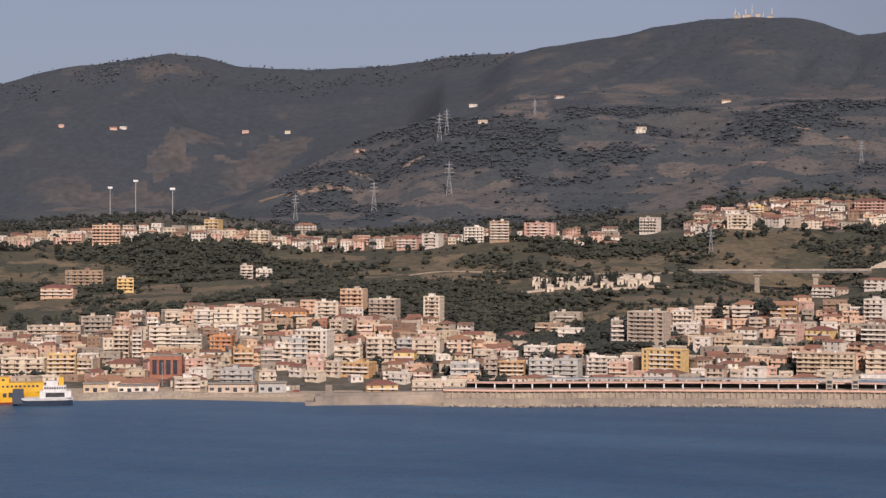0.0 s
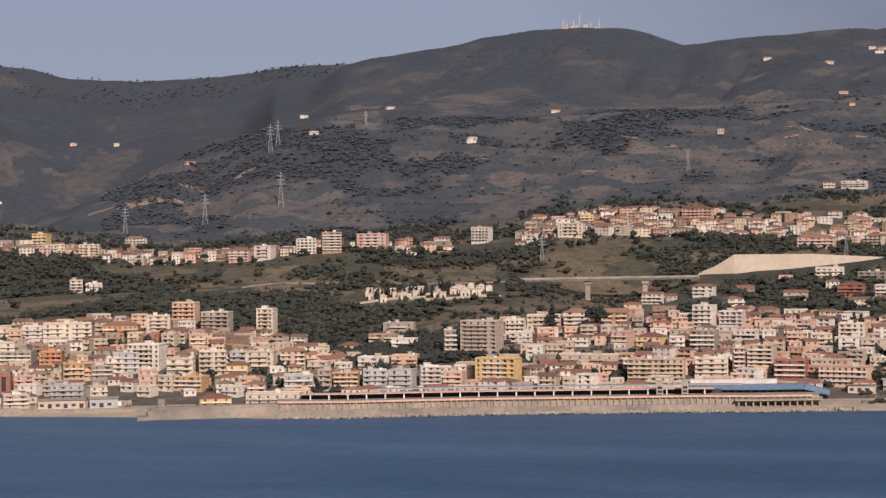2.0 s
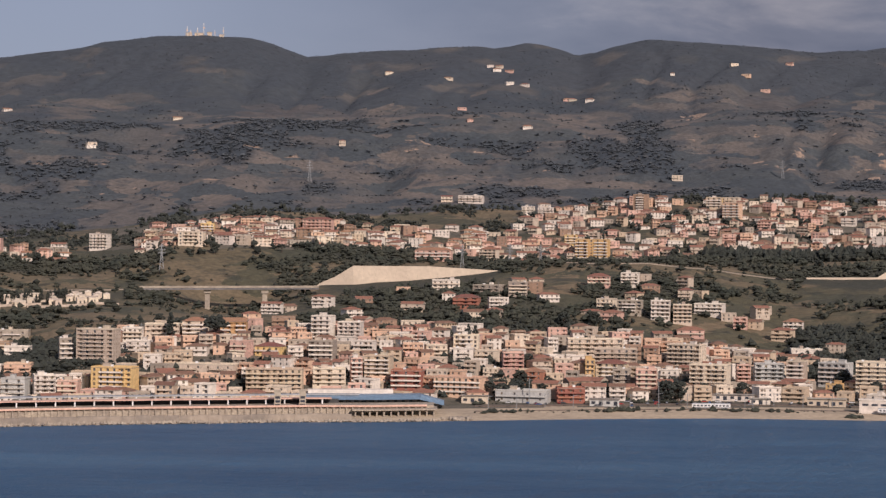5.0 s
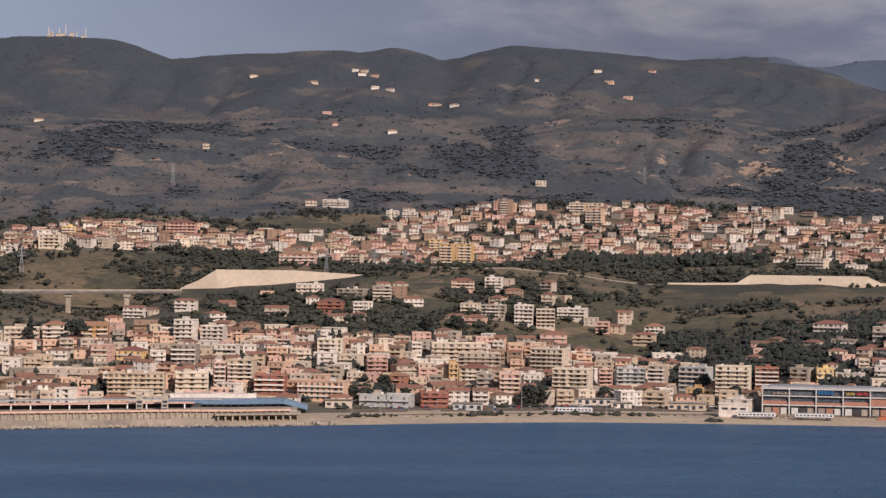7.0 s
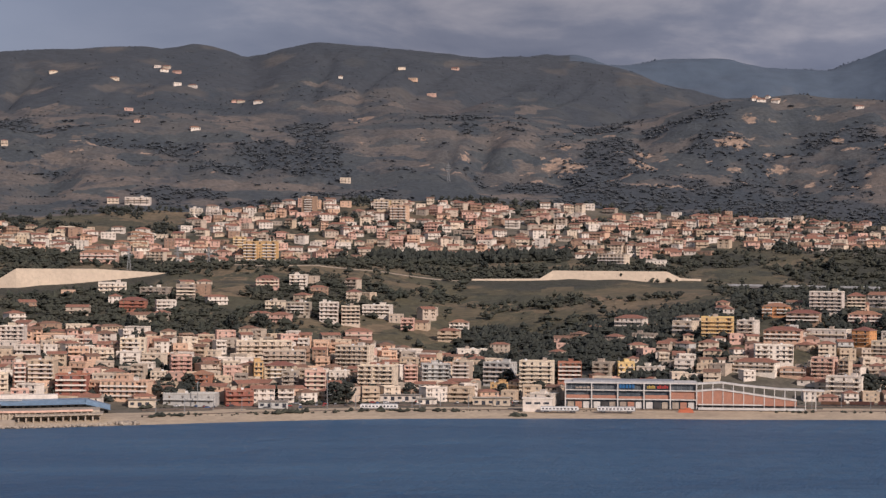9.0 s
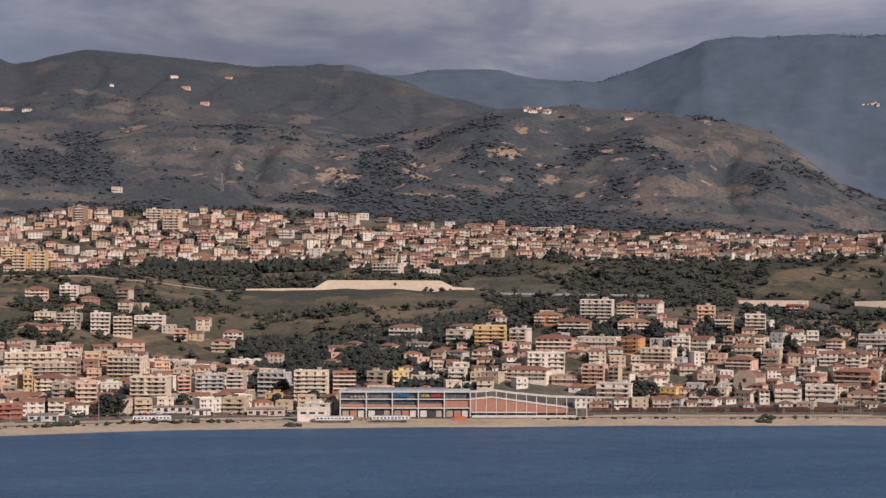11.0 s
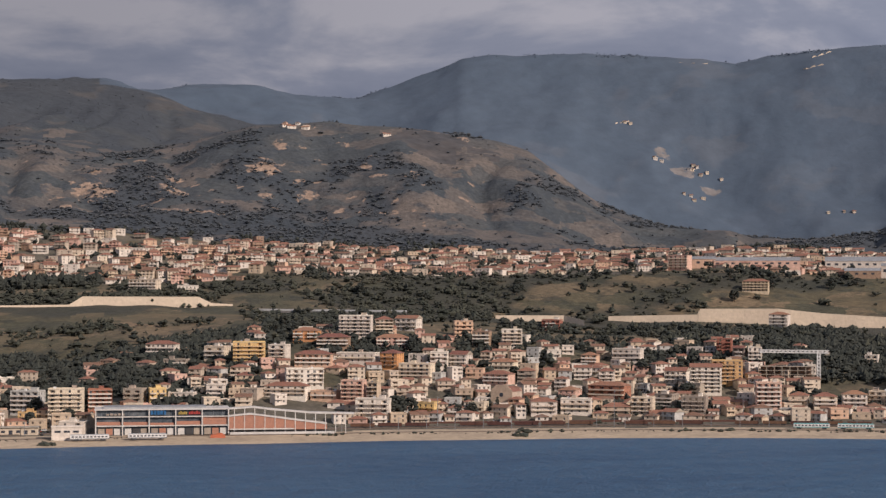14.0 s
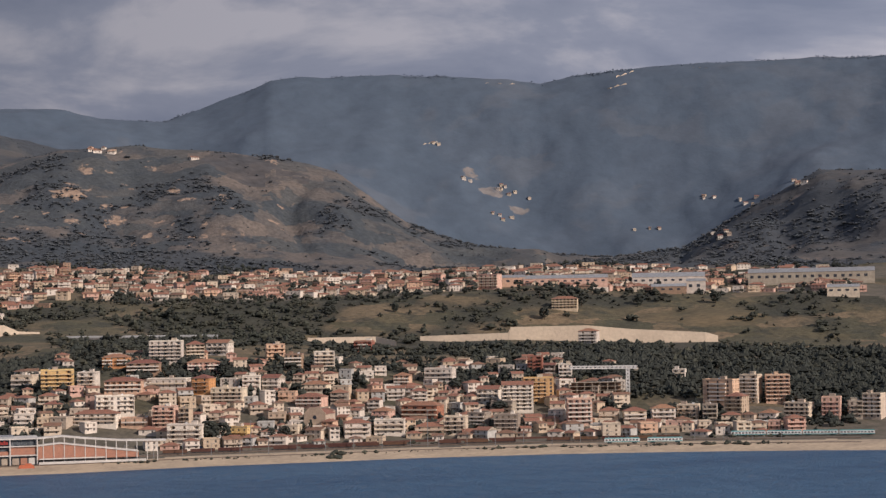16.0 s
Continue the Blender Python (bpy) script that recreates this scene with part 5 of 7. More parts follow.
def icosahedron():
    g = (1 + 5 ** 0.5) / 2
    v = np.array([(-1, g, 0), (1, g, 0), (-1, -g, 0), (1, -g, 0), (0, -1, g), (0, 1, g), (0, -1, -g), (0, 1, -g), (g, 0, -1), (g, 0, 1), (-g, 0, -1), (-g, 0, 1)]) / 1.9
    f = np.array([(0, 11, 5), (0, 5, 1), (0, 1, 7), (0, 7, 10), (0, 10, 11), (1, 5, 9), (5, 11, 4), (11, 10, 2), (10, 7, 6), (7, 1, 8), (3, 9, 4), (3, 4, 2), (3, 2, 6), (3, 6, 8), (3, 8, 9), (4, 9, 5), (2, 4, 11), (6, 2, 10), (8, 6, 7), (9, 8, 1)])
    return v, f


ICO_V, ICO_F = icosahedron()
NPR = np.random.RandomState(11)


OCT_V = np.array([(1, 0, 0), (0, 1, 0), (-1, 0, 0), (0, -1, 0), (0, 0, 1), (0, 0, -1)], float) * 1.1
OCT_F = np.array([(0, 1, 4), (1, 2, 4), (2, 3, 4), (3, 0, 4), (1, 0, 5), (2, 1, 5), (3, 2, 5), (0, 3, 5)])


def clumps(centres, sizes, fine=True):
    """Uneven lumps of foliage at many places, as corners and faces."""
    n = len(centres)
    base, around = (ICO_V, ICO_F) if fine else (OCT_V, OCT_F)
    c = len(base)
    v = base[None] * (1 + NPR.uniform(-0.42, 0.42, (n, c, 1))) * sizes[:, None, :]
    corners = c
    a = NPR.uniform(0, 6.28, n)
    c, s = np.cos(a)[:, None], np.sin(a)[:, None]
    v = np.stack([v[..., 0] * c - v[..., 1] * s, v[..., 0] * s + v[..., 1] * c, v[..., 2]], -1) + centres[:, None, :]
    f = around[None] + corners * np.arange(n)[:, None, None]
    return v.reshape(-1, 3), f.reshape(-1, 3)


def foliage(name, centres, sizes, material, label, category, fine=False):
    v, f = clumps(np.asarray(centres, float), np.asarray(sizes, float), fine)
    me = bpy.data.meshes.new(name)
    me.from_pydata(v.tolist(), [], f.tolist())
    me.materials.append(material)
    me.update()
    return tagged(new(name, me), label, category, kind="stuff")


def scatter(count, b0, b1, near, deep, keep, size, tall=0.8, per=2, absolute=False):
    """Places for bushes: each of a few lumps; keep decides from place, bearing and setback with an array of chances."""
    b = NPR.uniform(b0, b1, count)
    s = np.interp(b, DEG2, SHORE)
    u = NPR.uniform(0, 1, count) ** 0.85
    r = near + (deep - near) * u if absolute else s + near + (deep - near) * u
    z = ground(b, r)
    x, y = r * np.sin(np.radians(b)), r * np.cos(np.radians(b))
    ok = NPR.uniform(0, 1, count) < keep(x, y, z, b, r - s)
    x, y, z, r = x[ok], y[ok], z[ok], r[ok]
    k = size[0] + (size[1] - size[0]) * NPR.uniform(0, 1, len(x)) ** 1.8
    spots, sizes = [], []
    for i in range(per):
        high = NPR.uniform(0.15, 0.85, len(x))
        reach = k * 0.62 * np.sqrt(np.clip(1.05 - (2 * high - 0.8) ** 2, 0.1, 1))
        a, u = NPR.uniform(0, 6.283, len(x)), np.sqrt(NPR.uniform(0, 1, len(x)))
        spots.append(np.stack([x + np.cos(a) * u * reach, y + np.sin(a) * u * reach, z + k * tall * high], -1))
        q = k * NPR.uniform(0.26, 0.52, len(x))
        sizes.append(np.stack([q * NPR.uniform(0.8, 1.3, len(x)), q, q * tall * NPR.uniform(0.7, 1.1, len(x))], -1))
    return np.concatenate(spots), np.concatenate(sizes)


OPEN = ((-9.9, -4.2, 1925), (4.5, 11.5, 1995), (18.8, 22.3, 1992), (22.2, 31.2, 2025))       # kept free before the motorway's walls


def woods(x, y, z, b, off):
    r, free = np.hypot(x, y), 1.0
    for b0, b1, wall in OPEN:
        free = free * np.where((b > b0) & (b < b1) & (r > wall - (125 if b0 == 4.5 else 70)) & (r < wall + 5), 0.0, 1.0)
    return free * np.clip(rough(x, y, 110, 3, 31) * 2.4 + 0.45 + np.where((b > -12) & (b < 9) & (off < 880), 0.34, 0.0), 0.04, 1) * np.where(b > 11, np.where((b > 19) & (off > 620), 0.22, 0.42), 1.0) * np.where((b > -20.2) & (b < -15.2) & (off > 552) & (off < 655), 0.0, 1.0)


def hedges(x, y, z, b, off):
    terrace = np.abs((z / 9.0 + 0.5 * rough(x, y, 200, 2, 40)) % 1.0 - 0.5) < 0.13
    return np.where(b > 9, 0.6, 1.0) * np.where(terrace, 0.9, 0.015) * np.clip(rough(x, y, 200, 3, 51) * 3 + 0.3, 0.03, 1)


def thicket(x, y, z, b, off):
    return 0.02 + 0.98 * forest(x, y, b, np.hypot(x, y)) ** 1.5


def crest(x, y, z, b, off):
    return np.clip(rough(x, y, 90, 3, 65) * 3 + 0.5, 0.05, 1)


def between(x, y, z, b, off):
    return np.clip(rough(x, y, 60, 2, 71) + np.where(b > 9, 0.3, 0.15), 0, 1)


def alleys(x, y, z, b, off):
    return np.clip(rough(x, y, 60, 2, 71) + 0.4, 0, 1)


def grove(x, y, z, b, off):
    return np.clip(rough(x, y, 80, 3, 73) + 0.75, 0, 1)


foliage("scrub", *scatter(40000, -37, 35, 330, 900, woods, (1.8, 8.0), 0.85, 4), LEAF, "dark green scrub and olive trees on the slope", "bushes")
foliage("garden_trees", *scatter(8000, -37, 10, 100, 400, between, (1.8, 6.5), 1.0, 4), PINE, "dark green garden trees between the houses", "trees")
foliage("garden_trees", *scatter(13000, 9, 35, 105, 430, between, (1.8, 7), 1.0, 4), PINE, "dark green gardens among scattered houses", "trees")
foliage("grove", *scatter(6500, 27.5, 36, 200, 560, grove, (2, 7.5), 1.0, 4), PINE, "dense dark grove behind the last houses", "trees")
foliage("grove", *scatter(5200, 4, 12, 190, 440, grove, (2, 7.5), 0.9, 4), PINE, "dense dark trees on the bank above the street", "trees")
foliage("grove", *scatter(2000, -20.5, -15, 200, 330, grove, (2, 7.5), 0.9, 4), PINE, "dark trees in the hollow behind the houses", "trees")
foliage("grove", *scatter(7000, 10, 28, 240, 600, woods, (2, 7.5), 0.9, 4), PINE, "dark trees behind the scattered houses", "trees")
foliage("grove", *scatter(700, 1.7, 7.4, 835, 882, grove, (3.5, 10), 1.3, 5), PINE, "row of tall dark trees below the upper town", "trees")
foliage("street_trees", *scatter(18000, -37, 35, 850, 1280, alleys, (1.8, 7.5), 1.0, 3), PINE, "dark trees among the houses of the upper town", "trees")
foliage("hedgerows", *scatter(36000, -27, 36, 1230, 2150, hedges, (1.5, 4.5), 0.65, 2), HAZED_HILLLEAF, "hedges and olive rows on terraced slopes", "hedges")
foliage("thickets", *scatter(40000, -27, 36, 1235, 1900, thicket, (2.4, 7.0), 0.6, 3), HAZED_HILLLEAF, "thickets on the hillside", "bushes")
foliage("mountain_woods", *scatter(14000, -39, 36, 3080, 3860, thicket, (1.8, 4.0), 0.45, 1, absolute=True), HAZED_FARLEAF, "woods on the mountain sides", "woods")
foliage("ridge_woods", *scatter(9000, -39, 8, 4480, 4660, crest, (3, 8), 0.7, 1, absolute=True), HAZED_FARLEAF, "woods on the mountain ridge", "woods")
foliage("far_ridge_woods", *scatter(3000, 8, 36, 4625, 4655, crest, (2, 6), 0.7, 1, absolute=True), HAZED_RIDGELEAF, "woods along the far ridge", "woods")

# ---- harbour, railway and the larger works ----


def spot(b, off, z):
    """A place by bearing, setback from the shore and height."""
    r = shore(b) + off
    return Vector((r * math.sin(radians(b)), r * math.cos(radians(b)), z))


def stand(b, r, z=None, turn=0.0):
    p = at(b, r)
    if z is not None:
        p.z = z
    return Matrix.Translation(p) @ Matrix.Rotation(radians(-b + turn), 4, "Z")


def ribbon(points, thick, batter=0.0):
    """A wall along (bearing, distance, foot, top), thick metres deep; its face leans back by batter."""
    s = Shape()
    q = lambda b, r, z: Vector((r * math.sin(radians(b)), r * math.cos(radians(b)), z))
    for (b0, r0, f0, t0), (b1, r1, f1, t1) in zip(points, points[1:]):
        a = [q(b0, r0, f0), q(b1, r1, f1), q(b1, r1 + batter, t1), q(b0, r0 + batter, t0)]
        e = [q(b0, r0 + thick, f0), q(b1, r1 + thick, f1), q(b1, r1 + thick, t1), q(b0, r0 + thick, t0)]
        s.quad(a[0], a[1], a[2], a[3])
        s.quad(a[3], a[2], e[2], e[3])
        s.quad(e[1], e[0], e[3], e[2])
        s.quad(a[0], a[3], e[3], e[0])
        s.quad(a[1], e[1], e[2], a[2])
    return s


def along(b0, b1, step, off0, off1, foot, top):
    n = max(1, round((b1 - b0) / step))
    return [(b0 + (b1 - b0) * i / n, shore(b0 + (b1 - b0) * i / n) + off0 + (off1 - off0) * i / n, foot, top) for i in range(n + 1)]


# sea wall of separate cast lengths
wall = tagged(new("sea_wall"), "weathered concrete sea wall above the water", "sea wall", kind="structure")
lengths = along(-22.0, -8.6, 0.42, 5, 6, -1.0, 4.4)
for i, (p, q) in enumerate(zip(lengths, lengths[1:])):
    lift = 0.12 * ((i * 7) % 4)
    part("wall_panel", ribbon([(p[0], p[1], p[2], p[3] + lift), (q[0] - 0.008, q[1], q[2], q[3] + lift)], 3.0, 0.6), SEAWALL, wall)
deck = ribbon(along(-22.0, -6.2, 0.5, 28, 28, 1.0, 8.2), 66)
tagged(new("railway_deck", deck.data("railway_deck", CONCRETE)), "raised concrete deck that carries the railway", "deck", kind="structure")
buttress_wall = tagged(new("retaining_wall"), "buttressed retaining wall under the railway", "retaining wall", kind="structure")
for i in range(84):
    b = -21.9 + i * 0.185
    s = Shape()
    s.box(-0.55, 0.55, -1.4, -0.05, 2.0, 7.4, taper=0.08)
    o = part("buttress", s, CONCRETE, buttress_wall)
    o.matrix_basis = Matrix.Translation(spot(b, 28, 0)) @ Matrix.Rotation(radians(-b), 4, "Z")
part("coping", ribbon(along(-22.0, -6.4, 0.5, 26, 26, 7.5, 8.7), 2.0), PLASTER["pink"], buttress_wall)

# quay with its head
quay = tagged(new("quay"), "pale stone quay with a stepped head and parapet", "quay")
part("quay_wall", ribbon([(-25.75, 1208, -1, 5.6), (-24, 1211, -1, 5.7), (-22.0, 1218, -1, 6.2)], 34, 0.8), SEAWALL, quay)
part("parapet", ribbon([(-25.6, 1212, 5.6, 7.3), (-24, 1214, 5.7, 7.4), (-22.0, 1221, 6.2, 7.6)], 1.2), SEAWALL, quay)
part("step", ribbon([(-26.05, 1206, -1, 2.2), (-25.75, 1206, -1, 2.2)], 14), SEAWALL, quay)
part("light_tower", ribbon([(-25.45, 1224, 5.6, 11.5), (-25.25, 1224, 5.6, 11.5)], 3.5), SEAWALL, quay)
mole = tagged(new("harbour_wall"), "low concrete harbour wall", "harbour wall")
part("wall_panel", ribbon(along(-32.6, -29.4, 0.5, -2, 4, -1, 4.8), 2.5), CONCRETE, mole)
part("wall_panel", ribbon(along(-29.4, -26.1, 0.5, 10, 20, -1, 3.6), 2.5), CONCRETE, mole)


def canopy(b0, b1, off, wide, roof_z, floor_z, skin, label, step=0.55, fascia=0.7):
    """A platform roof on paired columns."""
    thing = tagged(new("platform_canopy"), label, "platform canopy")
    part("roof", ribbon(along(b0, b1, 0.5, off, off, roof_z, roof_z + fascia), wide), skin, thing)
    me = Shape()
    me.box(-0.45, 0.45, -0.3, 0.3, 0, roof_z - floor_z)
    me = me.data("column", WHITE)
    n = int((b1 - b0) / step)
    for i in range(n):
        b = b0 + (i + 0.5) * step
        o = part("column", me, None, thing)
        o.matrix_basis = Matrix.Translation(spot(b, off + 1.0, floor_z)) @ Matrix.Rotation(radians(-b), 4, "Z")
    return thing


# dark paint of real parts; under the canopies it stands in for shade
DARK = surface("dark_paint_and_shade", (0.06, 0.058, 0.06), rough=0.8)
BLUE = surface("blue_sheet_metal", (0.20, 0.29, 0.40), rough=0.45, stain=0.2, fine=0.8)
canopy(-21.3, -9.2, 42, 9, 11.4, 8.2, PLASTER["pink"], "long pale platform canopy on white columns")
canopy(-19.0, -8.4, 60, 9, 12.6, 8.2, ROOF["metal"], "long grey platform canopy behind the tracks")
# added dark panel in place of the shaded gap under the canopies
tagged(new("platform_wall", ribbon(along(-21.3, -9.0, 0.5, 52, 52, 8.2, 10.9), 0.5).data("platform_wall", DARK)), "dark panel standing in for shade under the platform canopy", "wall", kind="structure")
for b in (-10.78, -10.05):
    s = Shape()
    s.box(-2.1, 2.1, -2, 2, 0, 12.5)
    s.box(-2.4, 2.4, -2.3, 2.3, 12.5, 13.0)
    for z in (2.5, 5.0, 7.5):
        s.box(-1.5, 1.5, -2.06, -2.0, z, z + 1.6, 1)
    t = tagged(new("lift_tower", s.data("lift_tower", PLASTER["grey"], GLASS)), "grey concrete lift tower beside the platforms", "lift tower")
    t.matrix_basis = Matrix.Translation(spot(b, 31, 5.2)) @ Matrix.Rotation(radians(-b), 4, "Z")

# blue-roofed station hall
hall = tagged(new("station_hall"), "station hall with a long blue metal roof", "station")
part("wall", ribbon(along(-9.8, -6.5, 0.4, 60, 60, 4.5, 10.2), 14), PLASTER["beige"], hall)
part("roof", ribbon(along(-9.95, -6.6, 0.4, 52, 52, 10.2, 12.6), 24, 9.0), BLUE, hall)
part("gable", ribbon([(-6.6, shore(-6.6) + 52, 10.0, 12.8), (-5.9, shore(-5.9) + 52, 6.0, 8.2)], 20, 6.0), BLUE, hall, "sloping blue end of the roof")
part("upper_storey", ribbon(along(-9.9, -7.4, 0.4, 76, 76, 8.0, 15.2), 10), PLASTER["white"], hall)
for i in range(14):
    s = Shape()
    s.box(-1.6, 1.6, -0.12, 0.0, 6.0, 9.2)
    o = part("window", s, GLASS, hall)
    b = -9.6 + i * 0.225
    o.matrix_basis = Matrix.Translation(spot(b, 60, 0)) @ Matrix.Rotation(radians(-b), 4, "Z")
jetty = tagged(new("old_loading_stage"), "old concrete loading stage on piers", "loading stage")
part("platform", ribbon(along(-8.6, -6.1, 0.4, 18, 18, 5.6, 6.5), 22), CONCRETE, jetty)
for i in range(12):
    s = Shape()
    s.box(-0.5, 0.5, -0.5, 0.5, 0, 4.4)
    o = part("pier", s, CONCRETE, jetty)
    b = -8.5 + i * 0.21
    o.matrix_basis = Matrix.Translation(spot(b, 20, 1.2)) @ Matrix.Rotation(radians(-b), 4, "Z")

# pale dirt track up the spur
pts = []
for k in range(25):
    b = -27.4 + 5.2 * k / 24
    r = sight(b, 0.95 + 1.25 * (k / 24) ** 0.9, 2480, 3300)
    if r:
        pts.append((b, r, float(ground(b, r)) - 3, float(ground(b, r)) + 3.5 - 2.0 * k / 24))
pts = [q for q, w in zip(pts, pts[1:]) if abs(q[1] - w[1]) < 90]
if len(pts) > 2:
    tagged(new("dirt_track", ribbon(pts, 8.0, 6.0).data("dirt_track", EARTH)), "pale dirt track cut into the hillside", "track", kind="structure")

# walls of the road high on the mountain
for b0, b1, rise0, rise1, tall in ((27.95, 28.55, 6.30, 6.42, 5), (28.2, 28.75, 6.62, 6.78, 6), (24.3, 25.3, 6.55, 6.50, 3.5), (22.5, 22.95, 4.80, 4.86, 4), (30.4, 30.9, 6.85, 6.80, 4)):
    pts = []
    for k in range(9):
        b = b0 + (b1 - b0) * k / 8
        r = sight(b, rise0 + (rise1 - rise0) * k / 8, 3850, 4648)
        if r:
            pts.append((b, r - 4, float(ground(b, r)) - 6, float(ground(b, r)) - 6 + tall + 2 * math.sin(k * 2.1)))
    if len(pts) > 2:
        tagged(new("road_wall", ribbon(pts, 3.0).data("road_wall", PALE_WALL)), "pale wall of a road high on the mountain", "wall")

# motorway: retaining walls, barriers and viaducts


def retaining(points, label):
    t = tagged(new("motorway_retaining_wall"), label, "retaining wall")
    for p, q in zip(points, points[1:]):
        n = max(1, round(abs(q[0] - p[0]) / 0.3))
        for i in range(n):
            u, v = i / n, (i + 1) / n
            mixd = lambda k: [p[j] + (q[j] - p[j]) * k for j in range(4)]
            a, e = mixd(u), mixd(v)
            e[0] -= 0.0009
            part("wall_panel", ribbon([a, e], 5.0, 1.5), PALE_WALL, t)
    return t


retaining([(-9.75, 1931, 70, 75.0), (-9.15, 1925, 70, 83.1), (-8.6, 1920, 70, 94.6), (-6.4, 1922, 72, 94.6), (-4.36, 1925, 80, 91.0)], "high pale concrete retaining wall of the motorway")
retaining([(4.6, 1990, 80, 86.2), (6.6, 1990, 80, 87.0), (6.98, 1992, 80, 95.2), (10.3, 2000, 80, 94.9), (10.7, 2004, 80, 88.3), (11.3, 2006, 80, 87.2)], "long pale retaining wall with sloping ends")
retaining([(22.3, 2021, 62, 75.0), (24.88, 2015, 62, 77.0), (24.97, 2015, 60, 82.9), (27.2, 2020, 58, 83.2), (28.5, 2027, 58, 78.4), (30.64, 2036, 58, 73.8), (31.0, 2040, 58, 70.0)], "stepped pale retaining wall under the fields")
retaining([(19.0, 1995, 70, 76.0), (21.0, 1995, 70, 76.0), (21.6, 1975, 66, 71.5)], "low pale wall at the field's edge")
for pts, words in (([(-23, 1912, 60, 66.3), (-19, 1910, 60, 70.5), (-14.8, 1880, 62, 73.9)], "grey concrete motorway barrier"),
                   ([(-4.3, 1960, 84, 95.5), (0, 1975, 88, 97.8), (4.6, 1985, 84, 96.0)], "grey concrete motorway barrier along the bench")):
    fine = [(b, r + (q - r) * i / 12) for (b0, r, _, _), (b1, q, _, _) in zip(pts, pts[1:]) for i in range(12) for b in [b0 + (b1 - b0) * i / 12]]
    pts = [(b, r, float(ground(b, r)) - 2, float(ground(b, r)) + 1.1) for b, r in fine]
    tagged(new("motorway_barrier", ribbon(pts, 1.0).data("motorway_barrier", SEAWALL)), words, "barrier")


# stained grey, darker than the piers: the deck's shade is in the colour
SHADED_GIRDER = surface("stained_grey_girder_shaded", (0.20, 0.19, 0.19), (0.13, 0.125, 0.13), scale=0.05, fine=0.5, stain=0.25, rough=0.9)


def viaduct(b0, b1, r, z0, z1, piers, label, parapet):
    t = tagged(new("viaduct"), label, "viaduct")
    part("deck", ribbon([(b0, r, z0 - 2.4, z0), (b1, r + 4, z1 - 2.4, z1)], 13), SHADED_GIRDER, t)
    part("parapet", ribbon([(b0, r - 0.5, z0 - 0.8, z0 + 1.2), (b1, r + 3.5, z1 - 0.8, z1 + 1.2)], 0.45), parapet, t)
    for b in piers:
        s = Shape()
        foot = float(ground(b, r + 6)) - 4
        s.box(-2.4, 2.4, -1.6, 1.6, foot, z0 - 5.2, taper=0.2)
        s.box(-3.4, 3.4, -3.0, 3.0, z0 - 5.2, z0 - 2.6)
        o = part("pier", s, CONCRETE, t)
        o.matrix_basis = Matrix.Translation((r + 6) * Vector((math.sin(radians(b)), math.cos(radians(b)), 0))) @ Matrix.Rotation(radians(-b), 4, "Z")
    return t


viaduct(-14.8, -9.6, 1862, 73.0, 74.4, (-12.85, -11.18), "grey concrete motorway viaduct on stout piers", CONCRETE)
viaduct(12.0, 16.4, 1945, 82.2, 80.6, (12.9, 13.8, 14.7, 15.6), "grey viaduct with a sheet-metal noise screen", ROOF["metal"])

# shopping centre on the shore
mall = tagged(new("shopping_centre"), "long glazed shopping centre with white frame and orange panels", "shopping centre")
mall.matrix_basis = stand(9.28, 1350, 3.5, 1.0)
PANEL = surface("orange_panels", (0.40, 0.19, 0.12), (0.33, 0.17, 0.12), rough=0.75, fine=1.5, stain=0.25)
SCREEN = surface("tinted_glazing", (0.07, 0.085, 0.10), (0.12, 0.13, 0.14), rough=0.2, scale=0.12, stain=0.4, fine=0.5, bump=0)
OFFWHITE = surface("weathered_white_paint", (0.62, 0.60, 0.57), (0.50, 0.48, 0.45), rough=0.7, scale=0.2, stain=0.2)
s = Shape(); s.box(-45, 45, 2.0, 30, 0, 17); body = part("body", s, SCREEN, mall)
s = Shape(); s.box(-46, 46, -0.4, 31, 17.2, 18.0); part("roof", s, OFFWHITE, mall)
s = Shape(); s.box(-40, 30, 6, 28, 18.0, 19.0); part("skylight", s, ROOF["metal"], mall)
for z, h in ((12.3, 0.6), (6.1, 0.7)):
    s = Shape(); s.box(-45.5, 45.5, -0.4, 1.9, z, z + h); part("beam", s, OFFWHITE, mall)
for i in range(6):
    s = Shape(); x = -45 + i * 18; s.box(x - 0.4, x + 0.4, -0.5, 0.9, 0, 17.2); part("column", s, OFFWHITE, mall)
for i in range(5):
    x = -45 + i * 18
    s = Shape(); s.box(x + 0.6, x + 17.4, 0.9, 1.9, 6.9, (9.2, 9.0, 8.4, 9.4, 12.2)[i]); part("panel", s, PANEL, mall)
    for k in range(3):
        s = Shape(); u = x + 1.5 + k * 5.4; s.box(u, u + 4.4, 1.2, 1.9, 0.2, 4.6); part("shop_front", s, (PLASTER["grey"], PANEL, OFFWHITE, DARK)[(i * 2 + k) % 4], mall)
for i in range(30):
    s = Shape(); x = -44 + i * 3.03; s.box(x - 0.1, x + 0.1, 1.7, 1.95, 13.0, 17.0); part("mullion", s, STEEL, body)
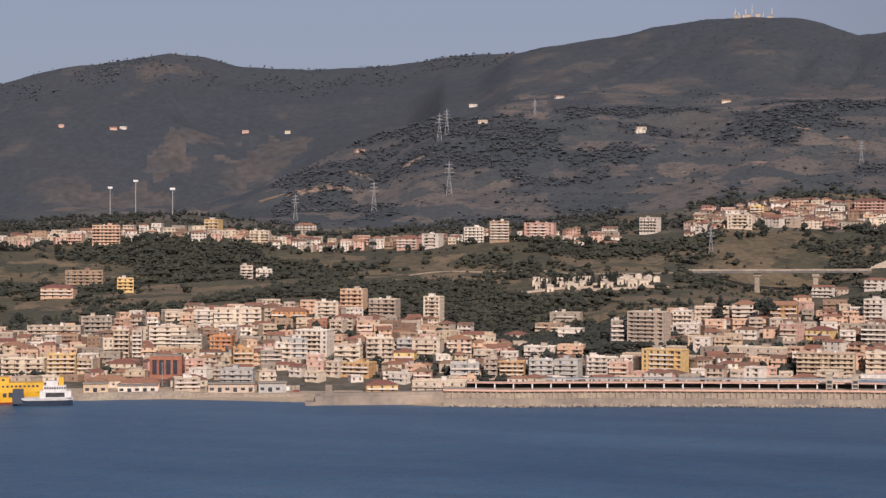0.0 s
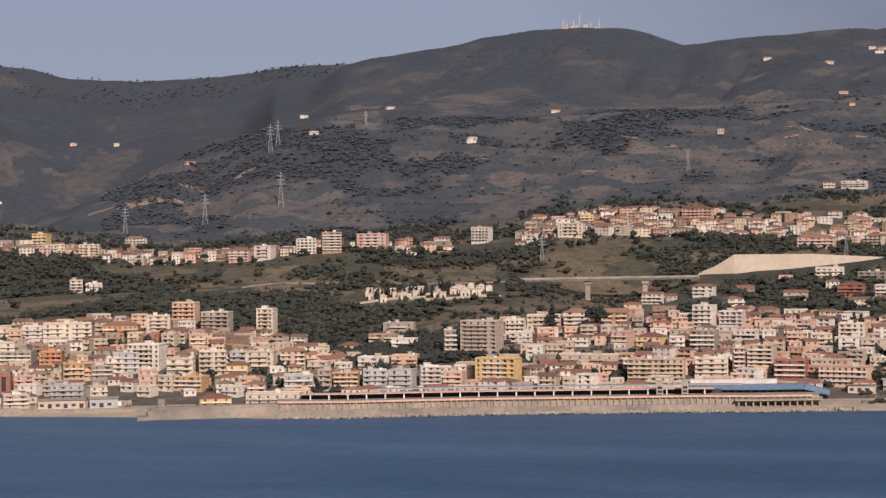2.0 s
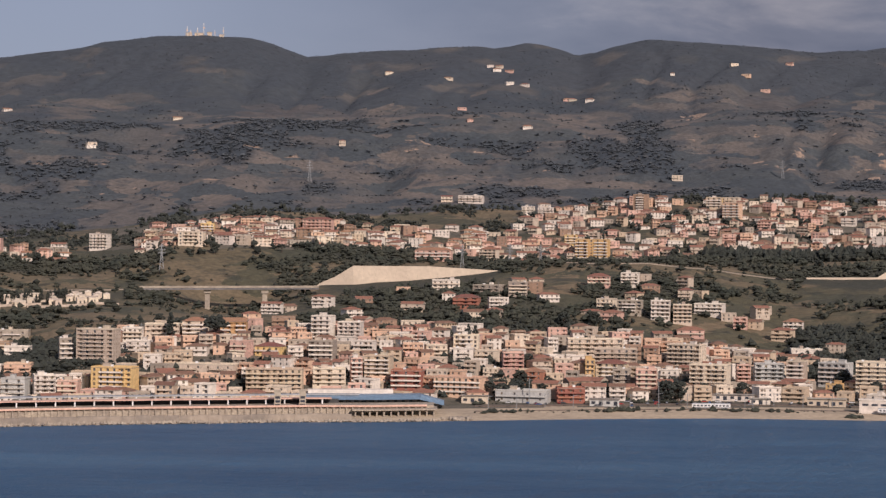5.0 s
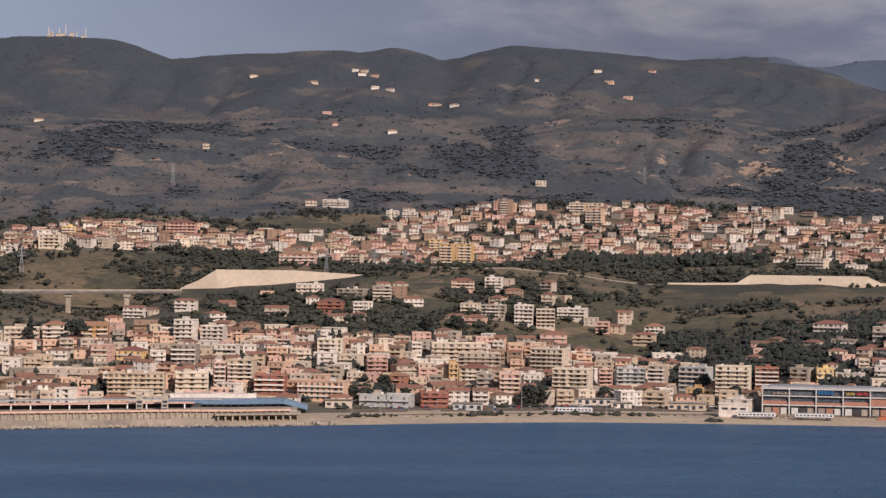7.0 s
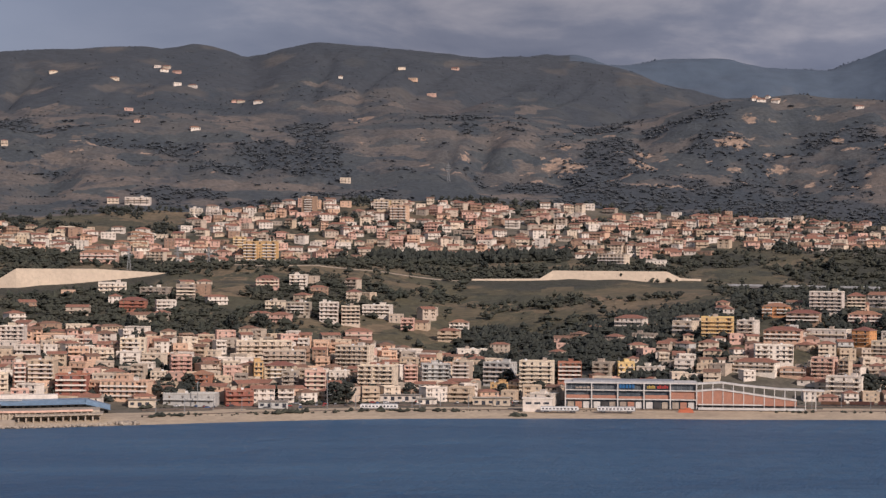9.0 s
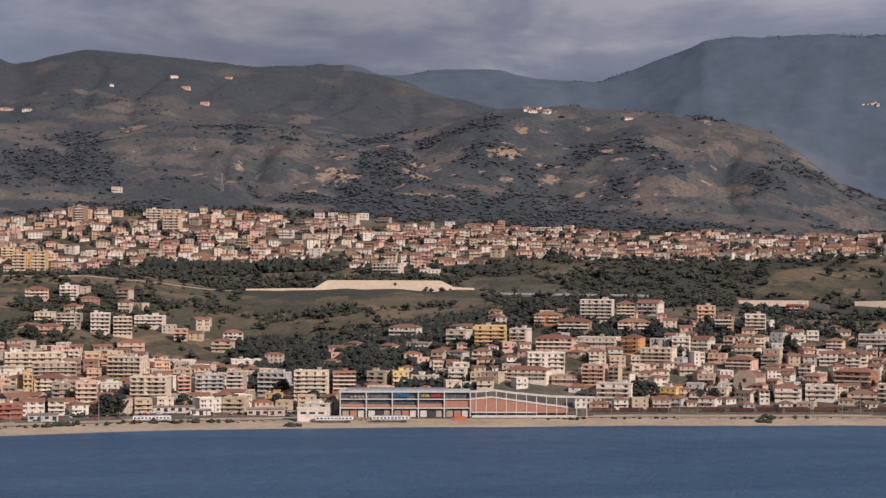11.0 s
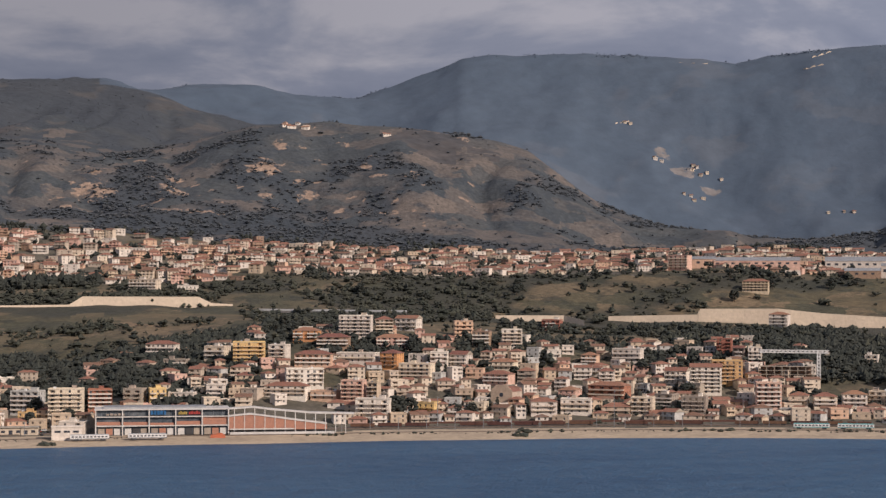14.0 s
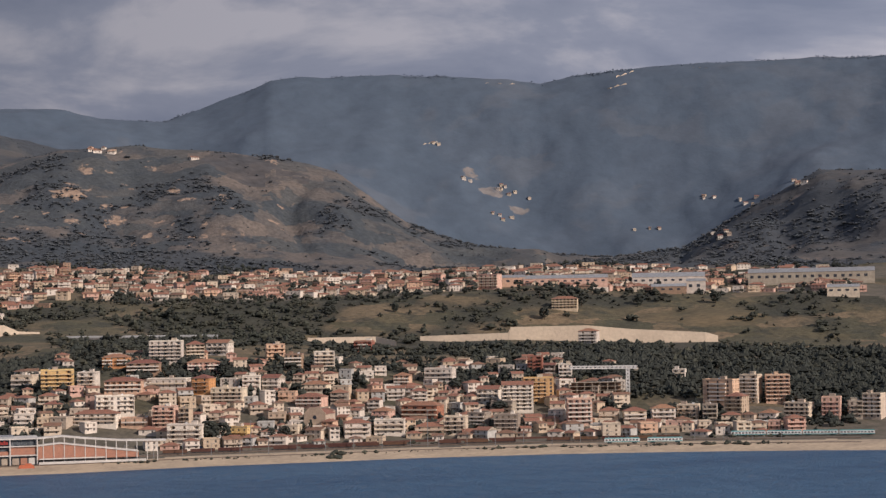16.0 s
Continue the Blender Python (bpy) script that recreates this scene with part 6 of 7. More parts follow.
for x, w, z, h, skin, words in ((-38, 13, 13.6, 1.5, PLASTER["grey"], "plain grey sign bars"), (-8, 11, 14, 4.0, surface("blue_sign", (0.03, 0.14, 0.34), rough=0.5), "blue sign shapes"), (11, 6, 14, 2.2, surface("yellow_sign", (0.5, 0.36, 0.08), rough=0.5), "yellow sign shapes"), (18, 8, 14, 2.4, surface("red_sign", (0.42, 0.05, 0.04), rough=0.5), "red sign shapes")):
    s = Shape()
    for i in range(5):
        a = x + w * i / 5
        s.box(a, a + w / 5 * 0.75, 0.4, 1.2, z, z + h * (0.75 + 0.25 * (i % 2)))
    part("sign", s, skin, body, words)
# the car ramp: two pale parapets that fall to the street, panels and posts between them
UPPER_LINE, LOWER_LINE = ((45, 17.6), (62, 18.6), (75, 16.9), (102, 14.4), (132, 13.6)), ((45, 12.6), (60, 14.0), (75, 12.0), (95, 9.2), (113, 6.9))
for line in (UPPER_LINE, LOWER_LINE):
    s = Shape()
    for (x0, z0), (x1, z1) in zip(line, line[1:]):
        s.quad((x0, -0.6, z0 - 0.5), (x1, -0.6, z1 - 0.5), (x1, -0.6, z1 + 0.5), (x0, -0.6, z0 + 0.5))
        s.quad((x0, -0.6, z0 + 0.5), (x1, -0.6, z1 + 0.5), (x1, 8.0, z1 + 0.5), (x0, 8.0, z0 + 0.5))
        s.quad((x0, 8.0, z0 - 0.5), (x1, 8.0, z1 - 0.5), (x1, -0.6, z1 - 0.5), (x0, -0.6, z0 - 0.5))
        s.quad((x1, 8.0, z1 - 0.5), (x0, 8.0, z0 - 0.5), (x0, 8.0, z0 + 0.5), (x1, 8.0, z1 + 0.5))
    part("ramp", s, OFFWHITE, mall, "pale concrete car ramp")
s = Shape()
for (x0, z0), (x1, z1) in zip(LOWER_LINE, LOWER_LINE[1:]):
    s.quad((x0, 0, 3.0), (x1, 0, 3.0), (x1, 0, z1 - 0.6), (x0, 0, z0 - 0.6))
    s.quad((x1, 7, 3.0), (x0, 7, 3.0), (x0, 7, z0 - 0.6), (x1, 7, z1 - 0.6))
part("ramp_wall", s, PANEL, mall, "orange wall panels under the ramp")
for i in range(12):
    x = 49 + i * 7
    z1 = float(np.interp(x, *zip(*UPPER_LINE)))
    s = Shape(); s.box(x - 0.25, x + 0.25, -0.3, 0.3, 0, z1 - 0.5); part("post", s, OFFWHITE, mall)
s = Shape(); s.box(46, 118, -2.0, -1.2, 0, 1.6); s.box(46, 90, -1.9, -1.3, 3.2, 4.0); part("fence", s, OFFWHITE, mall)
cover = tagged(new("tarpaulin"), "orange tarpaulin over a heap on the beach", "tarpaulin")
cover.matrix_basis = stand(10.9, shore(10.9) + 27)
s = Shape(); s.box(-6, 5, -2, 2, -0.5, 2.0, taper=0.9); s.box(-1.5, 3.2, -1.2, 1.2, 2.0, 3.0, taper=0.6); part("sheet", s, surface("orange_tarpaulin", (0.50, 0.13, 0.05), rough=0.6), cover)
kiosk = tagged(new("signal_cabin"), "white flat-roofed signal cabin by the tracks", "cabin")
kiosk.matrix_basis = stand(6.55, 1330, 3.0)
s = Shape(); s.box(-10, 10, -4, 4, -2, 8.2); part("wall", s, PLASTER["white"], kiosk)
s = Shape(); s.box(-10.5, 10.5, -4.5, 4.5, 8.2, 8.9); part("roof", s, PLASTER["white"], kiosk)
for x in (-6, 0, 6):
    s = Shape(); s.box(x - 2, x + 2, -4.06, -4, 4.6, 6.0); part("window", s, GLASS, kiosk)

# trains


def carriage(skin, band, roof, label):
    """A 26 m coach, standing along x."""
    t = tagged(new("railway_carriage"), label, "train carriage", "trains on the shore line")
    s = Shape(); s.box(-12.8, 12.8, -1.4, 1.4, 0.9, 3.5); body = part("body", s, skin, t)
    s = Shape(); s.box(-12.7, 12.7, -1.35, 1.35, 3.5, 4.1, taper=0.35); part("roof", s, roof, t)
    for i in range(10):
        s = Shape(); x = -11.2 + i * 2.45; s.box(x - 0.75, x + 0.75, -1.44, -1.4, 2.0, 2.95); part("window", s, GLASS, body)
    s = Shape(); s.box(-12.8, 12.8, -1.43, -1.4, 0.95, 1.5); part("stripe", s, band, body)
    for x in (-9, 9):
        s = Shape(); s.box(x - 1.7, x + 1.7, -1.1, 1.1, 0, 0.9); part("bogie", s, DARK, t)
    return t


TEAL = surface("teal_train_paint", (0.10, 0.34, 0.36), rough=0.4)
white_coach = carriage(WHITE, STEEL, ROOF["metal"], "white railway carriage with dark windows on the shore line")
white_coach.matrix_basis = stand(7.2, 1322, 2.6, 3)
copy_thing(white_coach, stand(8.85, 1326, 2.6, 3))
copy_thing(white_coach, stand(1.9, 1324, 3.3, 3))
teal_coach = carriage(WHITE, TEAL, TEAL, "teal and white railway carriage on the shore line")
teal_coach.matrix_basis = stand(28.15, shore(28.15) + 44, 3.6, 2)
copy_thing(teal_coach, stand(29.4, shore(29.4) + 44, 3.6, 2))
for i in range(4):
    copy_thing(teal_coach, stand(31.8 + i * 1.03, shore(31.8 + i * 1.03) + 80, 5.0, 2))
RUST = surface("rust_brown_paint", (0.13, 0.06, 0.04), rough=0.85, vary=0.4, stain=0.4, fine=2)
wagon = tagged(new("freight_wagon"), "rust-brown open freight wagon", "wagon", "freight wagons in the sidings")
s = Shape(); s.box(-8.6, 8.6, -1.4, 1.4, 1.1, 3.1); s.box(-8.7, 8.7, -1.5, 1.5, 3.1, 3.25); part("body", s, RUST, wagon)
s = Shape(); s.box(-9, 9, -1.2, 1.2, 0.75, 1.1); part("underframe", s, DARK, wagon)
for x in (-6, 6):
    s = Shape(); s.box(x - 1.4, x + 1.4, -1, 1, 0, 0.75); part("bogie", s, DARK, wagon)
wagon.matrix_basis = stand(15.1, shore(15.1) + 66, 4.4)
for i in range(1, 19):
    b = 15.1 + i * 0.80
    if i not in (3, 9, 13):
        copy_thing(wagon, stand(b, shore(b) + 66, 4.4))
bed = ribbon(along(-5, 35, 0.5, 36, 36, 0, 3.3), 3)
BALLAST = surface("ballast", (0.16, 0.125, 0.10), rough=1.0, fine=1.0, stain=0.3)
tagged(new("track_bed", bed.data("track_bed", BALLAST)), "brown ballast bank of the shore railway", "track bed", kind="structure")
tagged(new("track_bed", ribbon(along(-5, 35, 0.5, 62, 62, 0, 4.6), 10).data("track_bed", BALLAST)), "brown ballast of the sidings", "track bed", kind="structure")
low = tagged(new("goods_shed"), "low brown sheds along the sidings", "shed", kind="structure")
part("wall", ribbon(along(16, 26, 0.5, 84, 84, 2, 7.0), 0.6), RUST, low)


def mast(h, arm, label, name="catenary_mast", thick=0.45):
    t = tagged(new(name), label, "mast", "masts along the railway" if name == "catenary_mast" else "")
    s = Shape(); s.box(-thick / 2, thick / 2, -thick / 2, thick / 2, 0, h, taper=thick * 0.15); part("pole", s, STEEL, t)
    s = Shape(); s.beam((0, 0, h - 1), (arm, 0, h - 0.6), thick * 0.6); part("arm", s, STEEL, t)
    return t


first = mast(9.5, 3.0, "grey steel catenary mast beside the tracks")
first.matrix_basis = stand(-4.6, shore(-4.6) + 48)
for i in range(1, 46):
    b = -4.6 + i * 0.83
    copy_thing(first, stand(b, shore(b) + (48 if i % 2 else 58)))
for b, off, h in ((22.47, 52, 27), (0.38, 48, 24), (3.1, 50, 16), (12.2, 60, 14), (17.3, 70, 22), (26.2, 90, 18), (-3.4, 70, 18), (-30.2, 60, 16)):
    mast(h, 1.2, "tall grey light pole above the shore", "light_pole", 0.5).matrix_basis = stand(b, shore(b) + off)

# cranes, pylons, masts
crane = tagged(new("tower_crane"), "pale tower crane over a building site", "crane")
crane.matrix_basis = stand(28.36, 1597)
gz = float(ground(28.36, 1597))
def lattice(s, p, q, w0, w1, n, bar):
    """A square lattice beam from p to q with n bays."""
    p, q = Vector(p), Vector(q)
    d = (q - p).normalized()
    u = d.cross(Vector((0, 1, 0)) if abs(d.y) < 0.9 else Vector((1, 0, 0))).normalized()
    v = d.cross(u)
    ring = lambda k: [p + (q - p) * k + (u * i + v * j) * (w0 + (w1 - w0) * k) / 2 for i, j in ((1, 1), (1, -1), (-1, -1), (-1, 1))]
    for k in range(n):
        a, e = ring(k / n), ring((k + 1) / n)
        for i in range(4):
            s.beam(a[i], e[i], bar)
            s.beam(a[i], e[(i + 1) % 4], bar * 0.7)
s = Shape(); lattice(s, (0, 0, -2), (0, 0, 53.5 - gz), 2.2, 2.2, 9, 1.0); part("tower", s, WHITE, crane)
s = Shape(); lattice(s, (-47, 0, 53.5 - gz), (8, 0, 53.2 - gz), 1.8, 1.8, 16, 0.85); jib = part("jib", s, WHITE, crane)
s = Shape(); s.box(5, 8.5, -1, 1, 50.6 - gz, 53 - gz); part("counterweight", s, CONCRETE, jib)
site = tagged(new("unfinished_building"), "unfinished concrete frame of a four-storey block", "building")
site.matrix_basis = stand(27.5, 1585)
for k in range(5):
    s = Shape(); s.box(-24, 20, -6, 6, k * 3.2 - 0.3, k * 3.2); part("slab", s, CONCRETE, site)
for k in range(4):
    for i in range(8):
        s = Shape(); x = -23.5 + i * 6.15; s.box(x - 0.3, x + 0.3, -5.9, -5.3, k * 3.2, k * 3.2 + 2.9); part("column", s, CONCRETE, site)
s = Shape(); s.box(-22, 18, 0, 5.5, -6, 12.4); part("core", s, PLASTER["block"], site)


def pylon(b, r, h, sink=1.0):
    t = tagged(new("power_pylon"), "grey steel lattice power pylon on the hillside", "pylon", "power pylons")
    t.matrix_basis = stand(b, r)
    s = Shape(); lattice(s, (0, 0, -sink), (0, 0, h * 0.62), h * 0.17, h * 0.05, 6, 0.42); lattice(s, (0, 0, h * 0.62), (0, 0, h), h * 0.05, 0.5, 5, 0.36); part("tower", s, STEEL, t)
    for k, w in ((0.66, 0.15), (0.78, 0.13), (0.9, 0.10)):
        s = Shape(); lattice(s, (-h * w, 0, h * k), (h * w, 0, h * k), 0.9, 0.9, 4, 0.28); part("cross_arm", s, STEEL, t)


for b, r, h in ((-21.83, 2626, 47), (-24.04, 2615, 42), (-22.12, 2906, 42), (-21.9, 2950, 40), (-14.18, 1983, 28), (-26.34, 2564, 36), (-19.32, 3072, 25), (-9.9, 2700, 30), (-4.0, 2010, 24), (-5.4, 2005, 24), (-3.1, 2020, 22), (3.9, 2700, 26)):
    pylon(b, r, h)
for b, r, h in ((-31.7, 2700, 40), (-30.97, 2700, 44), (-29.91, 2435, 37)):
    t = tagged(new("floodlight_mast"), "tall floodlight mast with a lamp head", "floodlight", "floodlight masts")
    t.matrix_basis = stand(b, r)
    s = Shape(); s.box(-0.6, 0.6, -0.6, 0.6, -1, h, taper=0.2); part("pole", s, STEEL, t)
    s = Shape(); s.box(-3.2, 3.2, -0.5, 0.5, h - 1.2, h + 1.6); part("lamp_head", s, WHITE, t)
for db, h, w in ((-0.5, 17, 1.0), (-0.4, 11, 1.6), (-0.2, 14, 0.8), (-0.02, 21, 0.8), (0.3, 10, 0.8), (0.55, 17, 0.9)):
    t = tagged(new("radio_mast"), "red and white radio mast on the summit", "radio mast", "radio masts on the summit")
    t.matrix_basis = stand(-13.0 + db, 3795, float(ground(-13.0 + db, 3795)) - 1)
    s = Shape(); lattice(s, (0, 0, 0), (0, 0, h * 1.15), w * 1.5, w * 0.6, 7, 0.42); part("tower", s, OFFWHITE, t)
    s = Shape(); s.box(-1.5, 1.5, -0.8, 0.8, h * 0.66, h * 0.78); part("aerial", s, PLASTER["peach"], t)
for db, w, h in ((-0.45, 12, 5), (-0.15, 18, 4), (0.15, 9, 6), (0.5, 10, 3.5)):
    t = tagged(new("transmitter_hut"), "white transmitter building on the summit", "hut")
    t.matrix_basis = stand(-13.0 + db, 3800)
    s = Shape(); s.box(-w / 2, w / 2, -4, 4, -6, h); part("wall", s, PLASTER["beige"], t)
    s = Shape(); s.box(-w / 2 - 0.4, w / 2 + 0.4, -4.4, 4.4, h, h + 0.5); part("roof", s, ROOF["deck"], t)

# sheds and works at the upper edge of the plain
for b, r, w, h, d, skin, words in ((29.6, 2400, 88, 10, 26, PLASTER["white"], "long white industrial shed with metal roof"), (26.6, 2330, 100, 8, 20, PLASTER["pink"], "long pink factory building with grey roof"),
                                   (25.0, 2330, 34, 10, 16, PLASTER["peach"], "peach factory building with grey roof"), (33.7, 2400, 150, 13, 24, PLASTER["grey"], "long grey industrial shed"),
                                   (30.4, 2290, 22, 14, 14, PLASTER["white"], "white works building beside the fields"), (29.6, 2280, 40, 8, 16, PLASTER["block"], "brown works building beside the fields"), (34.6, 2260, 36, 9, 16, PLASTER["cream"], "cream works building beside the fields")):
    t = tagged(new("industrial_shed"), words, "shed", "sheds of the industrial area")
    t.matrix_basis = stand(b, r)
    s = Shape(); s.box(-w / 2, w / 2, -d / 2, d / 2, -5, h); wall = part("wall", s, skin, t)
    s = roof_shape("gable", w, d, h, 0.4); part("roof", s, [ROOF["metal"], skin], t)
    for i in range(int(w / 9)):
        s = Shape(); x = -w / 2 + 4.5 + i * 9; s.box(x - 2, x + 2, -d / 2 - 0.08, -d / 2, h * 0.5, h * 0.75); part("window", s, GLASS, wall)

# cemetery
for k, (off, b0, b1) in enumerate(((585, -19.9, -17.6), (560, -18.0, -15.4), (612, -18.6, -16.0))):
    tagged(new("cemetery_wall", ribbon([(b, shore(b) + off, float(ground(b, shore(b) + off)) - 3, float(ground(b, shore(b) + off)) + 2.2) for b in np.linspace(b0, b1, 9)], 1.0).data("cemetery_wall", PLASTER["beige"])),
           "white cemetery wall on the slope", "wall")
chapel = tagged(new("burial_chapel"), "small white burial chapel with a gabled roof", "chapel", "chapels of the cemetery")
s = Shape(); s.box(-3, 3, -3, 3, -3, 4.4); wall = part("wall", s, PLASTER["cream"], chapel)
part("roof", roof_shape("gable", 6, 6, 4.4, 0.2), [PLASTER["beige"], PLASTER["white"]], chapel)
s = Shape(); s.box(-0.7, 0.7, -3.06, -3.0, 0, 2.4); part("door", s, DARK, wall)
chapel.matrix_basis = stand(-19.2, shore(-19.2) + 600)
for i in range(44):
    b = RNG.uniform(-19.3, -15.5)
    off = RNG.uniform(572, 640)
    copy_thing(chapel, stand(b, shore(b) + off, None, RNG.choice((0, 0, 90, 12))))

# church
church = tagged(new("church"), "plain stone church with a gabled front and round window", "church")
church.matrix_basis = stand(19.3, 1478, None, -20)
s = Shape()
s.box(-8, 8, -9, 14, -5, 12)
part("nave", s, PLASTER["beige"], church)
part("roof", roof_shape("gable", 23, 16, 0, 0.6), [ROOF["red"], PLASTER["beige"]], church).matrix_basis = Matrix.Translation((0, 2.5, 12)) @ Matrix.Rotation(math.pi / 2, 4, "Z")
s = Shape()
s.box(-8.6, 8.6, -9.8, -9.02, -5, 13)
s.quad((-8.6, -9.8, 13), (8.6, -9.8, 13), (4, -9.8, 17.4), (-4, -9.8, 17.4))
s.quad((8.6, -9.02, 13), (-8.6, -9.02, 13), (-4, -9.02, 17.4), (4, -9.02, 17.4))
s.quad((-4, -9.8, 17.4), (4, -9.8, 17.4), (4, -9.02, 17.4), (-4, -9.02, 17.4))
s.quad((8.6, -9.8, 13), (8.6, -9.02, 13), (4, -9.02, 17.4), (4, -9.8, 17.4))
s.quad((-4, -9.8, 17.4), (-4, -9.02, 17.4), (-8.6, -9.02, 13), (-8.6, -9.8, 13))
front = part("front", s, PLASTER["sand"], church)
s = Shape()
for i in range(16):
    a, e = i / 16 * 6.2832, (i + 1) / 16 * 6.2832
    s.tri((0, -9.88, 10), (1.6 * math.cos(a), -9.88, 10 + 1.6 * math.sin(a)), (1.6 * math.cos(e), -9.88, 10 + 1.6 * math.sin(e)))
part("round_window", s, GLASS, front)
s = Shape(); s.box(-1.4, 1.4, -9.9, -9.8, 0, 4); part("door", s, SHUTTER, front)

# ferries
SHIP = surface("ferry_yellow", (0.80, 0.47, 0.02), rough=0.4, stain=0.1, scale=0.1)
NAVY = surface("ferry_navy", (0.03, 0.045, 0.08), rough=0.45, stain=0.2)


def hull(length, beam, z0, z1, flare):
    s = Shape()
    n = 12
    def ring(k):
        x = -length / 2 + length * k / n
        u = abs(2 * k / n - 1)
        w = beam / 2 * (1 - u ** 4 * 0.75)
        return [(x, -w * 0.85, z0), (x, -w, z1), (x, w, z1), (x, w * 0.85, z0)]
    for k in range(n):
        a, e = ring(k), ring(k + 1)
        for i in range(3):
            s.quad(a[i], e[i], e[i + 1], a[i + 1])
    s.quad(*ring(0)); s.quad(*reversed(ring(n)))
    return s


# civic hall above the harbour
civic = tagged(new("civic_hall"), "brick-red civic hall with three tall dark openings", "building")
civic.matrix_basis = stand(-30.1, 1355, None, -6)
BRICKRED = PLASTER["brick"]
s = Shape(); s.box(-11, 11, 1.2, 13, -4, 16); core = part("body", s, BRICKRED, civic)
for x0, x1 in ((-11, -9.2), (-6.2, -4.6), (-1.4, 0.2), (3.4, 5.0), (8.0, 11)):
    s = Shape(); s.box(x0, x1, 0, 1.19, -4, 16); part("pier", s, BRICKRED, civic)
for z0, z1 in ((-4, 3.2), (13.2, 16.0)):
    s = Shape(); s.box(-11, 11, -0.1, -0.004, z0, z1); part("band", s, BRICKRED, civic)
for x0, x1 in ((-9.2, -6.2), (-4.6, -1.4), (0.2, 3.4), (5.0, 8.0)):
    s = Shape(); s.box(x0 + 0.05, x1 - 0.05, 0.9, 1.19, 3.3, 13.1); part("window", s, GLASS, core)
s = Shape(); s.box(-11.4, 11.4, -0.4, 13.4, 16.0, 16.6); part("roof", s, ROOF["deck"], civic)
# wall along the harbour yard with its boards
yard = tagged(new("yard_wall"), "pale wall of the harbour yard with boards", "wall")
for i in range(22):
    b0 = -28.95 + i * 0.125
    part("wall_panel", ribbon([(b0, 1284, 1.0, 6.6 + 0.3 * (i % 2)), (b0 + 0.118, 1284, 1.0, 6.6 + 0.3 * (i % 2))], 0.4), CONCRETE, yard)
for b0, b1, z0, z1, skin in ((-28.2, -27.72, 3.0, 6.2, DARK), (-28.16, -27.97, 3.9, 5.3, CONCRETE), (-27.94, -27.76, 3.9, 5.3, CONCRETE), (-27.3, -27.05, 3.0, 6.0, WHITE), (-26.95, -26.75, 3.0, 6.2, WHITE), (-26.68, -26.5, 3.0, 6.2, WHITE)):
    near = 1283.2 if skin is DARK else 1282.9
    part("board", ribbon([(b0, near, z0, z1), (b1, near, z0, z1)], 0.25), skin, yard)

big = tagged(new("ferry"), "large yellow car ferry moored at the quay", "ferry")
big.matrix_basis = stand(-35.1, 1246, 0)
part("hull", hull(84, 16, -2, 7.5, 1), SHIP, big)
part("boot_top", hull(83.4, 16.3, -2, 1.2, 1), surface("ferry_red", (0.35, 0.06, 0.03), rough=0.5), big)
s = Shape(); s.box(-40, 33, -7.2, 7.2, 7.5, 13.2); s.box(-38, 12, -6.4, 6.4, 13.2, 16.6); upper = part("superstructure", s, SHIP, big)
for i in range(26):
    s = Shape(); x = -36 + i * 2.6; s.box(x - 0.7, x + 0.7, -7.27, -7.2, 10.4, 11.6); part("window", s, GLASS, upper)
for i in range(14):
    s = Shape(); x = -36 + i * 3.4; s.box(x - 0.9, x + 0.9, -6.47, -6.4, 14.4, 15.6); part("window", s, GLASS, upper)
s = Shape(); s.box(-14, -9, -2, 2, 16.6, 21); part("funnel", s, NAVY, big)
s = Shape()
for i, (x, w) in enumerate(((8, 2.2), (11.5, 2.4), (15, 2.2))):
    s.box(x, x + w, -7.9, -7.75, 4.4, 7.2)
part("lettering", s, NAVY, big, "navy bars on the hull")
small = tagged(new("ferry"), "small white and navy car ferry with a raised bow ramp", "ferry")
small.matrix_basis = stand(-33.6, 1226, 0)
part("hull", hull(36, 11, -1.5, 3.4, 1), NAVY, small)
part("bulwark", hull(36.2, 11.3, 2.6, 5.0, 1), WHITE, small)
s = Shape(); s.box(-18.5, -11.5, -4.5, 4.5, 1.5, 10.2, taper=0.3); part("bow_ramp", s, NAVY, small)
s = Shape(); s.box(-2, 17, -4.6, 4.6, 5, 9.2); s.box(0, 14, -4.2, 4.2, 9.2, 12.4); s.box(2, 9, -3.4, 3.4, 12.4, 15.2); upper = part("superstructure", s, WHITE, small)
for i in range(9):
    s = Shape(); x = 1.2 + i * 1.5; s.box(x - 0.5, x + 0.5, -4.27, -4.2, 10.3, 11.6); part("window", s, GLASS, upper)
# dark plate on the side that paints the shade inside the open car deck
s = Shape(); s.box(1.5, 13, -4.66, -4.6, 5.4, 8.2); part("car_deck_opening", s, DARK, small)
s = Shape(); s.beam((6, 0, 15), (6, 0, 23), 0.4); s.beam((4, 0, 20), (8, 0, 20), 0.3); part("mast", s, WHITE, small)
s = Shape(); s.box(9.5, 12.5, -1.5, 1.5, 12.4, 17.5); part("funnel", s, SHIP, small)

# ---- trees that stand out ----
TREES = {}


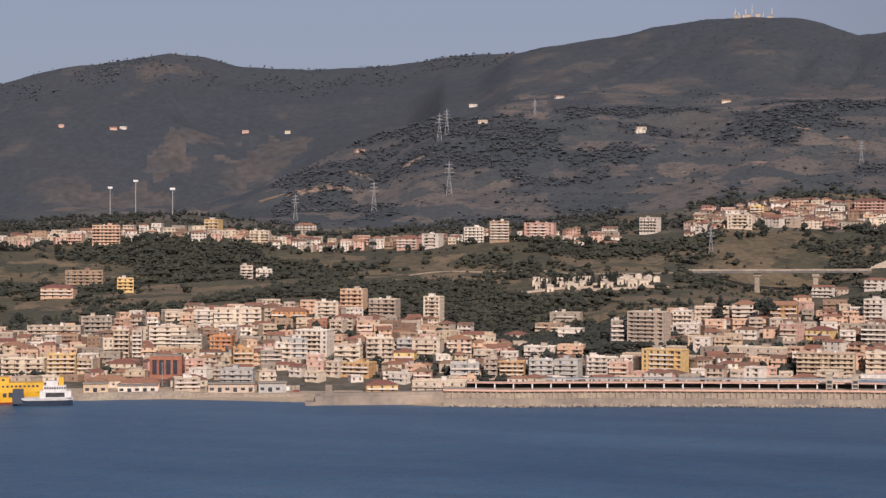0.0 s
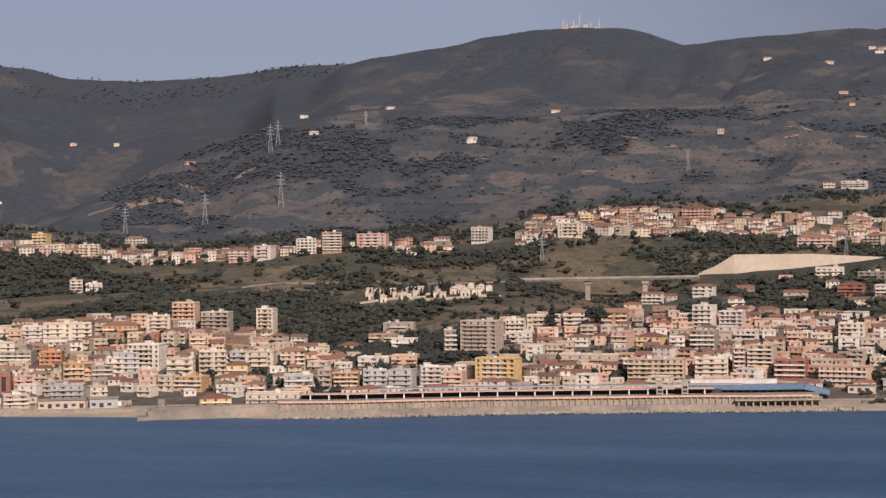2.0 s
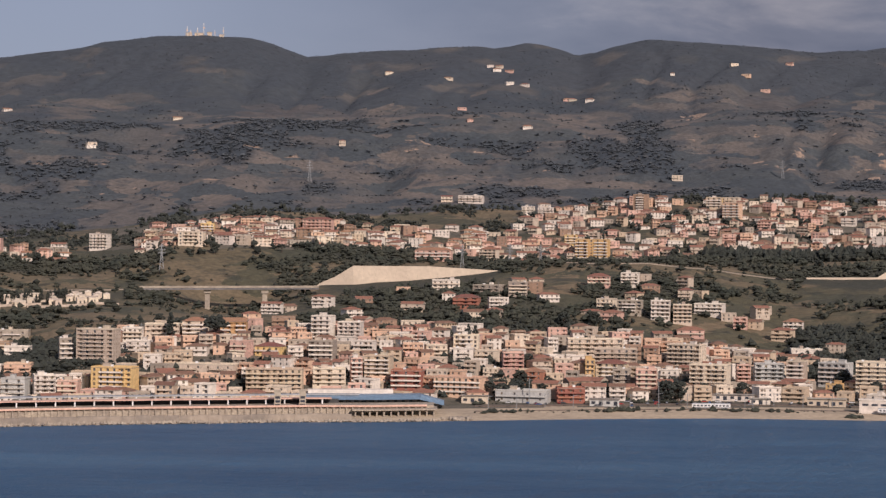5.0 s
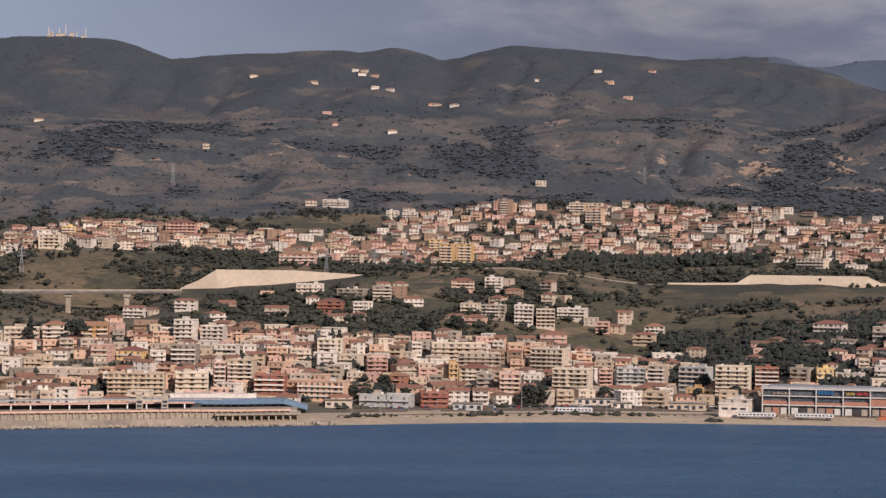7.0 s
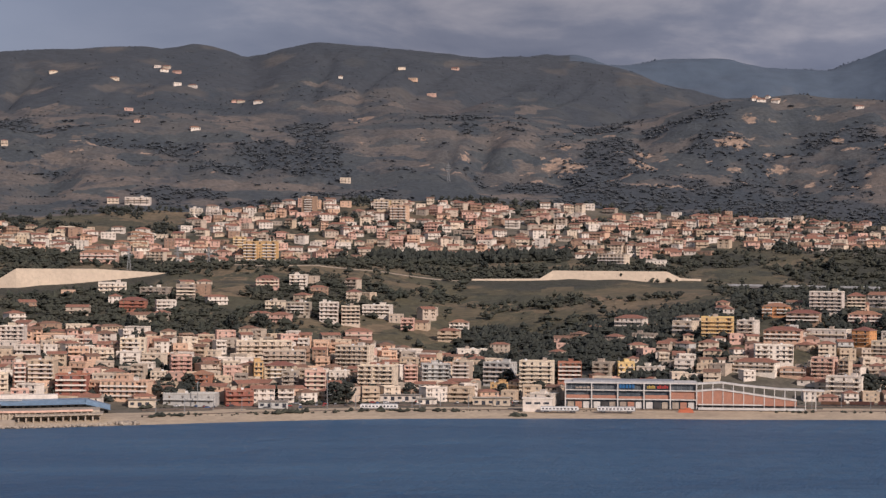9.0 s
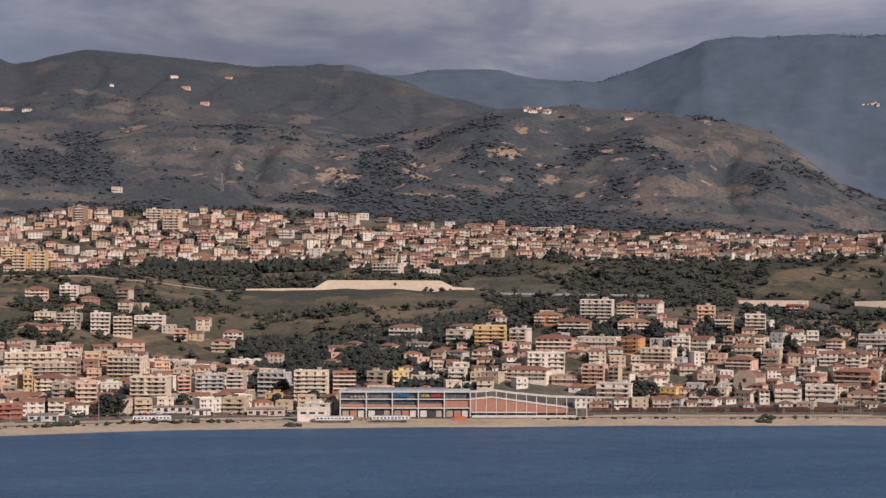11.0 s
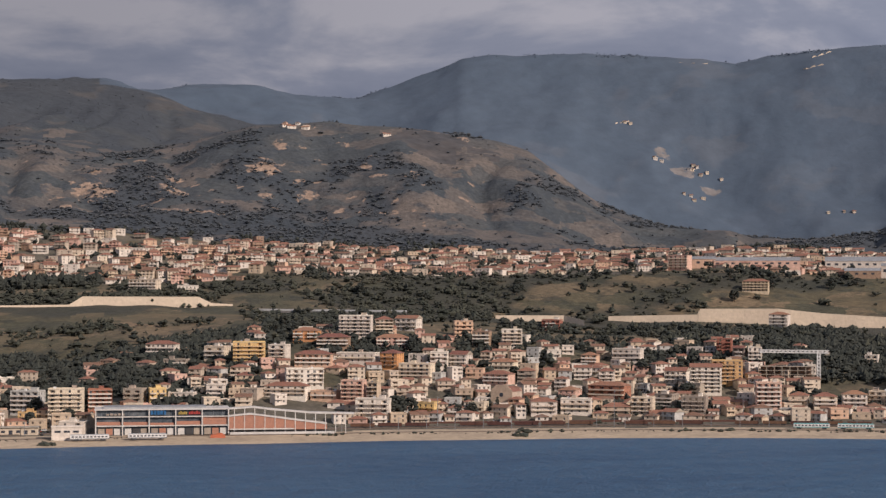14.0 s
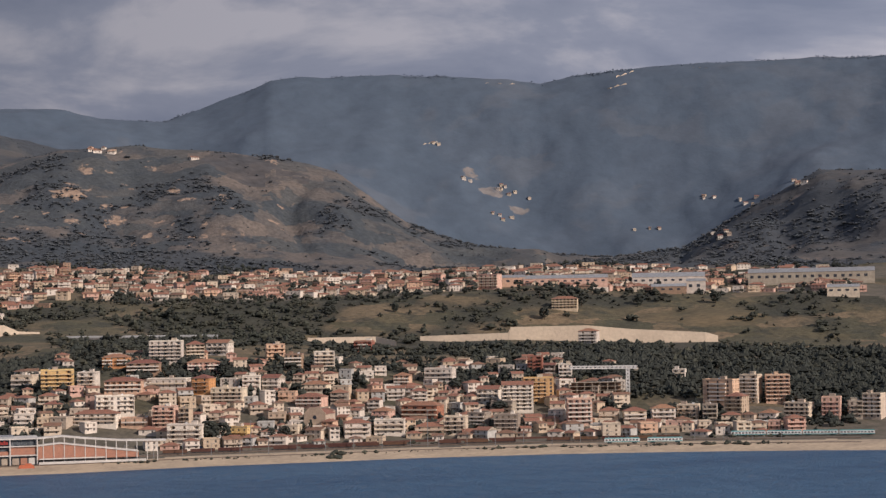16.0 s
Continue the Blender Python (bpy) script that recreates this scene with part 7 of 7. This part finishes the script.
def make_tree(kind, b, r, h):
    """A tree on a tapered trunk with limbs and a crown of many small clumps."""
    t = tagged(new("tree"), {"round": "dark green broad-crowned tree beside the buildings", "pine": "dark umbrella pine beside the buildings", "cypress": "slender dark green cypress tree"}[kind],
               "tree", "cypresses" if kind == "cypress" else "trees in the town")
    s = Shape()
    top = h * (0.55 if kind != "cypress" else 0.3)
    rad = h * 0.035
    n = 7
    for k in range(4):
        z0, z1 = top * k / 4, top * (k + 1) / 4
        q0, q1 = rad * (1.2 - 0.18 * k), rad * (1.2 - 0.18 * (k + 1))
        for i in range(n):
            a, e = i / n * 6.2832, (i + 1) / n * 6.2832
            s.quad((q0 * math.cos(a), q0 * math.sin(a), z0 - (0.8 if k == 0 else 0)), (q0 * math.cos(e), q0 * math.sin(e), z0 - (0.8 if k == 0 else 0)), (q1 * math.cos(e), q1 * math.sin(e), z1), (q1 * math.cos(a), q1 * math.sin(a), z1))
    for i in range(5):
        a = i * 1.26
        s.beam((0, 0, top * 0.8), (h * 0.2 * math.cos(a), h * 0.2 * math.sin(a), top * 1.2), rad * 0.7)
    part("trunk", s, BARK, t)
    m = 110
    if kind == "cypress":
        z = NPR.uniform(0.08, 1.0, m)
        w = 0.13 * np.sin(np.clip(z * 1.1, 0, 1) * 3.14) ** 0.6 + 0.02
        q = NPR.uniform(0.03, 0.06, m)
    elif kind == "pine":
        z = NPR.uniform(0.62, 0.98, m)
        w = 0.46 * np.sqrt(np.clip(1 - ((z - 0.68) / 0.32) ** 2, 0.02, 1))
        q = NPR.uniform(0.05, 0.1, m)
    else:
        z = NPR.uniform(0.22, 0.98, m)
        w = 0.40 * np.sqrt(np.clip(1 - ((z - 0.58) / 0.42) ** 2, 0.02, 1))
        q = NPR.uniform(0.06, 0.11, m)
    a = NPR.uniform(0, 6.28, m)
    w = w * NPR.uniform(0.55, 1.05, m)
    v, f = clumps(np.stack([w * np.cos(a), w * np.sin(a), z], -1) * h, np.stack([q, q, q * 0.8], -1) * h)
    me = bpy.data.meshes.new("crown")
    me.from_pydata(v.tolist(), [], f.tolist())
    me.materials.append(PINE)
    part("crown", me, None, t)
    t.matrix_basis = stand(b, r)
    return t


def tree(kind, b, r, h):
    key = (kind, len([k for k in TREES if k[0] == kind]) if len([k for k in TREES if k[0] == kind]) < 3 else RNG.randrange(3))
    if key in TREES:
        proto, size = TREES[key]
        k = h / size
        copy_thing(proto, stand(b, r, None, RNG.uniform(0, 360)) @ Matrix.Diagonal((k * RNG.uniform(0.9, 1.15), k * RNG.uniform(0.9, 1.15), k, 1)))
    else:
        TREES[key] = (make_tree(kind, b, r, h), h)


for b, off, h in ((0.6, 78, 15), (0.95, 84, 14), (2.8, 96, 12), (-4.2, 96, 11), (-3.7, 99, 12), (-1.9, 98, 10), (-1.3, 100, 10), (-8.5, 100, 9), (16.1, 100, 17), (16.5, 106, 14), (17.9, 105, 9), (18.3, 108, 10)):
    tree("round", b, shore(b) + off, h)
for b, off, h in ((-4.6, 105, 11), (-3.0, 103, 10), (1.7, 104, 10), (-12.6, 270, 20), (24.6, 160, 12), (23.3, 230, 11)):
    tree("pine", b, shore(b) + off, h)
for b, off, h in ((19.05, 112, 13), (-13.9, 285, 22), (-5.2, 260, 20), (-5.0, 262, 18), (16.6, 220, 14)):
    tree("cypress", b, shore(b) + off, h)
for i in range(22):
    b = -19.2 + i * 0.11 + RNG.uniform(-0.05, 0.05)
    tree("cypress", b, shore(b) + RNG.uniform(590, 625), RNG.uniform(8, 13))
for i in range(150):
    b = RNG.uniform(-36, 34)
    off = RNG.uniform(100, 420) if i % 3 else RNG.uniform(760, 900)
    if clear(b, shore(b) + off, 3):
        tree(RNG.choice(("round", "round", "pine")), b, shore(b) + off, RNG.uniform(7, 13))

# ---- rocks along the shore ----
n = 900
rb = NPR.uniform(-22, -6, n)
rr = np.interp(rb, DEG2, SHORE) + NPR.uniform(-1.5, 5.0, n)
rs = NPR.uniform(0.5, 1.5, n)
foliage("riprap", np.stack([rr * np.sin(np.radians(rb)), rr * np.cos(np.radians(rb)), NPR.uniform(0.0, 1.0, n)], -1), np.stack([rs, rs, rs * 0.8], -1), CONCRETE, "pale boulders heaped along the sea wall", "rocks")
for b, off, w in ((-5.7, 4, 7), (-5.3, 5, 5), (19.7, 14, 4), (6.0, 10, 5)):
    v, f = clumps(np.array([[NPR.uniform(-w, w), NPR.uniform(-2, 2), 0.3] for i in range(14)]), np.stack([NPR.uniform(1.2, 2.6, 14)] * 3, -1) * np.array([1.3, 1, 0.8]))
    me = bpy.data.meshes.new("rock"); me.from_pydata(v.tolist(), [], f.tolist()); me.materials.append(CONCRETE if b < 0 else LEAF)
    t = tagged(new("rock_outcrop" if b < 0 else "beach_bush", me), "grey rocks at the water's edge" if b < 0 else "low dark bushes on the beach", "rocks" if b < 0 else "bush", kind="stuff")
    t.matrix_basis = stand(b, shore(b) + off)

# ---- clutter of the waterfront ----
CARS = [surface("car_paint_" + n, c, rough=0.3, stain=0.05, bump=0) for n, c in (("white", (0.7, 0.7, 0.7)), ("grey", (0.25, 0.26, 0.28)), ("blue", (0.06, 0.12, 0.3)), ("red", (0.4, 0.04, 0.03)), ("dark", (0.04, 0.04, 0.045)))]


def make_car(skin, word):
    t = tagged(new("car"), "parked %s hatchback near the shore" % word, "car", "cars parked near the shore")
    s = Shape(); s.box(-2.1, 2.1, -0.85, 0.85, 0.35, 0.95, taper=0.06); part("body", s, skin, t)
    s = Shape(); s.box(-1.5, 1.2, -0.78, 0.78, 0.95, 1.45, taper=0.22); part("cabin", s, GLASS, t)
    for x in (-1.3, 1.3):
        s = Shape()
        for i in range(10):
            a, e = i / 10 * 6.2832, (i + 1) / 10 * 6.2832
            p = [(x + 0.33 * math.cos(q), y, 0.33 + 0.33 * math.sin(q)) for q in (a, e) for y in (-0.88, 0.88)]
            s.quad(p[0], p[2], p[3], p[1]); s.tri((x, -0.88, 0.33), p[0], p[2]); s.tri((x, 0.88, 0.33), p[3], p[1])
        part("axle", s, DARK, t)
    return t


protos = [make_car(m, w) for m, w in zip(CARS, ("white", "grey", "blue", "red", "dark"))]
LOTS = ((-32, -26, 40, 80), (-4, 6.5, 58, 88), (15, 20, 86, 90))
for k, (m, w) in enumerate(zip(protos, range(5))):
    b = -4 + k * 1.9
    m.matrix_basis = stand(b, shore(b) + 80)
for i in range(85):
    b0, b1, near, deep = LOTS[RNG.choice((0, 0, 1, 1, 1, 2))]
    b = RNG.uniform(b0, b1)
    copy_thing(RNG.choice(protos), stand(b, shore(b) + RNG.uniform(near, deep), None, RNG.choice((0, 90, 4, 86))))
for b, off, w, h, d, skin, words in ((2.15, 92, 48, 4.2, 10, "white", "long low white market hall on the waterfront"), (-1.2, 62, 20, 4.5, 8, "bluish", "low pale railway store beside the tracks"), (3.3, 70, 14, 4, 7, "white", "low white railway hut beside the tracks"),
                                     (-30.9, 26, 26, 5, 10, "white", "low white harbour office with flat roof"), (-28.2, 34, 30, 5.5, 12, "cream", "low cream harbour store with flat roof"), (-27.0, 40, 18, 6, 12, "bluish", "pale harbour store with flat roof"), (-32.1, 30, 16, 6, 9, "sand", "low sand-coloured harbour store"),
                                     (5.2, 66, 26, 5, 8, "beige", "low beige railway shed beside the tracks"), (-5.0, 84, 18, 5, 9, "beige", "low beige shed beside the station")):
    t = tagged(new("low_building"), words, "building")
    t.matrix_basis = stand(b, shore(b) + off)
    s = Shape(); s.box(-w / 2, w / 2, -d / 2, d / 2, -2, h); wall = part("wall", s, PLASTER[skin], t)
    s = Shape(); s.box(-w / 2 - 0.5, w / 2 + 0.5, -d / 2 - 1.2, d / 2 + 0.5, h, h + 0.5); part("roof", s, ROOF["deck"], t)
    for i in range(int(w / 5)):
        s = Shape(); x = -w / 2 + 2.5 + i * 5; s.box(x - 1.3, x + 1.3, -d / 2 - 0.06, -d / 2, 0.4 if i % 2 else 1.4, 3.2); part("shop_door" if i % 2 else "window", s, GLASS, wall)
n = 700
hb = np.concatenate([NPR.uniform(-5, 9, n // 2), NPR.uniform(13, 33, n // 2)])
hr = np.interp(hb, DEG2, SHORE) + NPR.choice([28, 32, 76, 90], n) + NPR.uniform(-3, 3, n)
hs = NPR.uniform(0.6, 1.9, n) * np.clip(rough(hr * np.sin(np.radians(hb)), hr, 60, 2, 99) + 0.9, 0.3, 1.3)
foliage("shore_scrub", np.stack([hr * np.sin(np.radians(hb)), hr * np.cos(np.radians(hb)), ground(hb, hr) + hs * 0.4], -1), np.stack([hs * 1.5, hs, hs * 0.8], -1), LEAF, "dry scrub beside the tracks and beach", "bushes")
